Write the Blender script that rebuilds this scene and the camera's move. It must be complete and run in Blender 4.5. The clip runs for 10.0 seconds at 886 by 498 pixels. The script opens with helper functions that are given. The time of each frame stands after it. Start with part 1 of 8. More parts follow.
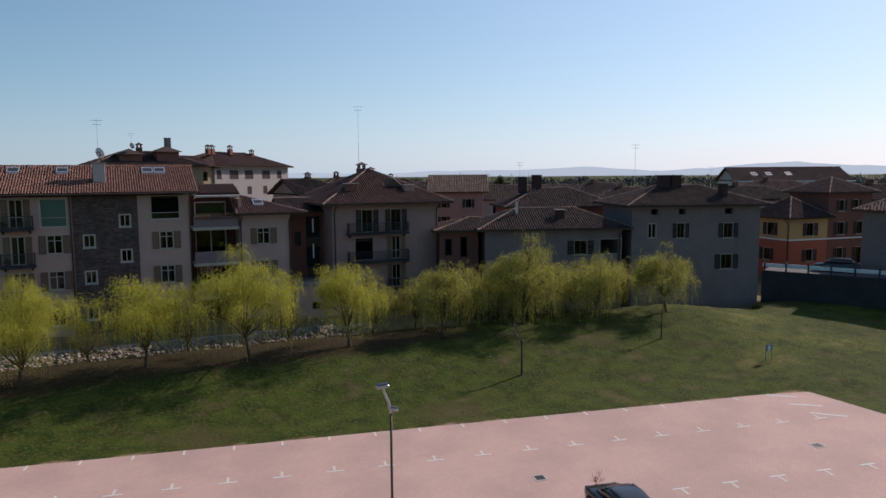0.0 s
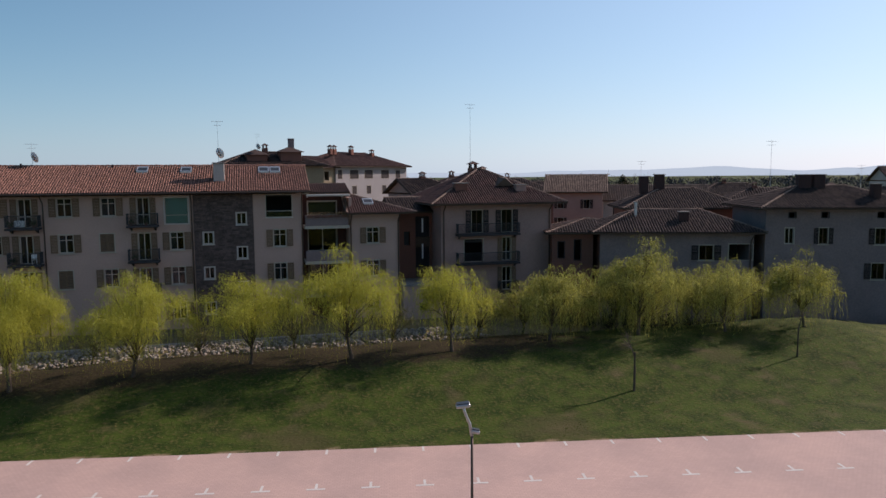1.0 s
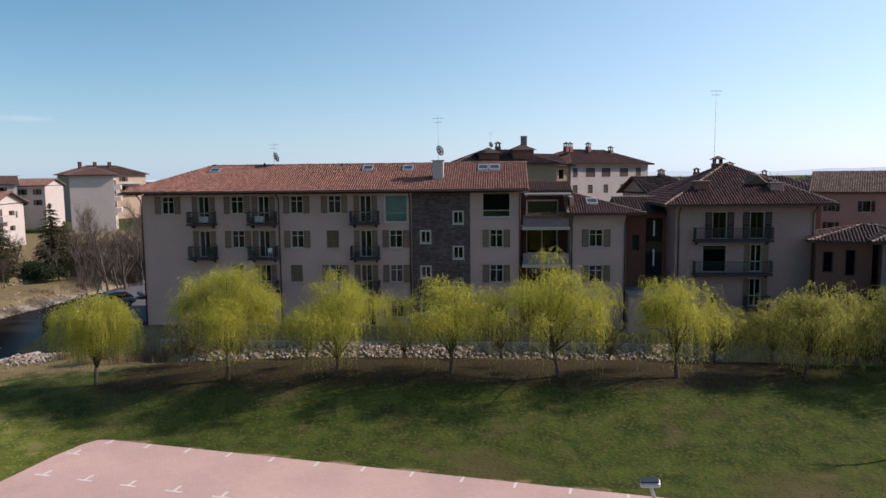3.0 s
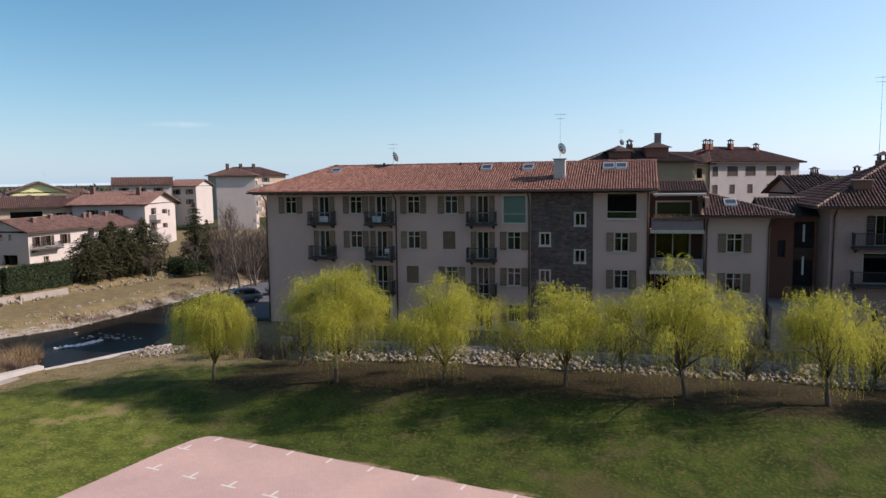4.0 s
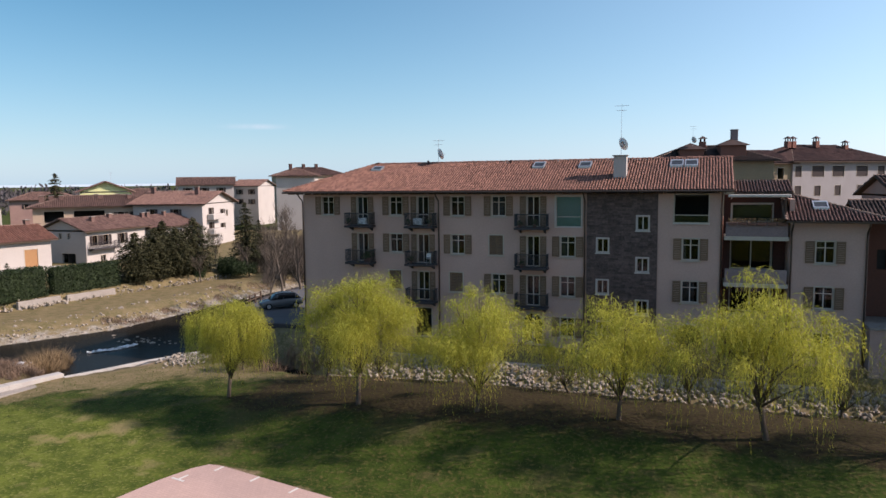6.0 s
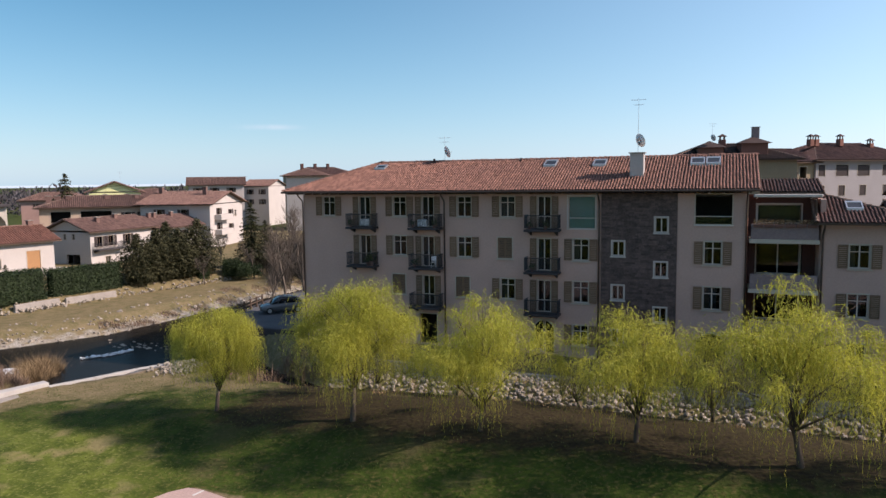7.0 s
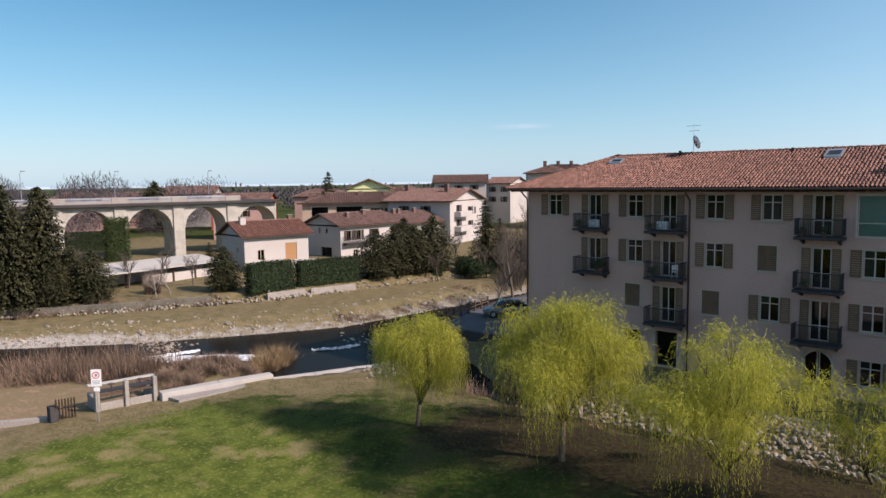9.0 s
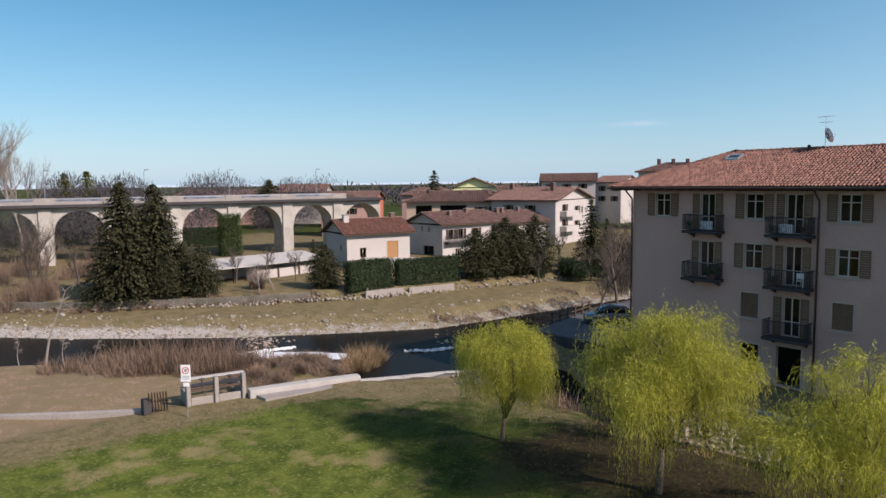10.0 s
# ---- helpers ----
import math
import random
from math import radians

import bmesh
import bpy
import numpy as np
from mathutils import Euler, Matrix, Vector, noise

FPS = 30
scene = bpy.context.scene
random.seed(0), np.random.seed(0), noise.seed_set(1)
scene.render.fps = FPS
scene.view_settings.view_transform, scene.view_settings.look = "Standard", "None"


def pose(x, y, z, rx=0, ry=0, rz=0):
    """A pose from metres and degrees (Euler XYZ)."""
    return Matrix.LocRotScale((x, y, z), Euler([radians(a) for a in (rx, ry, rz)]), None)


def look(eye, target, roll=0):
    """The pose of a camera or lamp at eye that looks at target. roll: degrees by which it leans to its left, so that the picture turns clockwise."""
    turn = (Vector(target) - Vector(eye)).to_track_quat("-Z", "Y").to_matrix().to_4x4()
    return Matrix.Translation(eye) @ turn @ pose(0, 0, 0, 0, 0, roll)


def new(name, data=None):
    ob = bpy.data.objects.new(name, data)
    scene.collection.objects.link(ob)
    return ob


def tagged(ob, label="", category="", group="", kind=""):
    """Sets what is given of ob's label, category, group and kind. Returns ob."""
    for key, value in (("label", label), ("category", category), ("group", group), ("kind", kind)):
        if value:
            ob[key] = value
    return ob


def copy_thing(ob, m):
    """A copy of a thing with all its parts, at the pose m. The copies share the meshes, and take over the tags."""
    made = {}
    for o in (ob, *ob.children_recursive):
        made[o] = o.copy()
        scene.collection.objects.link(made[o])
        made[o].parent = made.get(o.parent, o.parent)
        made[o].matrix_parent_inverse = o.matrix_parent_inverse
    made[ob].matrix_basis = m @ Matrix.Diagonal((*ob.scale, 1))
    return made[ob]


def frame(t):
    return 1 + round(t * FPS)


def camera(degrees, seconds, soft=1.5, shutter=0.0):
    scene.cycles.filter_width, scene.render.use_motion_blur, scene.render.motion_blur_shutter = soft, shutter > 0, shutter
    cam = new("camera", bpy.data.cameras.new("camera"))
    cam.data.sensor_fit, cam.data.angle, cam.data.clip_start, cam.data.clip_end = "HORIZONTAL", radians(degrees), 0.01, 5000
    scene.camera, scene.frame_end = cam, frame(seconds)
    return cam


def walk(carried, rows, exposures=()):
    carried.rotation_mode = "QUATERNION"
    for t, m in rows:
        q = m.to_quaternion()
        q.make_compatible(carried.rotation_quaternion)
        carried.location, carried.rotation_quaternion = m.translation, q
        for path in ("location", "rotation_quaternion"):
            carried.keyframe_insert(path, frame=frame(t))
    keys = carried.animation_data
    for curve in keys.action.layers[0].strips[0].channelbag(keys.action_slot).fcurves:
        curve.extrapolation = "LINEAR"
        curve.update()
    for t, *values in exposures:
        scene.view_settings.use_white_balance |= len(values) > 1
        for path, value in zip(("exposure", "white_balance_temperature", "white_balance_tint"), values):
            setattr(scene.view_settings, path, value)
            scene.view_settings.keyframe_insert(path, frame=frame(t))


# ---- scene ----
cam = camera(64.4, 10.0)
PATH = [
    (0, (28.114, -67.952, 13.411), (28.953, -66.149, 13.2), -0.4),
    (0.5, (29.041, -67.132, 13.33), (29.722, -65.263, 13.121), -0.4),
    (1, (29.88, -66.273, 13.346), (30.398, -64.353, 13.137), -0.4),
    (1.5, (30.66, -65.253, 13.293), (31.014, -63.295, 13.085), -0.4),
    (2, (31.305, -64.17, 13.253), (31.494, -62.189, 13.045), -0.5),
    (2.5, (31.912, -63.014, 13.227), (31.926, -61.025, 13.02), -0.5),
    (3, (32.406, -61.812, 13.193), (32.248, -59.829, 12.987), -0.6),
    (4.5, (33.369, -57.919, 13.042), (32.741, -56.03, 12.844), -0.8),
    (5, (33.47, -56.486, 12.954), (32.82, -54.605, 12.758), -0.8),
    (5.5, (33.42, -55.122, 12.935), (32.748, -53.248, 12.739), -0.7),
    (7, (32.864, -50.632, 12.828), (32.124, -48.785, 12.633), -0.7),
    (7.5, (32.491, -49.2, 12.782), (31.753, -47.351, 12.587), -0.7),
    (8, (32.035, -47.762, 12.731), (31.226, -45.943, 12.537), -0.7),
    (8.5, (31.578, -46.41, 12.721), (30.525, -44.721, 12.528), -0.7),
    (9, (31.212, -45.041, 12.66), (29.888, -43.554, 12.468), -0.8),
    (9.5, (30.764, -43.7, 12.595), (29.31, -42.34, 12.404), -0.8),
    (10, (30.25, -42.552, 12.554), (28.712, -41.287, 12.363), -0.7),
]
EXPOSURES = [(0, -0.24, 6800, 28), (2.5, 0.15, 6880, 30), (5, 0.33, 6850, 28), (8, 0.42, 6920, 28), (10, 0.2, 6620, 25)]
walk(cam, [(t, look(eye, target, roll)) for t, eye, target, roll in PATH], EXPOSURES)

# ---------------------------------------------------------------- light
SUN_AZ, SUN_EL = radians(75), radians(35)
sun_to = Vector((math.sin(SUN_AZ) * math.cos(SUN_EL), math.cos(SUN_AZ) * math.cos(SUN_EL), math.sin(SUN_EL)))
world = bpy.data.worlds.new("sky")
scene.world = world
world.use_nodes = True
wn, wl = world.node_tree.nodes, world.node_tree.links
sky = wn.new("ShaderNodeTexSky")
sky.sky_type, sky.sun_disc = "NISHITA", False
sky.sun_elevation, sky.sun_rotation = SUN_EL, SUN_AZ
sky.altitude, sky.air_density, sky.dust_density, sky.ozone_density = 300, 1.0, 0.5, 2.0
# pale haze towards the horizon all round
wc, wz, wr, wp, wm = wn.new("ShaderNodeTexCoord"), wn.new("ShaderNodeSeparateXYZ"), wn.new("ShaderNodeMapRange"), wn.new("ShaderNodeMath"), wn.new("ShaderNodeMix")
wl.new(wc.outputs["Generated"], wz.inputs[0])
wl.new(wz.outputs[2], wr.inputs[0])
wr.inputs[1].default_value, wr.inputs[2].default_value, wr.inputs[3].default_value, wr.inputs[4].default_value = 0.0, 0.65, 0.85, 0.0
wp.operation = "POWER"
wp.inputs[1].default_value = 3.0
wl.new(wr.outputs[0], wp.inputs[0])
wm.data_type = "RGBA"
wl.new(wp.outputs[0], wm.inputs["Factor"])
wl.new(sky.outputs[0], wm.inputs["A"])
wm.inputs["B"].default_value = (5.0, 7.3, 9.5, 1)
wh = wn.new("ShaderNodeHueSaturation")
wh.inputs["Saturation"].default_value, wh.inputs["Hue"].default_value = 1.42, 0.482
wl.new(wm.outputs["Result"], wh.inputs["Color"])
# a wide bright aureole round the sun
wd, wa, wq, wsum = wn.new("ShaderNodeVectorMath"), wn.new("ShaderNodeMapRange"), wn.new("ShaderNodeMath"), wn.new("ShaderNodeMix")
wd.operation = "DOT_PRODUCT"
wd.inputs[1].default_value = sun_to
wl.new(wc.outputs["Generated"], wd.inputs[0])
wl.new(wd.outputs["Value"], wa.inputs[0])
wa.inputs[1].default_value, wa.inputs[2].default_value = -0.3, 1.0
wq.operation = "POWER"
wq.inputs[1].default_value = 1.65
wl.new(wa.outputs[0], wq.inputs[0])
wsum.data_type, wsum.blend_type = "RGBA", "ADD"
wsum.inputs["B"].default_value = (4.3, 4.9, 5.5, 1)
wl.new(wq.outputs[0], wsum.inputs["Factor"])
wl.new(wh.outputs[0], wsum.inputs["A"])
# one thin wisp of cloud, low over the villas
WISP = Vector((math.sin(radians(-35.4)), math.cos(radians(-35.4)), 0.0))
wside, wlow, wlen, whigh, wnoise, wm1, wm2, wmix = (wn.new("ShaderNode" + k) for k in ("VectorMath", "Math", "MapRange", "MapRange", "TexNoise", "Math", "Math", "Mix"))
wside.operation, wlow.operation, wm1.operation, wm2.operation = "DISTANCE", "SUBTRACT", "MULTIPLY", "MULTIPLY"
wflat = wn.new("ShaderNodeCombineXYZ")
wl.new(wz.outputs[0], wflat.inputs[0]); wl.new(wz.outputs[1], wflat.inputs[1])
wl.new(wflat.outputs[0], wside.inputs[0]); wside.inputs[1].default_value = WISP
wl.new(wside.outputs["Value"], wlen.inputs[0])
wlen.interpolation_type = whigh.interpolation_type = "SMOOTHSTEP"
wlen.inputs[1].default_value, wlen.inputs[2].default_value, wlen.inputs[3].default_value, wlen.inputs[4].default_value = 0.0, 0.06, 1.0, 0.0
wl.new(wz.outputs[2], wlow.inputs[0]); wlow.inputs[1].default_value = 0.0745
wab = wn.new("ShaderNodeMath"); wab.operation = "ABSOLUTE"
wl.new(wlow.outputs[0], wab.inputs[0]); wl.new(wab.outputs[0], whigh.inputs[0])
whigh.inputs[1].default_value, whigh.inputs[2].default_value, whigh.inputs[3].default_value, whigh.inputs[4].default_value = 0.0, 0.0055, 0.5, 0.0
wl.new(wlen.outputs[0], wm1.inputs[0]); wl.new(whigh.outputs[0], wm1.inputs[1])
wnoise.inputs["Scale"].default_value, wnoise.inputs["Detail"].default_value = 45.0, 4
wl.new(wc.outputs["Generated"], wnoise.inputs["Vector"])
wl.new(wm1.outputs[0], wm2.inputs[0]); wl.new(wnoise.outputs[0], wm2.inputs[1])
wmix.data_type = "RGBA"
wl.new(wm2.outputs[0], wmix.inputs["Factor"])
wl.new(wsum.outputs["Result"], wmix.inputs["A"])
wmix.inputs["B"].default_value = (7.2, 8.2, 9.0, 1)
wl.new(wmix.outputs["Result"], wn["Background"].inputs[0])
wn["Background"].inputs[1].default_value = 0.088
lamp_data = bpy.data.lights.new("sun", "SUN")
lamp_data.energy, lamp_data.angle, lamp_data.color = 5.0, radians(0.6), (1.0, 0.93, 0.82)
sun = new("sun", lamp_data)
sun.matrix_world = look(sun_to * 100, (0, 0, 0))

# ---------------------------------------------------------------- materials
def mat(name, a, b=None, rough=0.8, scale=1.5, fine=25.0, bump=0.3, depth=0.02, metal=0.0, spec=0.3, rand="", spread=0.0, leaf=0.0, sharp=0.0):
    """Two colours mixed by a broad and a fine noise, with relief; rand: 'island' or 'object' adds spread of value."""
    m = bpy.data.materials.new(name)
    m.use_nodes = True
    n, l = m.node_tree.nodes, m.node_tree.links
    p = n["Principled BSDF"]
    p.inputs["Roughness"].default_value, p.inputs["Metallic"].default_value = rough, metal
    p.inputs["Specular IOR Level"].default_value = spec
    b = b or tuple(c * 0.75 for c in a)
    geo = n.new("ShaderNodeNewGeometry")
    big, small = n.new("ShaderNodeTexNoise"), n.new("ShaderNodeTexNoise")
    for t, s, d in ((big, scale, 5), (small, fine, 3)):
        t.inputs["Scale"].default_value, t.inputs["Detail"].default_value = s, d
        l.new(geo.outputs["Position"], t.inputs["Vector"])
    add = n.new("ShaderNodeMath"); add.operation = "ADD"
    half = n.new("ShaderNodeMath"); half.operation = "MULTIPLY"; half.inputs[1].default_value = 0.5
    l.new(big.outputs[0], add.inputs[0]); l.new(small.outputs[0], add.inputs[1]); l.new(add.outputs[0], half.inputs[0])
    ramp = n.new("ShaderNodeMapRange")
    ramp.inputs[1].default_value, ramp.inputs[2].default_value = 0.36 + sharp, 0.64 - sharp
    l.new(half.outputs[0], ramp.inputs[0])
    mix = n.new("ShaderNodeMix"); mix.data_type = "RGBA"
    mix.inputs["A"].default_value, mix.inputs["B"].default_value = (*a, 1), (*b, 1)
    l.new(ramp.outputs[0], mix.inputs["Factor"])
    colour = mix.outputs["Result"]
    if rand:
        hsv = n.new("ShaderNodeHueSaturation")
        src = geo.outputs["Random Per Island"] if rand == "island" else n.new("ShaderNodeObjectInfo").outputs["Random"]
        r = n.new("ShaderNodeMapRange")
        r.inputs[3].default_value, r.inputs[4].default_value = 1 - spread, 1 + spread
        l.new(src, r.inputs[0]); l.new(r.outputs[0], hsv.inputs["Value"]); l.new(colour, hsv.inputs["Color"])
        colour = hsv.outputs[0]
    l.new(colour, p.inputs["Base Color"])
    if bump:
        bp = n.new("ShaderNodeBump")
        bp.inputs["Strength"].default_value, bp.inputs["Distance"].default_value = bump, depth
        l.new(small.outputs[0], bp.inputs["Height"]); l.new(bp.outputs[0], p.inputs["Normal"])
    if leaf:
        tr, mx = n.new("ShaderNodeBsdfTranslucent"), n.new("ShaderNodeMixShader")
        mx.inputs[0].default_value = leaf
        l.new(colour, tr.inputs[0]); l.new(p.outputs[0], mx.inputs[1]); l.new(tr.outputs[0], mx.inputs[2])
        l.new(mx.outputs[0], n["Material Output"].inputs[0])
    return m


def glass_mat(name, tint, rough=0.02):
    m = bpy.data.materials.new(name)
    m.use_nodes = True
    n, l = m.node_tree.nodes, m.node_tree.links
    n.remove(n["Principled BSDF"])
    fr, tr, gl, mx = n.new("ShaderNodeFresnel"), n.new("ShaderNodeBsdfTransparent"), n.new("ShaderNodeBsdfGlossy"), n.new("ShaderNodeMixShader")
    fr.inputs[0].default_value = 1.45
    tr.inputs[0].default_value, gl.inputs["Roughness"].default_value = (*tint, 1), rough
    l.new(fr.outputs[0], mx.inputs[0]); l.new(tr.outputs[0], mx.inputs[1]); l.new(gl.outputs[0], mx.inputs[2])
    l.new(mx.outputs[0], n["Material Output"].inputs[0])
    return m


PLASTER = mat("beige_plaster", (0.50, 0.334, 0.27), (0.428, 0.287, 0.235), rough=0.9, scale=0.35, fine=8, bump=0.15)
PLASTER_GREY = mat("grey_plaster", (0.268, 0.199, 0.186), (0.195, 0.145, 0.138), rough=0.9, scale=0.4, fine=6, bump=0.2)
PLASTER_PINK = mat("rosy_plaster", (0.4115, 0.2552, 0.2134), (0.3279, 0.2068, 0.1766), rough=0.9, scale=0.4, fine=7, bump=0.2)
PLASTER_RED = mat("terracotta_plaster", (0.2214, 0.09262, 0.06438), (0.1688, 0.078, 0.0585), rough=0.9, scale=0.5, fine=7, bump=0.2)
PLASTER_WHITE = mat("white_plaster", (0.4452, 0.4096, 0.3753), (0.3931, 0.3595, 0.3286), rough=0.9, scale=0.4, fine=7, bump=0.1)
PLASTER_YELLOW = mat("ochre_plaster", (0.58, 0.39, 0.16), (0.50, 0.34, 0.145), rough=0.9, scale=0.4, fine=7, bump=0.1)
PLASTER_LIME = mat("lime_yellow_plaster", (0.629, 0.646, 0.324), (0.578, 0.595, 0.297), rough=0.9, scale=0.4, fine=7, bump=0.1)
# white plaster again, its shade on the rear block put into the colour
PLASTER_WHITE_SHADED = mat("shaded_white_plaster", (0.31, 0.29, 0.285), (0.27, 0.25, 0.245), rough=0.9, scale=0.4, fine=7, bump=0.1)
PLASTER_OCHRE = mat("faded_ochre_plaster", (0.28, 0.22, 0.14), (0.23, 0.18, 0.115), rough=0.9, scale=0.4, fine=7, bump=0.1)
PLASTER_ORANGE = mat("orange_plaster", (0.45, 0.13, 0.075), (0.38, 0.11, 0.07), rough=0.9, scale=0.4, fine=7, bump=0.1)
TRIM = mat("cream_trim", (0.459, 0.3964, 0.3142), (0.3978, 0.3441, 0.2713), rough=0.8, scale=2, fine=20, bump=0.1)
WHITE_PAINT = mat("white_paint", (0.78, 0.78, 0.76), (0.70, 0.70, 0.68), rough=0.5, scale=2, fine=20, bump=0.05)
SHUTTER = mat("olive_shutter_paint", (0.2046, 0.1226, 0.06864), (0.1571, 0.09486, 0.05491), rough=0.6, scale=3, fine=30, bump=0.1, rand="object", spread=0.12)
SHUTTER_DARK = mat("brown_shutter_paint", (0.033, 0.0198, 0.0162), (0.0231, 0.01485, 0.0126), rough=0.6, scale=3, fine=30, bump=0.1)
WOOD_DARK = mat("dark_timber", (0.10, 0.065, 0.045), (0.07, 0.045, 0.03), rough=0.8, scale=4, fine=30, bump=0.3)
WOOD_GREY = mat("weathered_timber", (0.218, 0.187, 0.156), (0.14, 0.117, 0.0936), rough=0.85, scale=4, fine=40, bump=0.4)
DOOR_WOOD = mat("honey_timber", (0.351, 0.187, 0.078), (0.296, 0.156, 0.0702), rough=0.6, scale=4, fine=40, bump=0.2)
IRON = mat("dark_iron", (0.05, 0.05, 0.055), (0.035, 0.035, 0.04), rough=0.5, scale=5, fine=30, bump=0.1, metal=0.4)
STEEL = mat("galvanised_steel", (0.55, 0.56, 0.57), (0.45, 0.46, 0.47), rough=0.4, scale=5, fine=30, bump=0.05, metal=0.8)
COPPER = mat("brown_copper_pipe", (0.13, 0.09, 0.07), (0.09, 0.065, 0.05), rough=0.45, scale=5, fine=30, bump=0.05, metal=0.6)
STONE_CLAD = mat("dark_slate_cladding", (0.14, 0.096, 0.082), (0.068, 0.048, 0.04264), rough=0.85, scale=2.2, fine=9, bump=0.6, rand="island", spread=0.3)
ROCK = mat("pale_river_stone", (0.2999, 0.2598, 0.2062), (0.2014, 0.1735, 0.1377), rough=0.85, scale=1.2, fine=12, bump=0.5, depth=0.04, rand="island", spread=0.35)
CONCRETE = mat("pale_concrete", (0.429, 0.406, 0.367), (0.343, 0.32, 0.289), rough=0.9, scale=0.8, fine=14, bump=0.3)
CONCRETE_OLD = mat("weathered_concrete", (0.328, 0.296, 0.257), (0.218, 0.195, 0.172), rough=0.9, scale=0.6, fine=10, bump=0.4)
DARK_WALL = mat("dark_masonry", (0.06, 0.054, 0.054), (0.035, 0.032, 0.033), rough=0.9, scale=0.6, fine=8, bump=0.5)
ASPHALT = mat("asphalt", (0.095, 0.096, 0.1), (0.07, 0.071, 0.075), rough=0.9, scale=0.5, fine=40, bump=0.3)
TILE_RED = mat("terracotta_tiles", (0.2293, 0.1141, 0.08225), (0.1627, 0.08219, 0.06255), rough=0.85, scale=0.5, fine=9, bump=0.2, rand="island", spread=0.3)
TILE_BROWN = mat("brown_roof_tiles", (0.09288, 0.04576, 0.0383), (0.05805, 0.03321, 0.03032), rough=0.9, scale=0.5, fine=8, bump=0.2, rand="island", spread=0.3)
TILE_OLD = mat("old_mossy_tiles", (0.05928, 0.0367, 0.03101), (0.0312, 0.02131, 0.01938), rough=0.9, scale=0.7, fine=8, bump=0.3, rand="island", spread=0.5)
TILE_VILLA = mat("russet_villa_tiles", (0.1899, 0.1113, 0.08892), (0.1404, 0.08252, 0.06821), rough=0.85, scale=0.4, fine=6, bump=0.2, rand="island", spread=0.25)
TILE_MORTAR = mat("pale_ridge_tiles", (0.2248, 0.1583, 0.1217), (0.156, 0.1092, 0.08502), rough=0.9, scale=1, fine=9, bump=0.3, rand="island", spread=0.35)
BARK = mat("willow_bark", (0.101, 0.078, 0.0585), (0.0624, 0.0468, 0.0351), rough=0.95, scale=3, fine=25, bump=0.8, depth=0.03)
BARK_GREY = mat("grey_brown_bark", (0.1238, 0.1008, 0.07956), (0.08424, 0.06825, 0.05304), rough=0.95, scale=3, fine=25, bump=0.4)
BARK_PALE = mat("pale_bark", (0.281, 0.242, 0.203), (0.203, 0.172, 0.148), rough=0.95, scale=3, fine=25, bump=0.4)
TWIG = mat("dry_twigs", (0.2042, 0.1377, 0.095), (0.133, 0.0931, 0.0665), rough=0.95, scale=2, fine=20, bump=0.0, rand="island", spread=0.3)
REED = mat("dry_reeds", (0.281, 0.195, 0.101), (0.203, 0.14, 0.078), rough=0.95, scale=1, fine=20, bump=0.0, rand="island", spread=0.3)
WILLOW_LEAF = mat("spring_willow_leaf", (0.455, 0.445, 0.065), (0.29, 0.30, 0.045), rough=0.6, scale=0.8, fine=6, bump=0.0, rand="island", spread=0.3, leaf=0.5)
# the dark second tone imitates shade inside the crowns
WILLOW_MID = mat("pale_shade_willow_leaf", (0.40, 0.388, 0.088), (0.165, 0.178, 0.038), rough=0.6, scale=0.8, fine=6, bump=0.0, rand="island", spread=0.5, leaf=0.45)
WILLOW_DULL = mat("olive_willow_leaf", (0.13, 0.13, 0.04), (0.08, 0.085, 0.027), rough=0.6, scale=0.8, fine=6, bump=0.0, rand="island", spread=0.3, leaf=0.4)
DARK_BRUSH = mat("dark_scrub", (0.040, 0.034, 0.024), (0.022, 0.020, 0.014), rough=0.95, scale=1.5, fine=12, bump=0.0, rand="island", spread=0.4)
CONIFER = mat("conifer_needles", (0.062, 0.060, 0.024), (0.027, 0.030, 0.012), rough=0.8, scale=0.8, fine=6, bump=0.0, rand="island", spread=0.4, leaf=0.15)
CYPRESS = mat("yellow_green_cypress", (0.1287, 0.131, 0.03042), (0.0819, 0.08736, 0.02535), rough=0.8, scale=0.8, fine=6, bump=0.0, rand="island", spread=0.3, leaf=0.2)
HEDGE = mat("clipped_hedge_leaf", (0.0273, 0.0468, 0.014), (0.0172, 0.0312, 0.0109), rough=0.7, scale=0.8, fine=6, bump=0.0, rand="island", spread=0.35, leaf=0.2)
IVY = mat("ivy_leaf", (0.0624, 0.0858, 0.0234), (0.039, 0.0585, 0.0156), rough=0.6, scale=0.8, fine=6, bump=0.0, rand="island", spread=0.3, leaf=0.2)
WOODS = mat("leafless_woodland", (0.07975, 0.0713, 0.076), (0.0495, 0.0465, 0.048), rough=0.95, scale=0.02, fine=0.3, bump=0.0, rand="island", spread=0.35)
GRASS_BLADE = mat("grass_blades", (0.078, 0.117, 0.0218), (0.133, 0.133, 0.0429), rough=0.8, scale=0.35, fine=4, bump=0.0, rand="island", spread=0.3, leaf=0.3)
GLASS = glass_mat("window_glass", (0.42, 0.47, 0.49))
GLASS_GREEN = glass_mat("green_tinted_glass", (0.72, 0.85, 0.84))
PLASTER_CREAM = mat("cream_plaster", (0.442, 0.328, 0.24), (0.3825, 0.288, 0.21), rough=0.9, scale=0.4, fine=7, bump=0.1)
# rubble stone toned down to imitate a wall in shade
ROCK_DARK = mat("shaded_rubble_wall", (0.17, 0.15, 0.125), (0.09, 0.085, 0.06), rough=0.95, scale=0.9, fine=6, bump=0.9, depth=0.06)
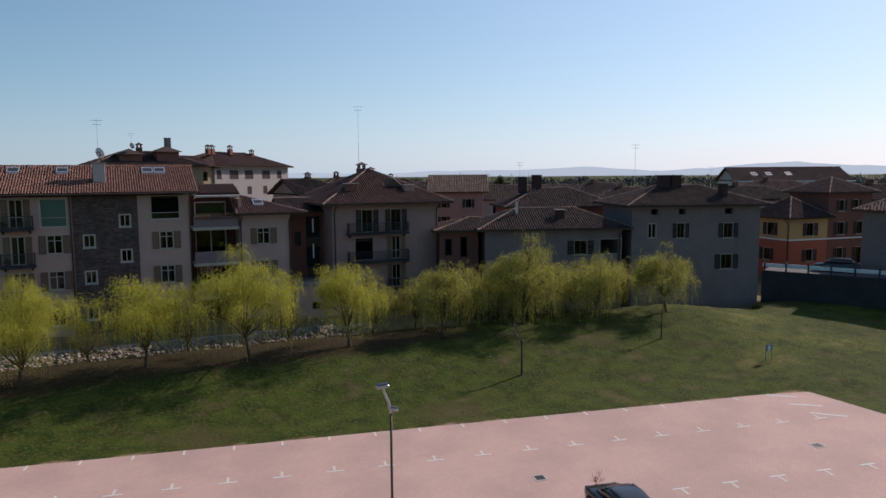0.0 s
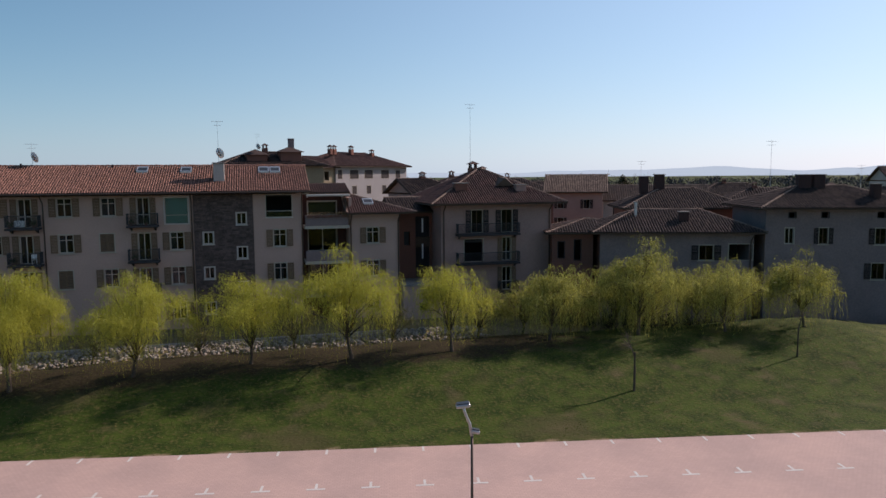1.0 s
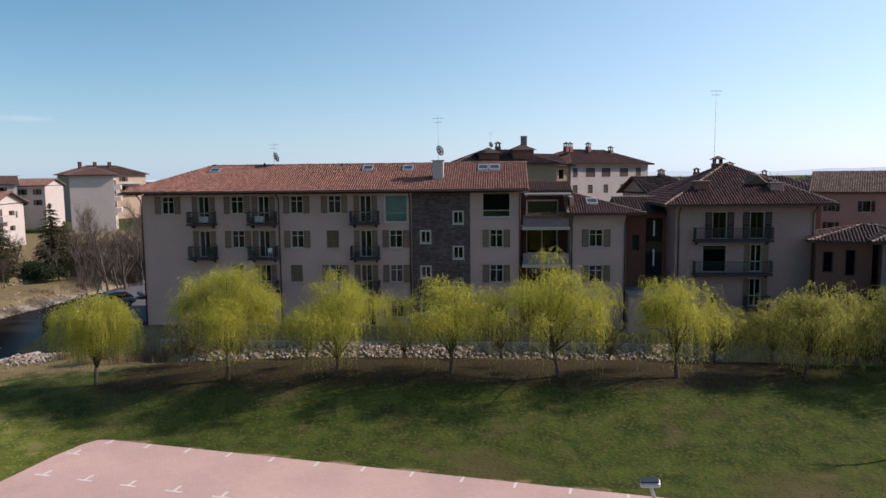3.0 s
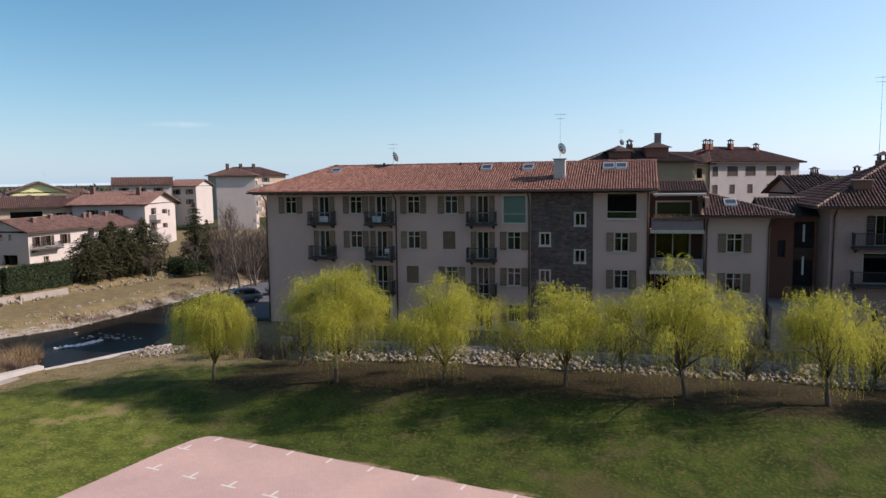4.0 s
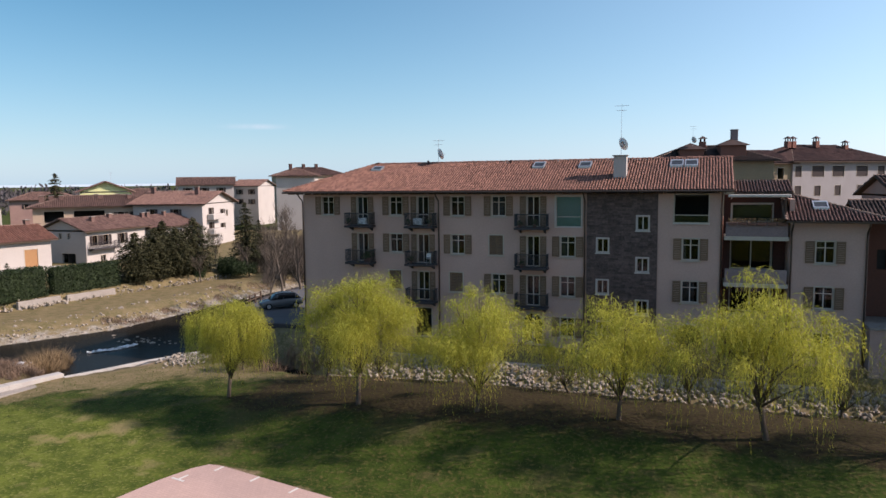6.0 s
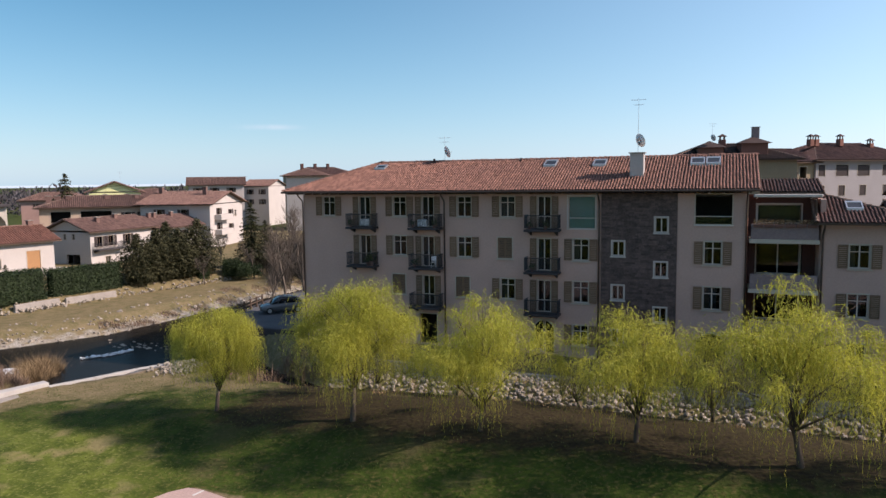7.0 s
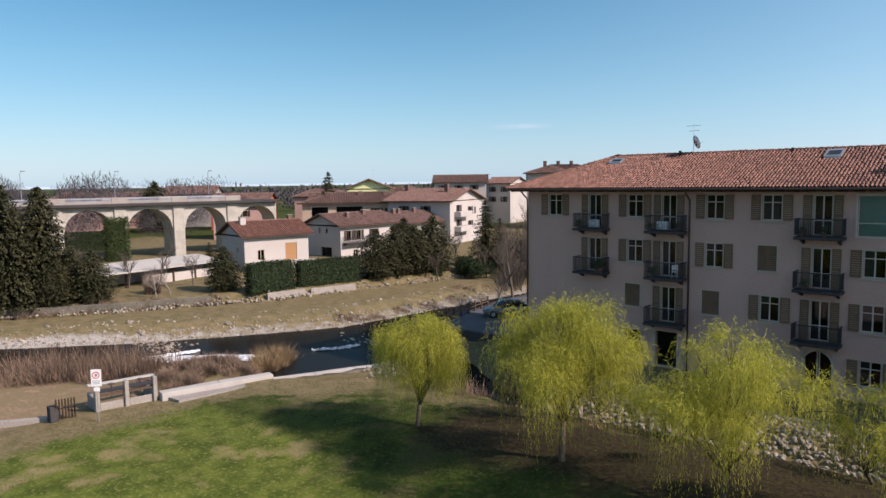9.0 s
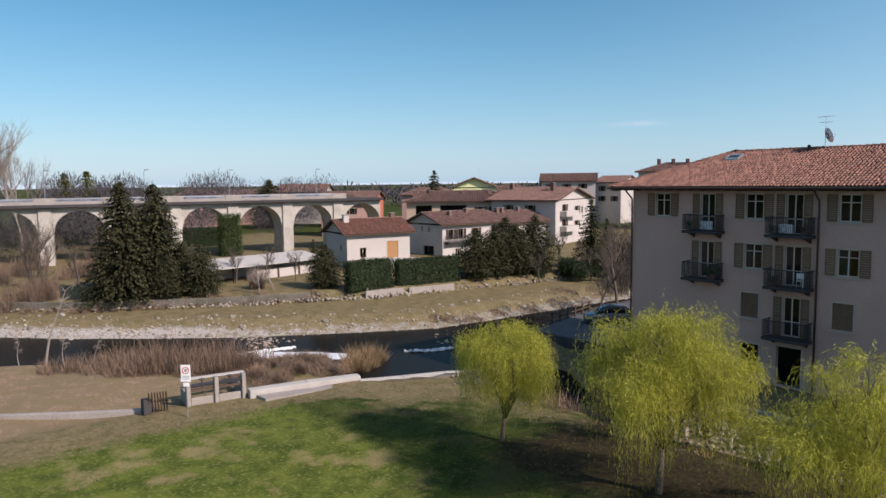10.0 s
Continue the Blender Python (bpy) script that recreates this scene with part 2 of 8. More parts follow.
FRAME_PAINT = mat("pale_window_frame", (0.53, 0.47, 0.41), (0.45, 0.40, 0.35), rough=0.5, scale=2, fine=20, bump=0.05)
TILE_BRICK = mat("brick_red_villa_tiles", (0.2385, 0.1113, 0.0778), (0.1827, 0.08611, 0.06298), rough=0.85, scale=0.4, fine=6, bump=0.2, rand="island", spread=0.2)
BLIND = mat("pale_green_blind", (0.40, 0.46, 0.45), (0.33, 0.39, 0.38), rough=0.7, scale=1, fine=9, bump=0.05)
# russet plaster with the loggias' inner shade mixed into its colour
LOGGIA = mat("shaded_russet_plaster", (0.10, 0.04, 0.03), (0.07, 0.032, 0.026), rough=0.9, scale=0.5, fine=7, bump=0.1)
CURTAIN = mat("pale_curtain", (0.432, 0.468, 0.5084), (0.36, 0.396, 0.434), rough=0.9, scale=3, fine=9, bump=0.2)
# near-black colour makes the rooms behind the glass read as unlit
ROOM = mat("darkened_room_wall", (0.06, 0.055, 0.05), (0.045, 0.0425, 0.04), rough=0.9, scale=1, fine=5, bump=0.0)
MARKING = mat("white_road_marking", (0.562, 0.546, 0.515), (0.468, 0.445, 0.413), rough=0.8, scale=3, fine=20, bump=0.1)
CAR_WHITE = mat("white_car_paint", (0.1296, 0.1331, 0.1354), (0.1224, 0.1259, 0.1283), rough=0.25, scale=1, fine=5, bump=0.0, spec=0.6)
CAR_DARK = mat("dark_blue_car_paint", (0.012, 0.016, 0.026), (0.010, 0.014, 0.022), rough=0.2, scale=1, fine=5, bump=0.0, spec=0.7)
CAR_GLASS = mat("tinted_car_glass", (0.012, 0.014, 0.016), (0.010, 0.012, 0.014), rough=0.05, scale=1, fine=5, bump=0.0, spec=0.7)
RUBBER = mat("tyre_rubber", (0.02, 0.02, 0.02), (0.015, 0.015, 0.015), rough=0.85, scale=3, fine=20, bump=0.1)
RED_PAINT = mat("red_sign_paint", (0.55, 0.03, 0.03), (0.5, 0.03, 0.03), rough=0.5, scale=3, fine=20, bump=0.0)
GREY_PAINT = mat("grey_sign_paint", (0.22, 0.24, 0.28), (0.2, 0.22, 0.26), rough=0.5, scale=3, fine=20, bump=0.0)
PANEL = mat("solar_panel_glass", (0.012, 0.012, 0.014), (0.009, 0.009, 0.011), rough=0.45, scale=2, fine=9, bump=0.0, spec=0.6)


def pavers():
    m = bpy.data.materials.new("rosy_block_paving")
    m.use_nodes = True
    n, l = m.node_tree.nodes, m.node_tree.links
    p = n["Principled BSDF"]
    p.inputs["Roughness"].default_value = 0.9
    geo, mp, br = n.new("ShaderNodeNewGeometry"), n.new("ShaderNodeMapping"), n.new("ShaderNodeTexBrick")
    mp.inputs["Rotation"].default_value[2] = radians(10.7)
    l.new(geo.outputs["Position"], mp.inputs[0]); l.new(mp.outputs[0], br.inputs[0])
    br.inputs["Scale"].default_value, br.inputs["Mortar Size"].default_value = 1.0, 0.012
    br.inputs["Brick Width"].default_value, br.inputs["Row Height"].default_value = 0.24, 0.16
    br.inputs["Color1"].default_value, br.inputs["Color2"].default_value = (0.48, 0.328, 0.277, 1), (0.445, 0.304, 0.258, 1)
    br.inputs["Mortar"].default_value = (0.40, 0.275, 0.235, 1)
    ns, mx = n.new("ShaderNodeTexNoise"), n.new("ShaderNodeMix")
    ns.inputs["Scale"].default_value, ns.inputs["Detail"].default_value = 0.25, 6
    l.new(geo.outputs["Position"], ns.inputs[0])
    mx.data_type, mx.blend_type = "RGBA", "MULTIPLY"
    mx.inputs["B"].default_value = (0.84, 0.86, 0.88, 1)
    r = n.new("ShaderNodeMapRange"); r.inputs[1].default_value, r.inputs[2].default_value = 0.4, 0.65
    l.new(ns.outputs[0], r.inputs[0]); l.new(r.outputs[0], mx.inputs["Factor"])
    l.new(br.outputs[0], mx.inputs["A"]); l.new(mx.outputs["Result"], p.inputs["Base Color"])
    bp = n.new("ShaderNodeBump"); bp.inputs["Strength"].default_value, bp.inputs["Distance"].default_value = 0.4, 0.01
    l.new(br.outputs["Fac"], bp.inputs["Height"]); bp.invert = True
    l.new(bp.outputs[0], p.inputs["Normal"])
    return m


PAVERS = pavers()


def ground_mat():
    """Grass, dry grass, earth and gravel, laid out by three smooth weights stored on the sheet."""
    m = bpy.data.materials.new("turf_earth_and_gravel")
    m.use_nodes = True
    n, l = m.node_tree.nodes, m.node_tree.links
    p = n["Principled BSDF"]
    p.inputs["Roughness"].default_value, p.inputs["Specular IOR Level"].default_value = 0.95, 0.1
    geo = n.new("ShaderNodeNewGeometry")

    def noise_at(s, d):
        t = n.new("ShaderNodeTexNoise")
        t.inputs["Scale"].default_value, t.inputs["Detail"].default_value = s, d
        l.new(geo.outputs["Position"], t.inputs["Vector"])
        return t.outputs[0]

    def mixed(f, a, b):
        x = n.new("ShaderNodeMix"); x.data_type = "RGBA"
        l.new(f, x.inputs["Factor"])
        for key, v in (("A", a), ("B", b)):
            if isinstance(v, tuple):
                x.inputs[key].default_value = (*v, 1)
            else:
                l.new(v, x.inputs[key])
        return x.outputs["Result"]

    def band(v, lo, hi):
        r = n.new("ShaderNodeMapRange"); r.inputs[1].default_value, r.inputs[2].default_value = lo, hi
        l.new(v, r.inputs[0])
        return r.outputs[0]

    def weight(name, ns, k):
        a = n.new("ShaderNodeAttribute"); a.attribute_name = name
        x, y = n.new("ShaderNodeMath"), n.new("ShaderNodeMath")
        x.operation, y.operation = "MULTIPLY_ADD", "ADD"
        l.new(ns, x.inputs[0]); x.inputs[1].default_value, x.inputs[2].default_value = k, -k / 2
        l.new(a.outputs["Fac"], y.inputs[0]); l.new(x.outputs[0], y.inputs[1])
        return band(y.outputs[0], 0.38, 0.62)

    broad, mid, fine, grit = noise_at(0.12, 6), noise_at(0.9, 5), noise_at(5, 5), noise_at(26, 3)
    grass = mixed(band(mid, 0.35, 0.65), (0.020, 0.037, 0.006), (0.048, 0.073, 0.011))
    grass = mixed(band(fine, 0.50, 0.72), grass, (0.092, 0.078, 0.026))
    grass = mixed(band(grit, 0.58, 0.72), grass, (0.014, 0.020, 0.006))
    grass = mixed(band(broad, 0.58, 0.74), grass, (0.062, 0.056, 0.022))
    grass = mixed(band(noise_at(0.42, 5), 0.57, 0.80), grass, (0.092, 0.072, 0.036))
    lush = mixed(band(mid, 0.35, 0.65), (0.046, 0.068, 0.010), (0.108, 0.132, 0.022))
    lush = mixed(band(fine, 0.52, 0.75), lush, (0.19, 0.19, 0.055))
    lush = mixed(band(noise_at(0.5, 5), 0.56, 0.70), lush, (0.21, 0.175, 0.075))
    grass = mixed(weight("lush", broad, 0.8), grass, lush)
    # brown leaf litter, coloured darker to deepen the shade beneath the willows
    litter_shade = mixed(band(fine, 0.35, 0.65), (0.023, 0.016, 0.010), (0.044, 0.036, 0.015))
    grass = mixed(weight("litter_shade", mid, 0.9), grass, litter_shade)
    dry = mixed(band(mid, 0.35, 0.65), (0.185, 0.142, 0.075), (0.112, 0.097, 0.042))
    dry = mixed(band(fine, 0.5, 0.75), dry, (0.225, 0.175, 0.105))
    earth = mixed(band(fine, 0.35, 0.65), (0.29, 0.205, 0.13), (0.18, 0.13, 0.082))
    gravel = mixed(band(fine, 0.4, 0.6), (0.20, 0.18, 0.15), (0.36, 0.33, 0.29))
    gravel = mixed(band(grit, 0.45, 0.7), gravel, (0.50, 0.47, 0.42))
    c = mixed(weight("dry", mid, 0.9), grass, dry)
    c = mixed(weight("earth", mid, 0.9), c, earth)
    c = mixed(weight("gravel", mid, 0.7), c, gravel)
    l.new(c, p.inputs["Base Color"])
    bp = n.new("ShaderNodeBump"); bp.inputs["Strength"].default_value, bp.inputs["Distance"].default_value = 0.7, 0.08
    l.new(fine, bp.inputs["Height"]); l.new(bp.outputs[0], p.inputs["Normal"])
    return m


def water_mat():
    m = bpy.data.materials.new("dark_river_water")
    m.use_nodes = True
    n, l = m.node_tree.nodes, m.node_tree.links
    p = n["Principled BSDF"]
    p.inputs["Base Color"].default_value = (0.012, 0.011, 0.009, 1)
    p.inputs["IOR"].default_value = 1.2
    p.inputs["Roughness"].default_value, p.inputs["Specular IOR Level"].default_value = 0.22, 0.08
    geo, ns, bp = n.new("ShaderNodeNewGeometry"), n.new("ShaderNodeTexNoise"), n.new("ShaderNodeBump")
    ns.inputs["Scale"].default_value, ns.inputs["Detail"].default_value = 1.6, 6
    l.new(geo.outputs["Position"], ns.inputs[0])
    bp.inputs["Strength"].default_value, bp.inputs["Distance"].default_value = 0.16, 0.08
    l.new(ns.outputs[0], bp.inputs["Height"]); l.new(bp.outputs[0], p.inputs["Normal"])
    return m


# ---------------------------------------------------------------- mesh helpers
class Geo:
    def __init__(self):
        self.v, self.f = [], []

    def add(self, verts, faces):
        k = len(self.v)
        self.v += [tuple(p) for p in verts]
        self.f += [tuple(i + k for i in q) for q in faces]
        return self

    def box(self, x0, y0, z0, x1, y1, z1, m=None):
        vs = [(x, y, z) for z in (z0, z1) for y in (y0, y1) for x in (x0, x1)]
        if m is not None:
            vs = [m @ Vector(p) for p in vs]
        return self.add(vs, [(0, 2, 3, 1), (4, 5, 7, 6), (0, 1, 5, 4), (2, 6, 7, 3), (0, 4, 6, 2), (1, 3, 7, 5)])

    def rbox(self, x0, y0, z0, x1, y1, z1, c=0.02, m=None):
        """A box with chamfered edges."""
        lo, hi, vs, at = (x0, y0, z0), (x1, y1, z1), [], {}
        for sx in (0, 1):
            for sy in (0, 1):
                for sz in (0, 1):
                    s = (sx, sy, sz)
                    for ax in range(3):
                        p = [(lo[k] + c, hi[k] - c)[s[k]] for k in range(3)]
                        p[ax] = (lo[ax], hi[ax])[s[ax]]
                        at[s, ax] = len(vs)
                        vs.append(m @ Vector(p) if m is not None else tuple(p))
        fs = []
        for ax in range(3):
            b, d = [k for k in range(3) if k != ax]
            for s in (0, 1):
                def key(i, j):
                    q = [0, 0, 0]; q[ax], q[b], q[d] = s, i, j
                    return tuple(q)
                fs.append(tuple(at[key(i, j), ax] for i, j in ((0, 0), (1, 0), (1, 1), (0, 1))))
            for i in (0, 1):
                for j in (0, 1):
                    e = []
                    for s, order in ((0, (b, d)), (1, (d, b))):
                        q = [0, 0, 0]; q[ax], q[b], q[d] = s, i, j
                        e += [at[tuple(q), k] for k in order]
                    fs.append(tuple(e))
        fs += [tuple(at[(i, j, k), ax] for ax in range(3)) for i in (0, 1) for j in (0, 1) for k in (0, 1)]
        return self.add(vs, fs)

    def tube(self, pts, radii, n=8, cap=True):
        pts = [Vector(p) for p in pts]
        rings = []
        for i, p in enumerate(pts):
            d = (pts[min(i + 1, len(pts) - 1)] - pts[max(i - 1, 0)]).normalized()
            a = d.cross(Vector((0.31, 0.95, 0.05)) if abs(d.z) > 0.9 else Vector((0, 0, 1))).normalized()
            b = d.cross(a)
            r = radii[i] if hasattr(radii, "__len__") else radii
            rings.append([p + r * (math.cos(2 * math.pi * k / n) * a + math.sin(2 * math.pi * k / n) * b) for k in range(n)])
        fs = [(i * n + k, i * n + (k + 1) % n, (i + 1) * n + (k + 1) % n, (i + 1) * n + k) for i in range(len(pts) - 1) for k in range(n)]
        if cap:
            fs += [tuple(range(n))[::-1], tuple((len(pts) - 1) * n + k for k in range(n))]
        return self.add([q for ring in rings for q in ring], fs)

    def moved(self, m):
        self.v = [tuple(m @ Vector(p)) for p in self.v]
        return self

    def mesh(self, name, material, smooth=False):
        me = bpy.data.meshes.new(name)
        me.from_pydata(self.v, [], self.f)
        me.materials.append(material)
        if smooth:
            me.shade_smooth()
        me.update()
        return me


def part(name, g, material, parent=None, label="", m=None, smooth=False):
    ob = new(name, g if isinstance(g, bpy.types.Mesh) else g.mesh(name, material, smooth))
    ob.parent = parent
    if m is not None:
        ob.matrix_basis = m
    return tagged(ob, label)


def thing(name, label, category, group="", kind="", m=None):
    ob = tagged(new(name), label, category, group, kind)
    if m is not None:
        ob.matrix_basis = m
    return ob


def cards(centres, along, across, name, material):
    """Many separate small leaves: one quad each from a centre, half a length and half a width."""
    c, a, b = (np.asarray(x, float) for x in (centres, along, across))
    v = np.stack([c - a - 0.4 * b, c - 0.2 * a + b, c + a + 0.3 * b, c + 0.1 * a - b], 1).reshape(-1, 3)
    me = bpy.data.meshes.new(name)
    k = len(c)
    me.vertices.add(4 * k); me.loops.add(4 * k); me.polygons.add(k)
    me.vertices.foreach_set("co", v.ravel())
    me.loops.foreach_set("vertex_index", np.arange(4 * k, dtype=np.int32))
    me.polygons.foreach_set("loop_start", np.arange(0, 4 * k, 4, dtype=np.int32))
    me.polygons.foreach_set("loop_total", np.full(k, 4, dtype=np.int32))
    me.update(calc_edges=True)
    me.materials.append(material)
    return me


def unit(rng, k):
    d = rng.normal(size=(k, 3))
    return d / np.linalg.norm(d, axis=1, keepdims=True)


def wall_geo(g, width, z0, z1, thick, holes, m=None):
    """A wall in the local x-z plane, its outside at y = 0, with openings (x0, z0, x1, z1) that go through it."""
    m = m or Matrix.Identity(4)
    xs = sorted({0.0, width, *[v for h in holes for v in (h[0], h[2])]})
    zs = sorted({z0, z1, *[v for h in holes for v in (h[1], h[3])]})
    xs, zs = [x for x in xs if 0 <= x <= width], [z for z in zs if z0 <= z <= z1]

    def solid(i, j):
        if not (0 <= i < len(xs) - 1 and 0 <= j < len(zs) - 1):
            return False
        x, z = (xs[i] + xs[i + 1]) / 2, (zs[j] + zs[j + 1]) / 2
        return not any(h[0] < x < h[2] and h[1] < z < h[3] for h in holes)

    made = {}

    def at(p):
        key = tuple(round(c, 4) for c in p)
        if key not in made:
            made[key] = len(g.v)
            g.v.append(tuple(m @ Vector(p)))
        return made[key]

    for i in range(len(xs) - 1):
        for j in range(len(zs) - 1):
            if not solid(i, j):
                continue
            a, b, c, d = xs[i], xs[i + 1], zs[j], zs[j + 1]
            q = [(a, 0, c), (b, 0, c), (b, 0, d), (a, 0, d)]
            r = [(x, thick, z) for x, _, z in q]
            fs = [(0, 1, 2, 3), (7, 6, 5, 4)]
            if not solid(i - 1, j): fs.append((0, 3, 7, 4))
            if not solid(i + 1, j): fs.append((1, 5, 6, 2))
            if not solid(i, j - 1): fs.append((0, 4, 5, 1))
            if not solid(i, j + 1): fs.append((3, 2, 6, 7))
            ids = [at(p) for p in q + r]
            g.f += [tuple(ids[t] for t in face) for face in fs]
    return g


def tile_face(store, a, b, c, d, pw, pl, rng):
    """Half-round tiles over the roof plane: eave a-b, ridge d-c (which may meet in a point)."""
    a, b, c, d = (np.array(p, float) for p in (a, b, c, d))
    ex = (b - a) / np.linalg.norm(b - a)
    la, rb, long = (d - a) @ ex, (c - a) @ ex, np.linalg.norm(b - a)
    up = (d - a) - la * ex
    if np.linalg.norm(up) < 1e-6:
        up = (c - a) - rb * ex
    slope = np.linalg.norm(up)
    ey = up / slope
    en = np.cross(ex, ey)
    if en[2] < 0:
        en = -en
    cols = max(1, int(round(long / pw)))
    w = long / cols
    u = (np.arange(cols) + 0.5) * w
    top = np.full(cols, slope)
    if la > 1e-6:
        top = np.minimum(top, slope * u / la)
    if long - rb > 1e-6:
        top = np.minimum(top, slope * (long - u) / (long - rb))
    low = np.zeros(cols)
    uu, vv, ln = [], [], []
    for k in range(cols):
        v = np.arange(0, max(top[k] - 0.05, 0), pl)
        uu += [u[k]] * len(v); vv += list(v); ln += list(np.minimum(pl * 1.12, np.maximum(top[k] - v, 0.08)))
    uu, vv, ln = np.array(uu), np.array(vv), np.array(ln)
    k = len(uu)
    if not k:
        return
    ang = np.linspace(0, math.pi, 5)
    cx, cz = -np.cos(ang) * w * 0.39, np.sin(ang) * w * 0.46
    jit = rng.normal(scale=0.012 * w / 0.2, size=(k, 3))
    rows = []
    for end in (0, 1):
        lift = (0.034, 0.012)[end] * pl / 0.38
        taper = (1.0, 0.86)[end]
        p = (a + (uu + jit[:, 0])[:, None, None] * ex + (vv + end * ln)[:, None, None] * ey
             + (cx * taper)[None, :, None] * ex + (cz * taper + lift)[None, :, None] * en + jit[:, 2][:, None, None] * en * 0.5)
        rows.append(p)
    v = np.concatenate(rows, 1).reshape(-1, 3)
    f = np.array([(i, i + 1, i + 6, i + 5) for i in range(4)])
    faces = (f[None] + (np.arange(k) * 10)[:, None, None]).reshape(-1, 4)
    store.append((v, faces))


def joined(name, store, material):
    n, vs, fs = 0, [], []
    for v, f in store:
        vs.append(v); fs.append(f + n); n += len(v)
    v, f = np.concatenate(vs), np.concatenate(fs)
    me = bpy.data.meshes.new(name)
    me.vertices.add(len(v)); me.loops.add(f.size); me.polygons.add(len(f))
    me.vertices.foreach_set("co", v.ravel())
    me.loops.foreach_set("vertex_index", f.ravel().astype(np.int32))
    me.polygons.foreach_set("loop_start", np.arange(0, f.size, 4, dtype=np.int32))
    me.polygons.foreach_set("loop_total", np.full(len(f), 4, dtype=np.int32))
    me.update(calc_edges=True)
    me.materials.append(material)
    me.shade_smooth()
    return me


def slab_under(g, pts, t=0.14):
    """A roof deck: the polygon, t metres thick downwards."""
    n = len(pts)
    low = [(x, y, z - t) for x, y, z in pts]
    g.add(list(pts) + low, [tuple(range(n)), tuple(range(2 * n - 1, n - 1, -1))] + [(i, (i + 1) % n, n + (i + 1) % n, n + i) for i in range(n)])


def ridge_tiles(store, p, q, rng, r=0.13, step=0.42):
    p, q = np.array(p, float), np.array(q, float)
    d = (q - p) / np.linalg.norm(q - p)
    side = np.cross(d, (0, 0, 1)); side /= np.linalg.norm(side)
    up = np.cross(side, d)
    ang = np.linspace(-0.15, math.pi + 0.15, 5)
    for s in np.arange(0, np.linalg.norm(q - p), step):
        vs = []
        for end in (0, 1):
            k = (1.0, 0.85)[end] * r
            base = p + d * (s + end * step * 1.1) + up * (0.05 - 0.03 * end) + rng.normal(scale=0.008, size=3)
            vs += [base + k * (-math.cos(t) * side + math.sin(t) * up) for t in ang]
        store.append((np.array(vs), np.array([(i, i + 1, i + 6, i + 5) for i in range(4)])))

# ---------------------------------------------------------------- the lie of the land
def seg_dist(px, py, line):
    """Distance to a bent line of (x, y, half width), less the half width there."""
    best = np.full(px.shape, 1e9)
    for (x0, y0, w0), (x1, y1, w1) in zip(line[:-1], line[1:]):
        dx, dy = x1 - x0, y1 - y0
        t = np.clip(((px - x0) * dx + (py - y0) * dy) / (dx * dx + dy * dy), 0, 1)
        best = np.minimum(best, np.hypot(px - x0 - t * dx, py - y0 - t * dy) - (w0 + t * (w1 - w0)))
    return best


def inside(px, py, poly):
    hit = np.zeros(px.shape, bool)
    for (x0, y0), (x1, y1) in zip(poly, poly[1:] + poly[:1]):
        if y0 != y1:
            hit ^= ((y0 > py) != (y1 > py)) & (px < (x1 - x0) * (py - y0) / (y1 - y0) + x0)
    return hit


def smooth(x, lo, hi):
    t = np.clip((x - lo) / (hi - lo), 0, 1)
    return t * t * (3 - 2 * t)


RIVER = [(-10, 140, 5), (-14, 60, 5), (-16, 30, 6), (-17, 12, 6.3), (-17.6, 1, 6.6), (-20.3, -3.7, 6), (-24.6, -10.6, 5.6), (-29.6, -18.6, 5.4), (-36.3, -26.2, 5.2), (-41, -32.3, 5.8), (-58, -50, 7), (-110, -95, 9)]
MILL_RACE = [(-17, -6, 5.5), (-12.0, -10.0, 6.2), (-6, -4.5, 3.6), (0, -7, 2.2), (8, -10, 1.7), (45, -10.3, 1.7), (70, -13.5, 1.6), (84, -16.5, 1.6), (84.6, -17, 1.0)]
PARK = [(140, -14), (84, -17), (70, -14), (45, -10.3), (8, -10), (-2, -9), (-5.9, -9.3), (-7.0, -11.5), (-8.2, -14.4), (-9.6, -16.9), (-16, -15), (-25, -18), (-34.5, -27), (-53, -47), (-100, -95), (-100, -400), (140, -400)]
FAR_WALL = [(-120, -78, 0), (-66, -38, 0), (-53.5, -24.5, 0), (-46, -12, 0), (-42.2, -3, 0), (-38.9, 3, 0), (-38.2, 8, 0), (-36, 20, 0), (-33, 32, 0), (-24, 60, 0), (-18, 140, 0)]
FAR_LAND = [(-120, -78), (-66, -38), (-53.5, -24.5), (-46, -12), (-42.2, -3), (-38.9, 3), (-38.2, 8), (-36, 20), (-33, 32), (-24, 60), (-18, 140), (-300, 300), (-400, -78)]
LOT_O, LOT_U, LOT_V = np.array((11.0, -26.6)), np.array((0.9825, -0.1863)), np.array((-0.1863, -0.9825))


def lot_xy(u, v):
    return LOT_O + u * LOT_U + v * LOT_V


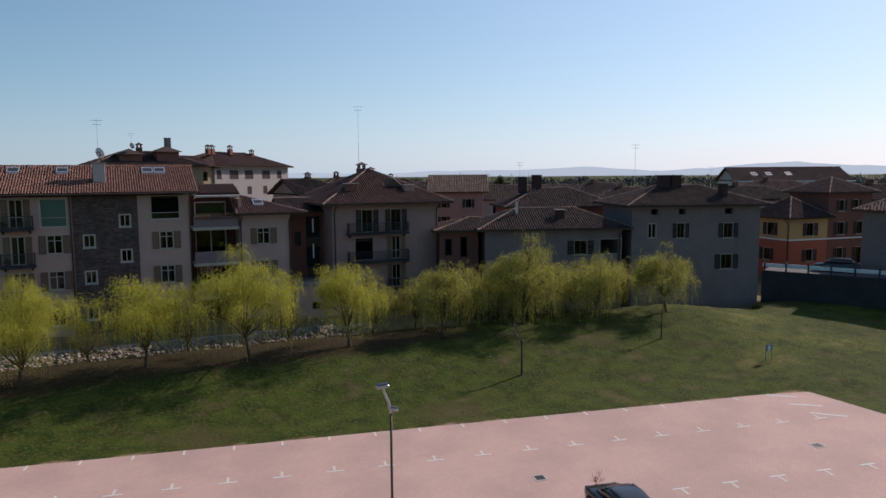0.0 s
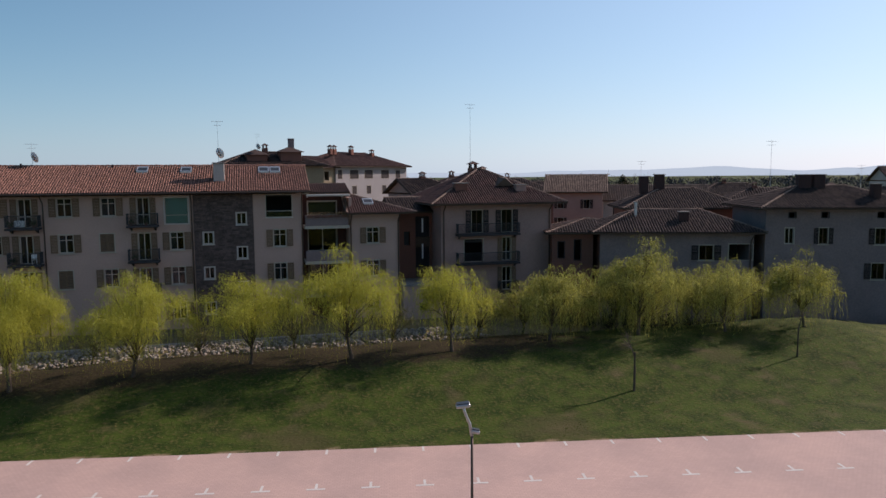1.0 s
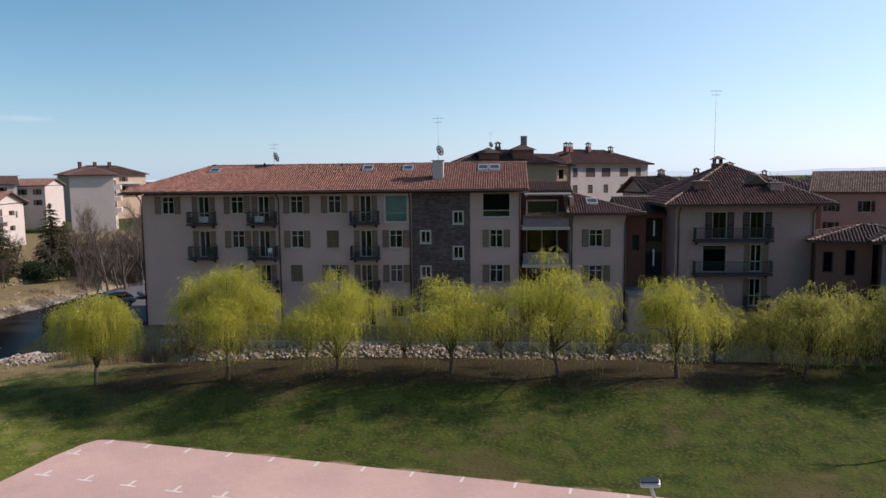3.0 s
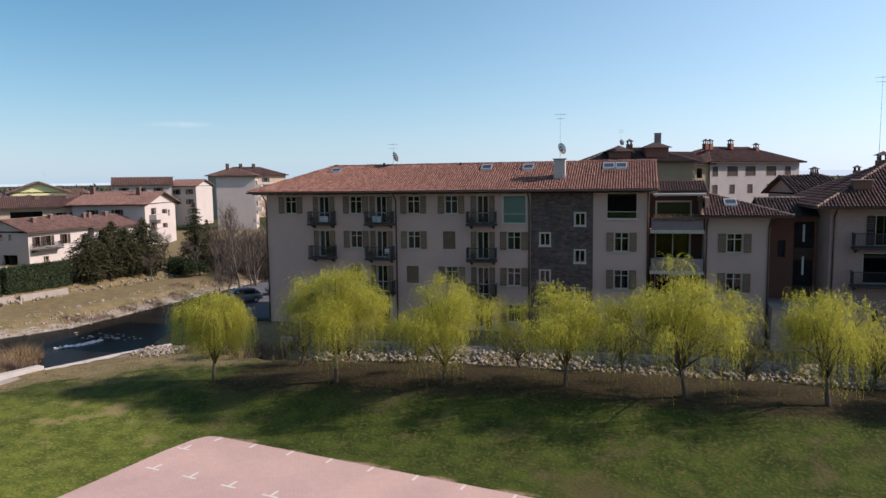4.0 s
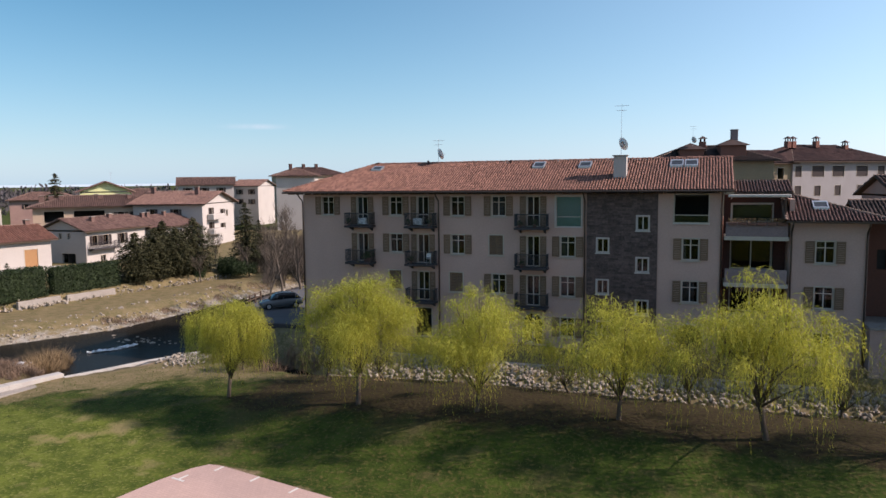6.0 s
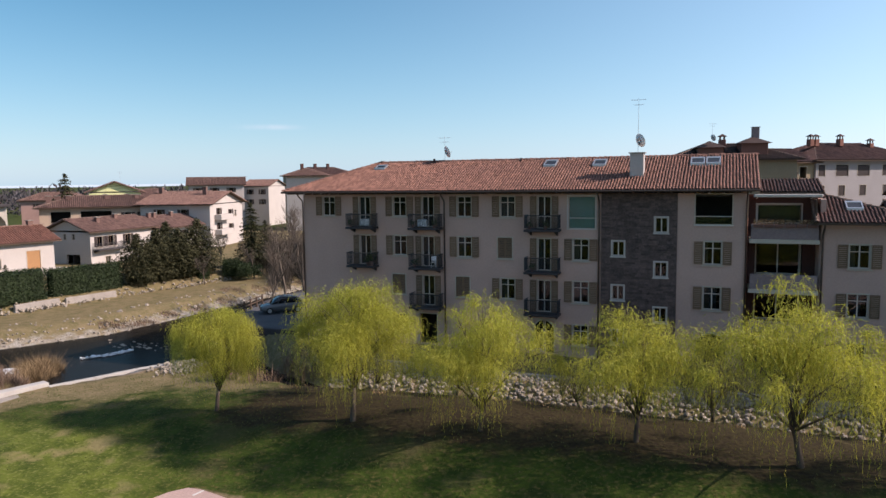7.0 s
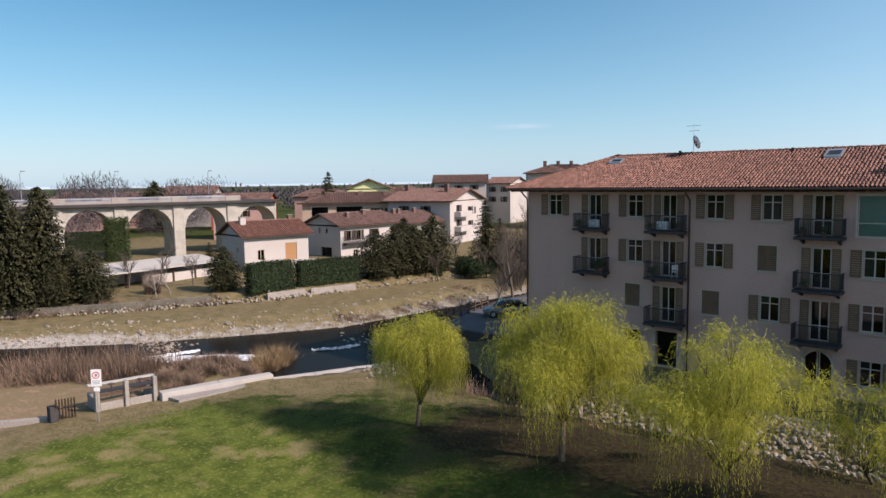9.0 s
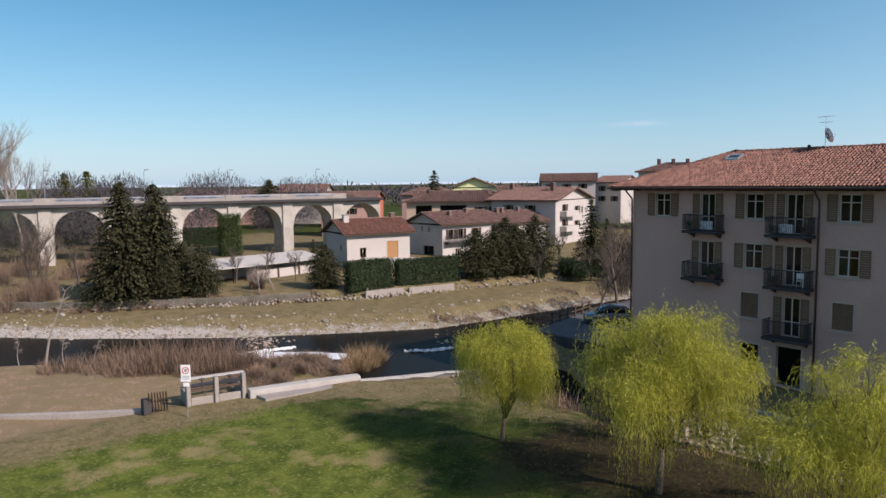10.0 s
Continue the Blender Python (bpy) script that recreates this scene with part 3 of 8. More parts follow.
def height(x, y):
    x, y = np.asarray(x, float), np.asarray(y, float)
    park = inside(x, y, PARK)
    far_bank = ~park & (x < -13) & ~inside(x, y, FAR_LAND) & (y < 150)
    z = np.full(x.shape, -0.25)
    z[far_bank] = -1.2
    z = np.where(inside(x, y, FAR_LAND) & (x > -130) & (y < 120), -0.2 - 0.9 * (1 - smooth(seg_dist(x, y, FAR_WALL), 0.1, 1.2)), z)
    z = np.where(~park & (x > -1) & (y > -20), z - 0.6 * smooth(-y, 0.5, 3.2), z)
    lu = (x - LOT_O[0]) * LOT_U[0] + (y - LOT_O[1]) * LOT_U[1]
    lv = (x - LOT_O[0]) * LOT_V[0] + (y - LOT_O[1]) * LOT_V[1]
    lawn = -0.80 - 0.35 * smooth(-x, -2, 14) + 0.25 * smooth(x, 66, 74)
    crest_y = -18.6 - 0.03 * np.clip(x - 40, 0, 60)
    amp = (0.25 + 1.55 * smooth(x, -6, 24)) * (1 - 0.65 * smooth(x, 73, 86))
    bump = np.where(y < crest_y, np.clip(1 - (crest_y - y) / (7.5 + 0.11 * np.clip(x - 8, 0, 70)), 0, 1), 1 - 0.40 * smooth(y - crest_y, 0.8, 6.0))
    lawn = lawn + amp * bump * bump * (3 - 2 * bump)
    lawn = np.where((lu > -0.9) & (lv > -0.2), np.minimum(lawn, -0.80), lawn)
    dirt = smooth(-x, 12.5, 15.5)
    lawn = lawn * (1 - dirt) + dirt * (-1.35 + 0.12 * np.sin(x * 0.5) * np.cos(y * 0.4))
    lawn = lawn + 0.9 * np.exp(-((x + 15.3) / 2.6) ** 2 - ((y + 18.3) / 3.6) ** 2)
    z = np.where(park, lawn, z)
    near = (np.abs(x) < 130) & (np.abs(y) < 130)
    z = z + np.where(near, 0.05 * np.sin(x * 0.7 + 1.3 * np.sin(y * 0.35)) * np.cos(y * 0.6), 0)
    d = seg_dist(x, y, RIVER)
    gentle = np.where(far_bank, 5.0, 2.4)
    k = smooth(d, -1.2, 1.0) * 0.45 + 0.55 * smooth(d / gentle, 0.2, 1.0)
    z = -3.1 + (z + 3.1) * k
    d = seg_dist(x, y, MILL_RACE)
    d = np.where(park & (x < 0) & ((x + 5.9) * 7.6 - (y + 9.2) * 3.6 > 0.2), d + 8, d)
    stony = np.where(~park & (x > 1), 3.6, 1.5)
    z = np.minimum(z, -2.9 + (z + 2.9) * smooth(d / stony, -0.4, 1.0))
    far = np.hypot(x, y)
    return z + 6 * smooth(far, 250, 1500) * (np.sin(x * 0.004) * np.cos(y * 0.003) * 0.5) - 2.0 * smooth(far, 300, 1500)


def spaced(lo, hi, step, far):
    core = list(np.arange(lo, hi + 1e-6, step))
    out, s = [], step
    p = hi
    while p < far:
        s *= 1.25; p += s; out.append(p)
    neg, s, p = [], step, lo
    while p > -far:
        s *= 1.25; p -= s; neg.append(p)
    return np.array(neg[::-1] + core + out)


gx, gy = spaced(-70, 100, 0.75, 4600), spaced(-56, 46, 0.75, 4600)
XX, YY = np.meshgrid(gx, gy)
ZZ = height(XX, YY)
nx, ny = len(gx), len(gy)
sheet = bpy.data.meshes.new("ground")
ii = (np.arange(ny - 1)[:, None] * nx + np.arange(nx - 1)[None]).ravel()
quads = np.stack([ii, ii + 1, ii + nx + 1, ii + nx], 1)
sheet.vertices.add(nx * ny); sheet.loops.add(quads.size); sheet.polygons.add(len(quads))
sheet.vertices.foreach_set("co", np.stack([XX, YY, ZZ], -1).ravel())
sheet.loops.foreach_set("vertex_index", quads.ravel().astype(np.int32))
sheet.polygons.foreach_set("loop_start", np.arange(0, quads.size, 4, dtype=np.int32))
sheet.polygons.foreach_set("loop_total", np.full(len(quads), 4, dtype=np.int32))
sheet.update(calc_edges=True)
sheet.shade_smooth()
park_in = inside(XX, YY, PARK)
riv, race = seg_dist(XX, YY, RIVER), seg_dist(XX, YY, MILL_RACE)
lu = (XX - LOT_O[0]) * LOT_U[0] + (YY - LOT_O[1]) * LOT_U[1]
lv = (XX - LOT_O[0]) * LOT_V[0] + (YY - LOT_O[1]) * LOT_V[1]
far_side = ~park_in & (XX < -13)
edge = np.maximum(np.maximum(-lu, -lv), lu - 58)
w_dry = np.where(park_in, 0.16 * smooth(-XX, -4, 10) + 0.32 * smooth(-XX, 6, 9) + 0.5 * smooth(-XX, 8.5, 11.5) + 0.25 * smooth(2.0 - np.abs(edge), 0, 2) + 0.35 * smooth(4 - np.abs(race - 3), 0, 4) + 0.36 * smooth(9 - XX, 0, 6) * smooth(YY, -24, -18), 0.75)
w_dry = np.where(np.hypot(XX, YY) > 140, 0.22 + 0.3 * np.sin(XX * 0.012) * np.sin(YY * 0.009), w_dry)
w_earth = np.where(park_in, 0.62 * smooth(0.9 - np.abs(edge), 0, 0.9) + 0.52 * smooth(-XX, 12.5, 14.5) * smooth(-YY, 22, 25) + 0.55 * smooth(1.5 - race, 0, 1.5), 0.1 + 0.5 * smooth(1.0 - race, 0, 2))
w_gravel = np.where(far_side, (0.72 - 0.22 * smooth(XX, -42, -31)) * smooth(4.8 - riv, 0, 3.2), 0.55 * smooth(0.5 - race, 0, 1) + 0.25 * smooth(0.5 - riv, 0, 1))
w_lush = np.where(park_in, smooth(22 - XX - 0.5 * (YY + 30), 0, 22) * smooth(-YY, 20, 26) + 0.38 * smooth(XX, 56, 74) * smooth(-YY, 19, 22), 0)
# band of litter and painted tree shade along the willow row
w_litter_shade = np.where(park_in, 0.75 * smooth(YY, -24.5, -19.0) * smooth(XX, 2, 10) * (1 - 0.7 * smooth(XX, 46, 60)), 0)
for key, w in (("lush", w_lush), ("litter_shade", w_litter_shade), ("dry", w_dry), ("earth", w_earth), ("gravel", w_gravel)):
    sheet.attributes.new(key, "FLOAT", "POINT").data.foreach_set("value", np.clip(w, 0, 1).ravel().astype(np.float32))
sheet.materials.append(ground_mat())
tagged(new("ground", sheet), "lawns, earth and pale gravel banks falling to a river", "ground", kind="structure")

wg = Geo().add([(-125, -110, -2.35), (100, -110, -2.35), (100, 150, -2.35), (-125, 150, -2.35)], [(0, 1, 2, 3)])
tagged(part("water", wg, water_mat()), "dark rippled shallow river water", "water", kind="structure")

# the car park: one thin slab with a cut corner
lot = Geo()
ring = [(1.2, 0.0), (55.4, 0.0), (58.3, 0.3), (59.6, 6.0), (64.0, 34.0), (-1.1, 34.0), (-0.72, 7.0), (-0.68, 2.6), (-0.45, 0.9), (-0.1, 0.18), (0.5, 0.02)]
slab_under(lot, [(*lot_xy(u, v), -0.745) for u, v in ring], 0.3)
tagged(part("pavement_car_park", lot, PAVERS), "car park of rosy block paving with white stall marks", "car park", kind="structure")


def marking(pieces):
    g = Geo()
    for u0, v0, u1, v1, w in pieces:
        a, b = lot_xy(u0, v0), lot_xy(u1, v1)
        d = (b - a) / np.linalg.norm(b - a)
        s = np.array((-d[1], d[0])) * w / 2
        g.add([(*p, z) for z in (-0.738, -0.75) for p in (a - s, b - s, b + s, a + s)],
              [(0, 1, 2, 3), (0, 4, 5, 1), (1, 5, 6, 2), (2, 6, 7, 3), (3, 7, 4, 0)])
    return tagged(part("road_marking", g, MARKING), "worn white paint mark on the paving", "road marking", "stall marks")


for k in range(23):
    u = 0.62 + 2.385 * k + 0.0045 * k * k
    marking([(u + 0.12, 0.02, u + 0.12, 0.6, 0.12)])
    marking([(u - 0.42, 4.62, u + 0.42, 4.62, 0.13), (u, 4.05, u, 4.56, 0.12)])
    if k > 3 and u < 57:
        marking([(u - 0.15 - 0.42, 10.6, u - 0.15 + 0.42, 10.6, 0.13), (u - 0.15, 10.67, u - 0.15, 11.2, 0.12)])
marking([(-0.37, 2.12, 0.45, 2.12, 0.13), (0.05, 1.55, 0.05, 2.05, 0.12)])
for u0, v0, u1, v1 in ((55.2, 0.15, 56.7, 1.0), (55.3, 2.0, 57.0, 2.85), (55.35, 3.7, 57.0, 4.8)):
    marking([(u0, v0, u1, v1, 0.22)])

# ---------------------------------------------------------------- windows and buildings
STYLE = {}
T = 0.32  # wall thickness


def window_parts(style, w, h):
    """One window at the foot of its opening; the wall's outside is at y = 0 and the street lies towards -y."""
    x0, x1 = -w / 2, w / 2
    g = Geo()
    b, p = (0.07, 0.035) if style not in ("square", "big") else (0.09, 0.05)
    for q in ((x0 - b, -p, -b * 0.6, x0, 0.02, h + b), (x1, -p, -b * 0.6, x1 + b, 0.02, h + b), (x0, -p, h, x1, 0.02, h + b), (x0, -p, -b * 0.6, x1, 0.02, 0.0)):
        g.box(*q)
    trim = {"square": FRAME_PAINT, "big": FRAME_PAINT, "villa": WHITE_PAINT}.get(style, TRIM)
    win = part("window", g, DARK_WALL if style == "vent" else trim)
    if style not in ("closed", "loggia", "vent"):
        f = Geo()
        s, y0, y1 = 0.055, 0.12, 0.17
        bars = [x0, x1 - s] + ([-s * 0.7] if style != "big" else [])
        for x in bars:
            f.box(x, y0, 0, x + (s if x != -s * 0.7 else s * 1.4), y1, h)
        levels = [0, h - s] + ([h * 0.32] if style == "big" else [h * 0.68] if style in ("barred", "open") else [h * 0.36] if style in ("door", "darkdoor") else [])
        for z in levels:
            f.box(x0 + s, y0 + 0.004, z, x1 - s, y1 - 0.004, z + s)
        part("frame", f, {"dark": WOOD_DARK, "darkdoor": WOOD_DARK}.get(style, FRAME_PAINT), win)
        for a, c in (((x0 + s, x1 - s),) if style == "big" else ((x0 + s, -s * 0.7), (s * 0.7, x1 - s))):
            part("pane", Geo().box(a, 0.14, s, c, 0.148, h - s), GLASS_GREEN if style == "big" else GLASS, win)
    if style in ("open", "door", "dark", "darkdoor", "villa", "barred", "closed"):
        sm = SHUTTER_DARK if style in ("dark", "darkdoor") else DOOR_WOOD if style == "villa" else SHUTTER
        sw = w / 2
        for side in (-1, 1):
            c = Geo()
            if style == "closed":
                a, d, y = (x0, -0.01, 0.05) if side < 0 else (0.01, x1, 0.05)
            else:
                a, d, y = (x0 - b - sw, x0 - b - 0.01, -0.085) if side < 0 else (x1 + b + 0.01, x1 + b + sw, -0.085)
            e = 0.06
            c.box(a, y, 0, a + e, y + 0.045, h); c.box(d - e, y, 0, d, y + 0.045, h)
            for z in (0, h / 2 - e / 2, h - e):
                c.box(a + e, y, z, d - e, y + 0.045, z + e)
            n = int(h / 0.13)
            for k in range(n):
                z = e + (h - 2 * e) * (k + 0.5) / n
                c.add([(a + e, y + 0.005, z - 0.05), (d - e, y + 0.005, z - 0.05), (d - e, y + 0.038, z + 0.045), (a + e, y + 0.038, z + 0.045)], [(0, 1, 2, 3)])
            part("shutter", c, sm, win)
    if style in ("open", "closed", "square", "villa", "barred", "dark"):
        part("sill", Geo().box(x0 - 0.14, -0.10, -0.13, x1 + 0.14, 0.12, -0.065), trim, win)
    return win


def place_window(parent, style, w, h, m, curtain=0.0):
    key = (style, round(w, 2), round(h, 2))
    if key not in STYLE:
        ob = STYLE[key] = window_parts(style, w, h)
        ob.matrix_basis = m
    else:
        ob = copy_thing(STYLE[key], m)
    ob.parent = parent
    if curtain:
        part("curtain", Geo().box(-w / 2 + 0.06, 0.2, 0.06, -w / 2 + 0.06 + (w - 0.12) * curtain, 0.22, h - 0.07), BLIND if style == "big" else CURTAIN, ob, "pale green blind" if style == "big" else "pale curtain behind the glass")
    return ob


def hip_roof(b, x0, x1, y0, y1, z, rz, hips=(1, 1), over=0.7, tiles=TILE_BROWN, pw=0.24, pl=0.42, seed=1, gable=None, name="roof"):
    """Deck, tiles and ridge tiles over a rectangle; an end that is no hip is a gable."""
    rng = np.random.default_rng(seed)
    X0, X1, Y0, Y1 = x0 - over, x1 + over, y0 - over, y1 + over
    ym, half = (Y0 + Y1) / 2, (Y1 - Y0) / 2
    half = min(half, (X1 - X0) / (2 if sum(hips) == 2 else 1.2) - 0.15)
    r0, r1 = X0 + half * hips[0], X1 - half * hips[1]
    A, B, C, D = (X0, Y0, z), (X1, Y0, z), (X1, Y1, z), (X0, Y1, z)
    P, Q = (r0, ym, rz), (r1, ym, rz)
    deck, store, caps = Geo(), [], []
    faces = [(A, B, Q, P), (C, D, P, Q)]
    faces += [(D, A, P, P)] if hips[0] else []
    faces += [(B, C, Q, Q)] if hips[1] else []
    for f in faces:
        slab_under(deck, [p for i, p in enumerate(f) if i == 0 or p != f[i - 1]], 0.12)
        tile_face(store, *f, pw, pl, rng)
    ridge_tiles(caps, P, Q, rng)
    for h, ends, top in ((hips[0], (A, D), P), (hips[1], (B, C), Q)):
        if h:
            for e in ends:
                ridge_tiles(caps, e, top, rng)
    r = part(name, deck, WOOD_DARK, b)
    tagged(part("roof_tiles", joined("roof_tiles", store, tiles), tiles, r), kind="stuff")
    tagged(part("ridge_tiles", joined("ridge_tiles", caps, TILE_MORTAR), TILE_MORTAR, r), kind="stuff")
    if gable:
        for h, x in ((hips[0], x0), (hips[1], x1)):
            if not h:
                s = 0.3 if x == x0 else -0.3
                zr = z + (rz - z) * ((y1 - y0) / 2) / half if half else rz
                zb = z + (rz - z) * over / ((Y1 - Y0) / 2) - 0.13
                tri = [(x, y0, zb), (x, y1, zb), (x, (y0 + y1) / 2, rz - 0.14)]
                part("gable_wall", Geo().add(tri + [(p[0] + s, p[1], p[2]) for p in tri], [(0, 1, 2), (3, 5, 4), (0, 3, 4, 1), (1, 4, 5, 2), (2, 5, 3, 0)]), gable, b)
    return r


def side_matrix(side, W, D):
    return {"front": Matrix.Identity(4), "right": pose(W, T, 0, 0, 0, 90), "left": pose(0, D - T, 0, 0, 0, -90), "back": pose(W, D, 0, 0, 0, 180)}[side]


def house(label, place, W, D, z0, eave, ridge, wall, windows=(), hips=(1, 1), over=0.7, tiles=TILE_BROWN, pw=0.3, pl=0.5, seed=1, category="house", name="house", storey=3.0, walls=None):
    """place: x, y, turn of the front's lower left corner; windows: (side, style, x, z, w, h, curtain)."""
    b = thing(name, label, category, m=pose(place[0], place[1], 0, 0, 0, place[2]))
    for side in ("front", "right", "left", "back"):
        m = side_matrix(side, W, D)
        length = W if side in ("front", "back") else D - 2 * T
        mine = [w for w in windows if w[0] == side]
        holes = [(w[2] - w[4] / 2, w[3], w[2] + w[4] / 2, w[3] + w[5]) for w in mine]
        part("wall", wall_geo(Geo(), length, z0, eave, T, holes, m), (walls or {}).get(side, wall), b)
        for w in mine:
            place_window(b, w[1], w[4], w[5], m @ pose(w[2], 0, w[3]), w[6] if len(w) > 6 else 0)
    z = z0 + 0.1
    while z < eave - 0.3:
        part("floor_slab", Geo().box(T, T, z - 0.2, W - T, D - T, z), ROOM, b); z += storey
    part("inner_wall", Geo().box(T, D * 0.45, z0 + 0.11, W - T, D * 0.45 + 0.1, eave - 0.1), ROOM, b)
    hip_roof(b, 0, W, 0, D, eave + 0.06, ridge, hips, over, tiles, pw, pl, seed, wall)
    return b


BAR_MESH = Geo().box(-0.011, -0.011, 0, 0.011, 0.011, 0.9).mesh("baluster", IRON)


def balcony(b, x, z, w=2.5, d=1.1, y=0.0, solid=False):
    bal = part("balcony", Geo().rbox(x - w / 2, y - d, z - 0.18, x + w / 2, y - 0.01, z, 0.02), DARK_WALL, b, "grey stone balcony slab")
    r = Geo()
    a, c, f, h = x - w / 2 + 0.05, x + w / 2 - 0.05, y - d + 0.05, z + 1.02
    for zz, s in ((h, 0.025), (z + 0.1, 0.018)):
        r.box(a, f - s, zz - s, c, f + s, zz + s)
        for xx in (a, c):
            r.box(xx - s, f + s, zz - s, xx + s, y - 0.012, zz + s)
    def bar(px, py):
        part("baluster", BAR_MESH, None, bal, m=pose(px, py, z + 0.11))
    n = int(w / 0.11)
    for k in range(n + 1):
        bar(a + (c - a) * k / n, f)
    for k in range(1, int(d / 0.11)):
        for xx in (a, c):
            bar(xx, f + (d - 0.06) * k / int(d / 0.11))
    part("railing", r, IRON, bal, "dark iron handrail and foot rail")
    for xx in (x - w / 2 + 0.3, x + w / 2 - 0.3):
        br = Geo().add([(xx + s, yy, zz) for s in (-0.06, 0.06) for yy, zz in ((y - 0.012, z - 0.181), (y - d * 0.75, z - 0.181), (y - 0.012, z - 0.5))],
               [(0, 1, 2), (3, 5, 4), (0, 3, 4, 1), (1, 4, 5, 2), (2, 5, 3, 0)])
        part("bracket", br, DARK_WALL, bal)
    return bal


def downpipe(b, x, y, z0, z1, reach=0.9):
    g = Geo().tube([(x, y - reach, z1 + 0.35), (x, y - reach + 0.15, z1 + 0.1), (x, y - 0.12, z1 - 0.35), (x, y - 0.1, z1 - 0.8), (x, y - 0.1, z0)], 0.06, 8)
    part("downpipe", g, COPPER, b, "brown metal downpipe", smooth=True)


def chimney(b, x, y, z0, z1, w=0.7, d=0.6, material=PLASTER_GREY, cap=True):
    c = part("chimney", Geo().rbox(x - w / 2, y - d / 2, z0, x + w / 2, y + d / 2, z1, 0.02), material, b)
    if cap:
        g = Geo().rbox(x - w / 2 - 0.1, y - d / 2 - 0.1, z1, x + w / 2 + 0.1, y + d / 2 + 0.1, z1 + 0.08, 0.015)
        part("chimney_cap", g, CONCRETE_OLD, c)
    return c


def chimney_pot(b, x, y, z0, h=1.1, w=0.6):
    """A stack with a little open-sided tiled hood."""
    c = part("chimney", Geo().rbox(x - w / 2, y - w / 2, z0, x + w / 2, y + w / 2, z0 + h * 0.6, 0.02), PLASTER_RED, b)
    g = Geo()
    for sx in (-1, 1):
        for sy in (-1, 1):
            g.box(x + sx * w * 0.32 - 0.07, y + sy * w * 0.32 - 0.07, z0 + h * 0.6, x + sx * w * 0.32 + 0.07, y + sy * w * 0.32 + 0.07, z0 + h * 0.85)
    k, zt = w * 0.68, z0 + h * 0.85
    g.add([(x - k, y - k, zt), (x + k, y - k, zt), (x + k, y + k, zt), (x - k, y + k, zt), (x, y, z0 + h * 1.08)], [(0, 1, 4), (1, 2, 4), (2, 3, 4), (3, 0, 4), (3, 2, 1, 0)])
    part("chimney_hood", g, TILE_BROWN, c)
    return c


# --- the long apartment building; its street front is the plane y = 0
main = thing("apartment_building", "long four-storey beige apartment block with a terracotta hipped roof", "apartment building")
F4, F3, F2, F1 = 9.15, 6.05, 2.95, -0.15
front = []


def win(style, x, floor, w=1.12, h=1.55, up=0.87, curtain=0.0):
    front.append((style, x, floor + up, w, h, curtain))


win("open", 2.45, F4)
for x, floors in ((5.78, (F4, F3)), (11.33, (F4, F3, F2)), (20.6, (F4, F3, F2))):
    for k, f in enumerate(floors):
        win("door", x, f, 0.98, 2.36, 0.05, (0.45, 0.0, 0.5)[k])
win("open", 8.89, F4); win("open", 8.89, F3, curtain=0.3); win("closed", 8.75, F2); win("loggia", 8.75, F1, 1.3, 1.7, 0.6)
win("loggia", 11.25, F1, 1.5, 2.4, 0.05)
win("open", 14.36, F4); win("barred", 14.36, F3, curtain=0.6); win("closed", 14.2, F2)
win("open", 17.8, F4, curtain=0.9); win("closed", 17.6, F3); win("open", 17.8, F2, curtain=0.5)
win("loggia", 20.6, F1, 1.6, 2.5, 0.05)
win("big", 23.35, F4, 1.95, 2.35, 0.05, 1.0); win("open", 23.3, F3, curtain=0.4); win("open", 23.3, F2, curtain=0.5); win("barred", 23.3, F1, 1.1, 1.5, 0.8, 0.5)
for x, z in ((25.95, 7.35), (25.95, 4.2), (25.95, 1.0), (28.85, 9.05), (28.85, 5.95), (28.85, 2.75)):
    front.append(("square", x, z, 0.82, 1.02, 0))
win("loggia", 32.2, F4, 2.3, 2.0, 0.5); win("open", 32.2, F3, curtain=0.2); win("open", 32.2, F2, curtain=0.8); win("loggia", 32.2, F1, 2.0, 2.3, 0.05)
WM, DM, TOP = 34.3, 10.0, 11.75
holes = [(x - w / 2, z, x + w / 2, z + h) for _, x, z, w, h, _ in front]
sx0, sx1 = 24.75, 29.9
for a, c, m_, y in ((0.0, sx0, PLASTER, 0.0), (sx0, sx1, STONE_CLAD, -0.06), (sx1, WM, PLASTER, 0.0)):
    hs = [(h0 - a, z0, h1 - a, z1) for h0, z0, h1, z1 in holes if a < (h0 + h1) / 2 < c]
    part("wall", wall_geo(Geo(), c - a, -1.6, TOP, T - y, hs, pose(a, y, 0)), m_, main, "dark slate-clad stair tower" if m_ is STONE_CLAD else "beige plastered wall")
for s, x, z, w, h, cu in front:
    place_window(main, s, w, h, pose(x, -0.06 if sx0 < x < sx1 else 0.0, z), cu)
part("wall", wall_geo(Geo(), DM - 2 * T, -1.6, TOP, T, [], pose(0, DM - T, 0, 0, 0, -90)), PLASTER, main)
part("wall", wall_geo(Geo(), DM - 2 * T, -1.6, TOP, T, [], pose(WM, T, 0, 0, 0, 90)), PLASTER, main)
part("wall", wall_geo(Geo(), WM, -1.6, TOP, T, [], pose(WM, DM, 0, 0, 0, 180)), PLASTER, main)
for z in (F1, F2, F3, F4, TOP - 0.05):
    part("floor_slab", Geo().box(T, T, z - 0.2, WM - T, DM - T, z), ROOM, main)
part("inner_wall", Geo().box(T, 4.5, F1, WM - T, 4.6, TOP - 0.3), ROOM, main)
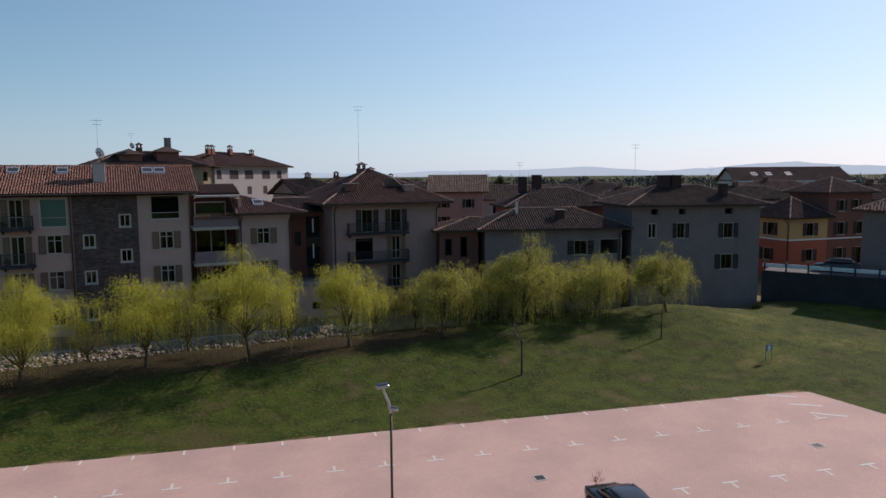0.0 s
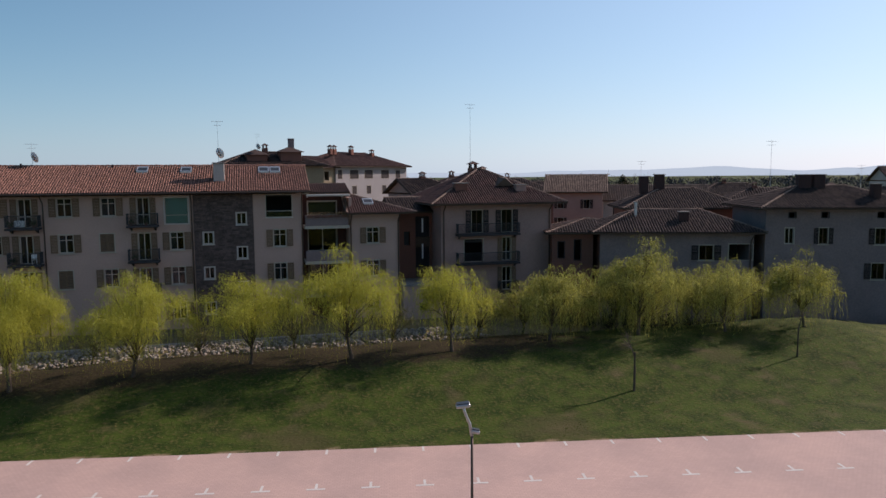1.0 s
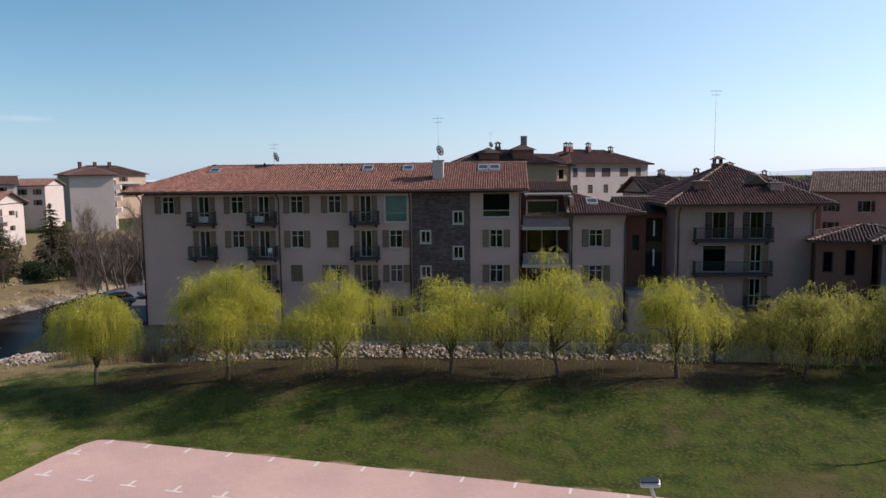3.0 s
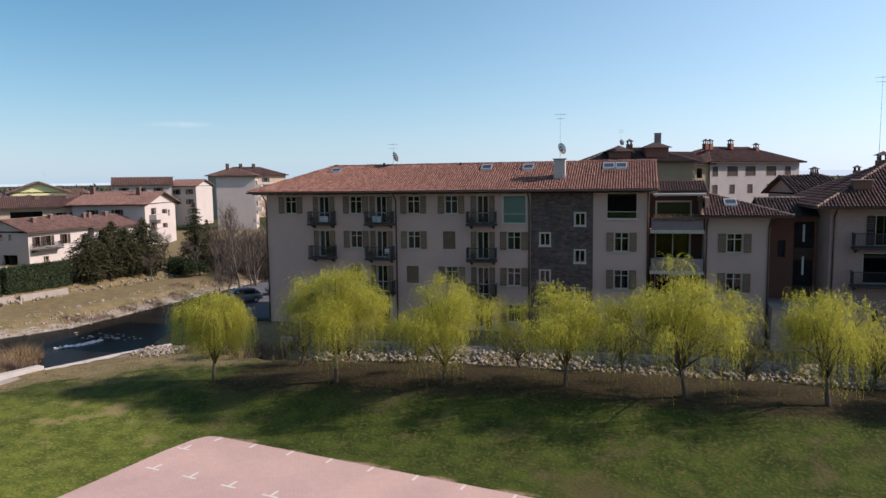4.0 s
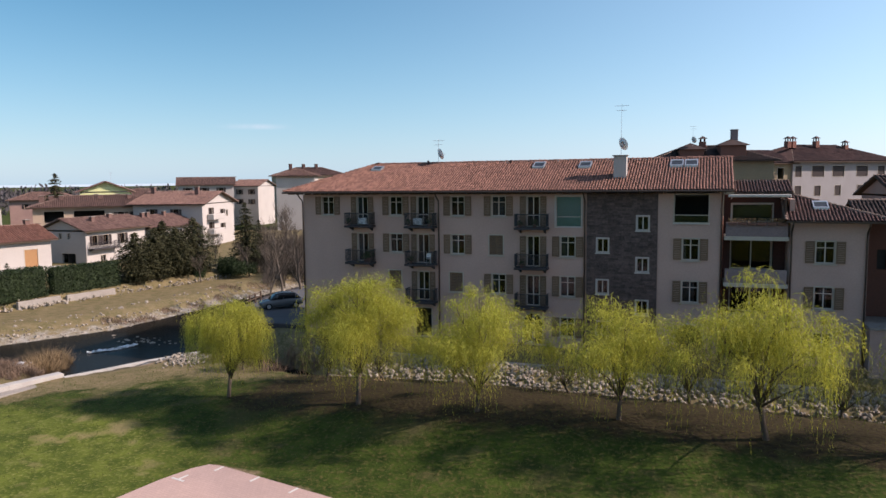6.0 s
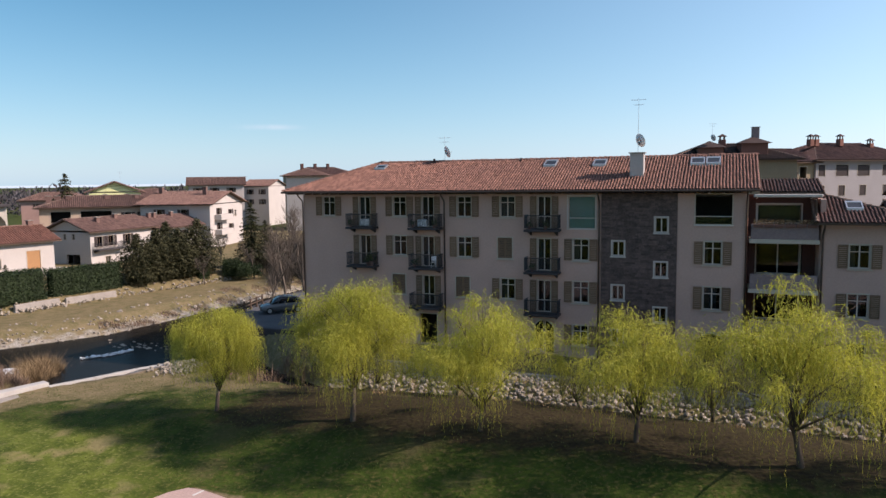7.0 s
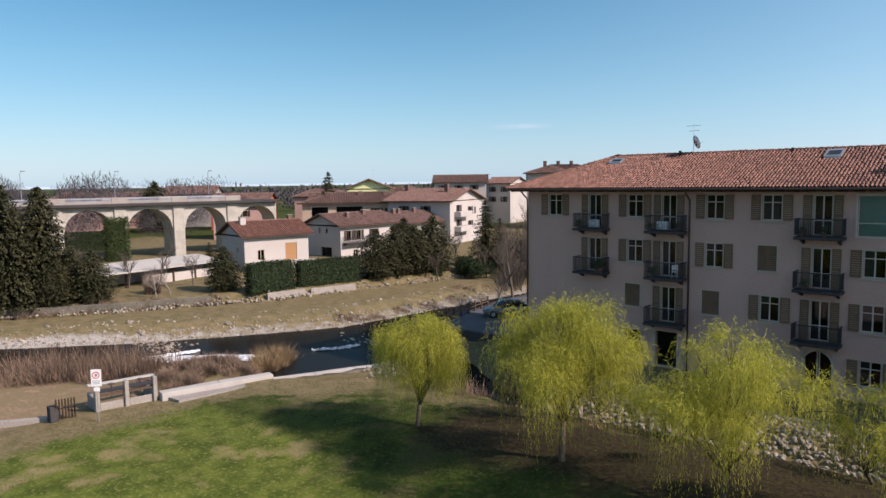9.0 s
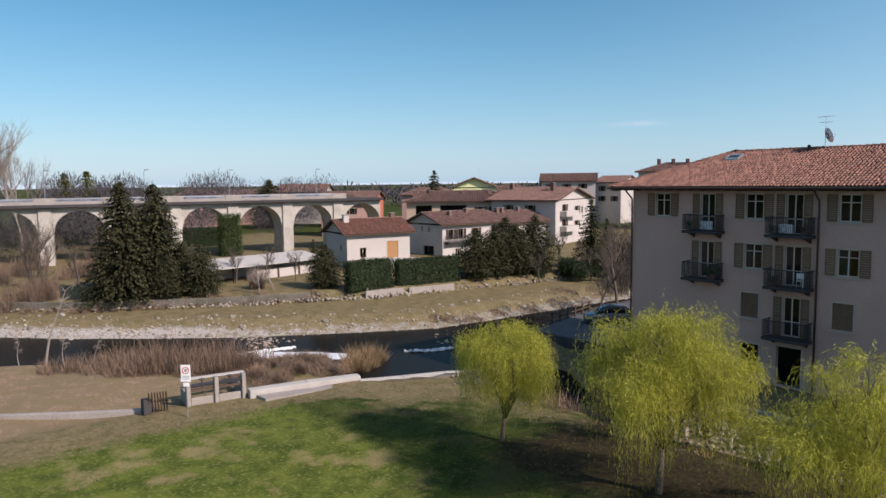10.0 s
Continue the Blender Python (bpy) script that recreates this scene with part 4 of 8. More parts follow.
# roof: hip towards the river, verge towards the neighbour
rng = np.random.default_rng(4)
A, B, C, D, P, Q = (-1.35, -1.05, 12.0), (35.0, -1.05, 12.0), (35.0, 11.05, 12.0), (-1.35, 11.05, 12.0), (4.8, 5.0, 14.35), (35.0, 5.0, 14.35)
deck, store, caps = Geo(), [], []
for f in ((A, B, Q, P), (C, D, P, Q), (D, A, P, P)):
    slab_under(deck, [p for i, p in enumerate(f) if i == 0 or p != f[i - 1]], 0.12)
    tile_face(store, *f, 0.21, 0.36, rng)
for p, q in ((P, Q), (A, P), (D, P)):
    ridge_tiles(caps, p, q, rng)
roof = part("roof", deck, WOOD_DARK, main)
tagged(part("roof_tiles", joined("roof_tiles", store, TILE_RED), TILE_RED, roof), kind="stuff")
tagged(part("ridge_tiles", joined("ridge_tiles", caps, TILE_RED), TILE_RED, roof), kind="stuff")
part("gable_wall", Geo().add([(x, y, z) for x in (WM - 0.3, WM) for y, z in ((0, TOP), (10, TOP), (10, 12.2), (5, 14.2), (0, 12.2))], [(0, 1, 2, 3, 4), (9, 8, 7, 6, 5), (0, 4, 9, 5), (4, 3, 8, 9), (3, 2, 7, 8), (2, 1, 6, 7), (1, 0, 5, 6)]), PLASTER, main)
for k in range(44):
    x = -0.9 + k * 0.82
    part("rafter", Geo().box(x, -1.0, 11.76, x + 0.12, 0.0, 11.87), WOOD_DARK, main)
gut = Geo()
for k in range(2):
    gut.tube([(-1.4, -1.12, 11.93), (35.0, -1.12, 11.93)] if k == 0 else [(-1.42, -1.1, 11.93), (-1.42, 11.1, 11.93)], 0.075, 8)
part("gutter", gut, COPPER, main, "dark metal gutter")
for x in (-0.02, 12.75, 24.6, 34.25):
    downpipe(main, x, 0.0, -0.4, 11.55)
for x, fl in ((5.78, (F4, F3)), (11.33, (F4, F3, F2)), (20.6, (F4, F3, F2))):
    for f in fl:
        balcony(main, x, f + 0.03, 2.55 if x > 6 else 2.45)
chimney(main, 27.0, 1.6, 12.6, 14.55, 0.95, 0.8, PLASTER_WHITE)
for x, y, z in ((17.6, 4.6, 14.1), (10.0, 4.7, 14.2)):
    chimney(main, x, y, z, z + 0.42, 0.16, 0.16, TILE_BROWN, False)
def skylight(b, x, y0, y1, slope_z, w=0.8):
    g = Geo().add([(x - w / 2, y0, slope_z(y0) + 0.18), (x + w / 2, y0, slope_z(y0) + 0.18), (x + w / 2, y1, slope_z(y1) + 0.18), (x - w / 2, y1, slope_z(y1) + 0.18)], [(0, 1, 2, 3)])
    f = Geo()
    for a, c in (((x - w / 2 - 0.08, y0), (x - w / 2, y1)), ((x + w / 2, y0), (x + w / 2 + 0.08, y1)), ((x - w / 2 - 0.08, y0 - 0.1), (x + w / 2 + 0.08, y0)), ((x - w / 2 - 0.08, y1), (x + w / 2 + 0.08, y1 + 0.18))):
        q = [(a[0], a[1]), (c[0], a[1]), (c[0], c[1]), (a[0], c[1])]
        f.add([(px, py, slope_z(py) + h) for h in (0.02, 0.22) for px, py in q], [(4, 5, 6, 7), (0, 1, 5, 4), (1, 2, 6, 5), (2, 3, 7, 6), (3, 0, 4, 7)])
    s = part("skylight", f, STEEL, b, "roof window with a grey metal frame")
    part("pane", g, PANEL, s)
sz = lambda y: 12.0 + (y + 1.05) * (2.35 / 6.05)
for x, y0, y1 in ((31.0, 3.2, 4.1), (32.05, 3.2, 4.1), (20.2, 3.4, 4.2), (5.5, 3.4, 3.9), (24.0, 3.3, 4.1)):
    skylight(main, x, y0, y1, sz)

# coursed slate blocks on the stair tower
rs = np.random.default_rng(17)
clad = Geo()
z = -1.2
tower = [(x - 0.56, zz - 0.16, x + 0.56, zz + 1.2) for s, x, zz, w, h, cu in front if s == "square"]
while z < 11.6:
    hgt = float(rs.uniform(0.11, 0.2))
    x = sx0 + 0.01
    while x < sx1 - 0.02:
        x2 = min(x + float(rs.uniform(0.22, 0.62)), sx1 - 0.01)
        if not any(x2 > a and x < c and z + hgt > b and z < d for a, b, c, d in tower):
            clad.box(x + 0.006, -0.06 - float(rs.uniform(0.008, 0.045)), z + 0.006, x2 - 0.006, -0.055, z + hgt - 0.006)
        x = x2
    z += hgt
tagged(part("slate_cladding", clad, STONE_CLAD, main, "rough coursed dark slate blocks"), kind="stuff")
part("glass_balustrade", Geo().box(31.1, -0.03, F4 + 0.52, 33.3, 0.0, F4 + 1.0), GLASS_GREEN, main, "green glass balustrade")
part("balustrade_rail", Geo().rbox(31.0, -0.06, F4 + 1.0, 33.4, 0.03, F4 + 1.05, 0.01), FRAME_PAINT, main)
part("loggia_sill", Geo().rbox(30.95, -0.12, F4 + 0.36, 33.45, 0.1, F4 + 0.47, 0.015), FRAME_PAINT, main)


def potted_plant(x, y, z, s, seed, leaf=IVY):
    rp = np.random.default_rng(seed)
    t = thing("potted_plant", "small green plant in a clay pot on a balcony", "plant", m=pose(x, y, z))
    part("pot", Geo().tube([(0, 0, 0), (0, 0, 0.24 * s)], [0.1 * s, 0.14 * s], 10), TILE_RED, t)
    n = 130
    part("leaves", cards(rp.normal(scale=0.14 * s, size=(n, 3)) + (0, 0, 0.42 * s), unit(rp, n) * 0.07 * s, unit(rp, n) * 0.035 * s, "leaves", leaf), None, t)


for k, (x, fl, s) in enumerate(((4.9, F4, 0.9), (6.7, F3, 1.5), (6.4, F3, 1.1), (10.4, F4, 0.8), (12.2, F4, 0.9), (10.5, F3, 1.0), (19.7, F4, 0.9), (20.9, F4, 1.0), (19.9, F3, 0.9))):
    potted_plant(x, -0.82, fl + 0.03, s, 60 + k)
for x, fl in ((5.9, F4), (11.0, F4)):
    ac = thing("air_conditioner", "white outdoor air conditioner unit on a balcony", "air conditioner", m=pose(x, -0.3, fl + 0.03))
    part("casing", Geo().rbox(-0.38, -0.14, 0.05, 0.38, 0.14, 0.6, 0.03), WHITE_PAINT, ac)
    part("fan_guard", Geo().tube([(-0.1 + 0.2 * math.cos(a), -0.15, 0.32 + 0.2 * math.sin(a)) for a in np.linspace(0, 6.283, 19)], 0.012, 4, False), IRON, ac)
ch = thing("garden_chair", "small white plastic chair on a balcony", "chair", m=pose(12.0, -0.55, F3 + 0.03, 0, 0, 20))
part("seat", Geo().rbox(-0.2, -0.2, 0.4, 0.2, 0.2, 0.44, 0.015), WHITE_PAINT, ch)
part("backrest", Geo().rbox(-0.2, 0.17, 0.5, 0.2, 0.2, 0.85, 0.012), WHITE_PAINT, ch)
for sx in (-0.17, 0.17):
    for sy in (-0.17, 0.17):
        part("leg", Geo().tube([(sx, sy, 0), (sx, sy, 0.4 if sy < 0 else 0.6)], 0.018, 6), WHITE_PAINT, ch)


def arched_head(b, x, z, w, h, material, y=0.0):
    """Closes the upper corners of an opening to a round head and rings it with a pale moulding."""
    r, n = w / 2, 10
    for s in (-1, 1):
        arc = [(x + s * r * math.cos(math.pi / 2 * k / n), z + h - r + r * math.sin(math.pi / 2 * k / n)) for k in range(n + 1)]
        shape = [(x + s * r, z + h)] + arc
        m = len(shape)
        g = Geo().add([(px, yy, pz) for yy in (y + 0.002, y + T) for px, pz in shape], [tuple(range(m)), tuple(range(2 * m - 1, m - 1, -1))] + [(k, k + m, k + m + 1, k + 1) for k in range(1, m - 1)])
        part("arch_spandrel", g, material, b)
    ring = [(x - r, y - 0.03, z)] + [(x - r * math.cos(math.pi * k / 20), y - 0.03, z + h - r + r * math.sin(math.pi * k / 20)) for k in range(21)] + [(x + r, y - 0.03, z)]
    part("arch_moulding", Geo().tube(ring, 0.06, 6), TRIM, b)


for x, w, h in ((20.6, 1.6, 2.5), (32.2, 2.0, 2.3)):
    arched_head(main, x, F1 + 0.05, w, h, PLASTER)
fd = part("glazed_door", Geo().box(19.8, 0.2, F1 + 0.05, 20.6 - 0.03, 0.25, F1 + 0.3), FRAME_PAINT, main)
for a, c in ((19.82, 20.57), (20.63, 21.38)):
    part("pane", Geo().box(a + 0.06, 0.2, F1 + 0.3, c - 0.06, 0.21, F1 + 2.5), GLASS, fd)
    for q in (a, c - 0.06):
        part("stile", Geo().box(q, 0.18, F1 + 0.05, q + 0.06, 0.24, F1 + 2.5), FRAME_PAINT, fd)

# ---------------------------------------------------------------- trees
def willow_meshes(seed, high, wide, curtain, leaf, strands=3000, fine=1.0, peaked=1.4):
    """A thin trunk with limbs under a ragged crown of clumps, each a fountain of drooping sprays; thin strands hang below."""
    rng = np.random.default_rng(seed)
    wood = Geo()
    fork, R = 0.22 * high, wide / 2
    lean = rng.normal(scale=0.18, size=2)
    base = 0.05 + 0.0095 * high
    wood.tube([(0, 0, -0.3), (0.02, 0.0, 0.05), (lean[0] * 0.5, lean[1] * 0.5, fork * 0.5), (lean[0], lean[1], fork)], [base * 1.7, base * 1.15, base, base * 0.95], 9)
    umbrella = curtain > 1
    clumps = []
    # a tall off-centre peak, clumps over a lopsided dome, and some inside
    swell = np.clip(1 + rng.normal(scale=0.2, size=12), 0.7, 1.18)
    many = 30 if umbrella else 22
    side_lean = rng.uniform(0, 6.28)
    for k in range(many):
        az = 2.4 * k + rng.uniform(-0.5, 0.5)
        q = math.sqrt((k + 0.5) / many) * 0.80
        edge = swell[int(az / (2 * math.pi) * 12) % 12]
        if umbrella:
            z = high * (0.60 + 0.30 * (1 - q * q)) * rng.uniform(0.97, 1.03)
        else:
            z = high * (0.42 + 0.48 * (1 - q ** peaked) * (1 + 0.12 * math.cos(az - side_lean))) * rng.uniform(0.80, 1.07)
        clumps.append((math.cos(az) * R * q * edge + lean[0], math.sin(az) * R * q * edge + lean[1], z, R * (0.27 if umbrella else rng.uniform(0.11, 0.25)), q))
    for k in range(8):
        az, q = rng.uniform(0, 6.28), rng.uniform(0.0, 0.45)
        clumps.append((math.cos(az) * R * q + lean[0], math.sin(az) * R * q + lean[1], high * rng.uniform(0.42, 0.66), R * 0.28, q))
    for x, y, z, r, q in clumps[::2]:
        p0 = np.array((lean[0], lean[1], fork * rng.uniform(0.75, 1.0)))
        p2 = np.array((x, y, z))
        p1 = p0 + (p2 - p0) * (0.4, 0.4, 0.55) + rng.normal(scale=0.12, size=3)
        wood.tube([p0, p1, p2], [base * 0.55, base * 0.33, base * 0.08], 6)
        for _ in range(3):
            e = p2 + rng.normal(scale=r * 0.8, size=3)
            wood.tube([p1 * 0.5 + p2 * 0.5, (p1 + e + p2) / 3 + (0, 0, 0.1), e], [base * 0.2, base * 0.12, base * 0.04], 4)
    C = np.array(clumps)
    weight = C[:, 3] ** 1.5 * (0.6 + C[:, 4])
    pick = rng.choice(len(C), size=strands, p=weight / weight.sum())
    cs, al, ac = [], [], []
    scale = (high / 7.0) ** 0.7
    bundle = rng.normal(size=(len(C), 3))
    share = 0.7 if umbrella else 0.10 + 0.16 * max(curtain - 0.5, 0) / 0.35
    for i in pick:
        x, y, z, r, q = C[i]
        d = rng.normal(size=3) + 0.5 * bundle[i]
        d[2] = abs(d[2]) * 0.9 - 0.25
        d /= np.linalg.norm(d)
        start = np.array((x, y, z)) + d * r * rng.uniform(0.3, 1.0)
        out = np.array((d[0] + 0.5 * x / R, d[1] + 0.5 * y / R))
        out /= np.linalg.norm(out) + 1e-6
        hang = rng.random() < share * (0.5 + q)
        if hang:
            drop = (start[2] - 0.3) * rng.uniform(0.35, 1.0) * (0.78 if umbrella else min(curtain + 0.25, 1.0))
            if umbrella and rng.random() < 0.75:
                drop = min(drop, start[2] - high * rng.uniform(0.26, 0.42))
            reach, rise = rng.uniform(0.15, 0.45) * scale, rng.uniform(0.0, 0.15)
        else:
            drop, reach, rise = rng.uniform(0.15, 0.95) * scale, rng.uniform(0.15, 0.7) * scale, rng.uniform(0.05, 0.4) * scale
            if rng.random() < 0.12:
                reach, rise = reach * 1.8, rise * 2.2
        n = max(5, int((drop + reach) / (0.125 * fine)))
        t = np.linspace(0, 1, n)
        h = reach * (1 - (1 - t) ** 2.2)
        sway = rng.normal(scale=0.12, size=2)
        pts = np.stack([start[0] + out[0] * h + sway[0] * t, start[1] + out[1] * h + sway[1] * t,
                        np.maximum(start[2] + rise * np.sin(np.minimum(t * 3.6, math.pi)) - drop * t ** 1.7, 0.15)], 1)
        tang = np.gradient(pts, axis=0)
        tang /= np.linalg.norm(tang, axis=1, keepdims=True) + 1e-9
        a = tang + rng.normal(scale=0.2 if hang else 0.3, size=(n, 3))
        a /= np.linalg.norm(a, axis=1, keepdims=True)
        side = np.cross(a, rng.normal(size=(n, 3)))
        side /= np.linalg.norm(side, axis=1, keepdims=True) + 1e-9
        size = fine * rng.uniform(0.085, 0.15, size=(n, 1))
        cs.append(pts + rng.normal(scale=0.03, size=(n, 3))); al.append(a * size); ac.append(side * size * (0.085 if hang else 0.115))
    crown = cards(np.concatenate(cs), np.concatenate(al), np.concatenate(ac), "crown", leaf)
    return wood.mesh("trunk", BARK, True), crown


def tree(name, label, trunk, crown, m, group=""):
    t = thing(name, label, "tree", group, m=m)
    part("trunk", trunk, None, t)
    part("crown", crown, None, t)
    return t


WILLOWS = [(6.4, -19.4, 5.9, 5.2, 1.01, 11), (15.4, -19.8, 8.2, 7.0, 0.6, 12), (22.3, -19.8, 6.6, 7.0, 0.55, 13), (29.4, -19.0, 6.4, 6.6, 0.55, 14),
           (36.0, -19.4, 7.9, 8.4, 0.65, 15), (43.1, -19.4, 7.8, 5.8, 0.65, 16), (51.0, -18.4, 6.4, 6.2, 0.85, 17), (58.2, -18.8, 8.0, 7.4, 0.9, 18),
           (65.2, -19.8, 6.0, 6.6, 0.9, 19), (71.9, -20.6, 6.5, 7.2, 0.85, 20)]
for x, y, h, w, c, s in WILLOWS:
    tr, cr = willow_meshes(s, h, w, c, WILLOW_LEAF if x < 45 else WILLOW_MID, int(h * w * (92 if x < 24 else 56 if x < 34 else 42)), 0.7 if x < 24 else 0.9 if x < 45 else 1.1, 0.9 if x > 40 else 1.15 if h > 7.5 else 1.6)
    tree("willow_tree", "young weeping willow in fresh yellow-green leaf on the lawn", tr, cr, pose(x, y, float(height(x, y))), "row of willows")
for x, y, h, w, c, s in ((32.6, -13.0, 4.6, 4.6, 0.8, 31), (40.0, -13.0, 3.6, 4.0, 0.8, 32), (47.0, -13.4, 4.6, 5.2, 0.9, 33), (54.6, -14.4, 5.8, 7.0, 0.95, 34), (61.8, -15.2, 6.0, 7.2, 0.95, 35), (68.5, -16.6, 5.4, 6.6, 0.95, 36), (50.6, -14.0, 4.6, 5.0, 0.95, 42), (58.4, -15.0, 5.0, 5.6, 0.95, 43), (65.2, -15.8, 5.0, 5.6, 0.95, 44), (18.6, -13.2, 2.6, 3.0, 0.85, 37), (10.6, -15.0, 3.8, 4.4, 0.85, 38), (2.4, -12.6, 2.4, 3.0, 0.85, 39), (26.0, -14.0, 2.8, 3.4, 0.85, 40), (13.6, -13.0, 2.4, 2.8, 0.85, 41)):
    tr, cr = willow_meshes(s, h, w, c, WILLOW_DULL if x < 45 else WILLOW_MID, int(h * w * (34 if x < 45 else 46)), 1.1)
    tree("willow_bush", "olive-green bushy willow at the edge of the stream", tr, cr, pose(x, y, float(height(x, y))), "streamside willows")

# ---------------------------------------------------------------- the wing with deep balconies, beside the apartment block
wing = thing("balcony_wing", "beige wing with deep loggias, awning and a small tiled roof", "apartment building")
x0, x1 = 34.42, 38.6
part("wall", wall_geo(Geo(), x1 - x0, -1.6, 11.6, T, [(0.5, 9.0, 3.2, 10.9), (0.6, 6.15, 3.4, 8.3), (0.6, 3.0, 3.4, 5.2)], pose(x0, 2.3, 0)), LOGGIA, wing, "russet back wall of the loggias, darkened for their shade")
for z, h in ((9.0, 1.9), (6.15, 2.15), (3.0, 2.2)):
    place_window(wing, "big" if z > 8 else "plain", 2.7, h, pose(x0 + 1.9, 2.3, z))
for k, (z, m_) in enumerate(((8.72, PLASTER), (5.42, PLASTER), (2.3, PLASTER))):
    s = part("loggia_slab", Geo().rbox(x0 + 0.02, -0.35, z - 0.28, x1 - 0.02, 2.28, z, 0.02), TRIM, wing, "pale slab edge of a loggia")
    part("parapet", Geo().rbox(x0 + 0.1, -0.33, z + 0.002, x1 - 0.1, -0.2, z + 1.0, 0.02), PLASTER_GREY, s, "grey rendered loggia parapet")
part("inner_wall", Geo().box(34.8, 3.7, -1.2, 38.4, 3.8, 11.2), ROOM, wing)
pl = thing("flower_boxes", "row of planters with dry reddish flowers on the parapet", "planter")
for k in range(6):
    a = x0 + 0.25 + k * 0.63
    bx = part("box", Geo().rbox(a, -0.52, 9.52, a + 0.56, -0.335, 9.72, 0.02), TILE_RED, pl)
    rr = np.random.default_rng(k)
    c = np.stack([rr.uniform(a, a + 0.56, 90), rr.uniform(-0.55, -0.3, 90), 9.72 + rr.uniform(0, 0.28, 90)], 1)
    part("flower_clump", cards(c, unit(rr, 90) * 0.06, unit(rr, 90) * 0.03, "flower_clump", REED), None, bx)
aw = thing("awning", "white rolled awning box under the roof edge", "awning")
part("cassette", Geo().rbox(34.6, -1.2, 11.48, 38.55, -0.95, 11.68, 0.04), FRAME_PAINT, aw)
part("arm", Geo().tube([(34.9, -0.95, 11.55), (34.9, 2.25, 11.3)], 0.03, 6), WHITE_PAINT, aw)
part("arm", Geo().tube([(38.2, -0.95, 11.55), (38.2, 2.25, 11.3)], 0.03, 6), WHITE_PAINT, aw)
part("side_panel", Geo().box(38.28, -0.3, 8.74, 38.36, 2.28, 11.3), WOOD_DARK, wing, "dark red timber screen")
deck, store, caps = Geo(), [], []
f = ((35.05, 0.9, 11.75), (38.9, 0.9, 11.75), (38.9, 4.6, 12.6), (35.05, 4.6, 12.6))
slab_under(deck, f, 0.1); tile_face(store, *f, 0.22, 0.4, rng)
A, B, C, P = (38.3, -1.0, 9.85), (44.9, -1.0, 9.85), (44.9, 8.4, 9.85), (38.3, 3.7, 11.7)
for f in ((A, B, P, P), (B, C, P, P)):
    slab_under(deck, f[:3], 0.12); tile_face(store, *f, 0.22, 0.4, rng)
ridge_tiles(caps, B, P, rng); ridge_tiles(caps, A, P, rng)
roof = part("roof", deck, WOOD_DARK, wing)
tagged(part("roof_tiles", joined("roof_tiles", store, TILE_BROWN), TILE_BROWN, roof), kind="stuff")
tagged(part("ridge_tiles", joined("ridge_tiles", caps, TILE_MORTAR), TILE_MORTAR, roof), kind="stuff")
ext = [("open", 40.85, 6.95, 1.15, 1.5, 0.3), ("open", 40.85, 3.8, 1.15, 1.5, 0.7), ("plain", 40.85, 0.6, 1.1, 1.5, 0)]
part("wall", wall_geo(Geo(), 4.75, -1.6, 9.7, T, [(x - 38.65 - w / 2, z, x - 38.65 + w / 2, z + h) for _, x, z, w, h, _ in ext], pose(38.65, 0, 0)), PLASTER, wing, "beige plastered wall")
for s, x, z, w, h, cu in ext:
    place_window(wing, s, w, h, pose(x, 0, z), cu)
part("wall", wall_geo(Geo(), 7.0, -1.6, 9.7, T, [], pose(43.4, T, 0, 0, 0, 90)), PLASTER_RED, wing)
part("wall", wall_geo(Geo(), 9.0, -1.6, 9.7, T, [], pose(43.4, 7.64, 0, 0, 0, 180)), PLASTER, wing)
part("wall", wall_geo(Geo(), 6.9, -1.6, 11.3, T, [], pose(38.62, 7.3, 0, 0, 0, -90)), PLASTER, wing)
part("inner_wall", Geo().box(39.0, 3.5, -1, 43.0, 3.6, 9.5), ROOM, wing)
for x in (38.75, 43.3):
    downpipe(wing, x, 0.0, -0.5, 9.4)
skylight(wing, 40.6, 0.8, 1.6, lambda y: 9.85 + (y + 1.0) * (1.85 / 4.7), 0.8)

# --- narrow rust-red house in the gap, with its low terrace wall
gap = thing("alley_house", "narrow rust-brown house with a dark stair slot", "house")
part("wall", wall_geo(Geo(), 3.9, -1.6, 9.6, T, [(1.0, 6.3, 1.6, 7.7), (2.2, 3.0, 3.7, 9.2)], pose(43.5, 3.0, 0)), PLASTER_RED, gap)
# near-black back gives the recessed slot its shade
part("slot_back", Geo().box(45.5, 4.2, 2.9, 47.4, 4.3, 9.4), DARK_WALL, gap)
part("inner_wall", Geo().box(43.9, 3.4, 0, 45.4, 3.5, 9.5), ROOM, gap)
# white strips imitate daylight through narrow gaps in the slot
for z0, z1 in ((7.6, 9.0), (4.9, 6.4)):
    part("slit_pane", Geo().box(46.35, 2.99, z0, 46.5, 3.04, z1), WHITE_PAINT, gap, "white panel standing in for a bright sky gap")
for z in (6.1, 3.0):
    part("landing", Geo().box(45.75, 3.05, z, 47.2, 4.1, z + 1.0), WOOD_DARK, gap)
hip_roof(gap, 43.6, 47.2, 3.0, 9.5, 9.7, 11.0, (0, 0), 0.5, TILE_OLD, 0.26, 0.45, 7)
low = thing("low_annexe", "low pinkish annexe with a small dark window over the stream", "outbuilding")
part("wall", wall_geo(Geo(), 6.8, -2.2, 2.8, 0.3, [(1.6, 0.4, 2.4, 1.1)], pose(43.45, -1.4, 0)), PLASTER, low)
part("side_wall", Geo().box(43.45, -1.1, -2.2, 43.75, 2.9, 2.8), PLASTER_PINK, low)
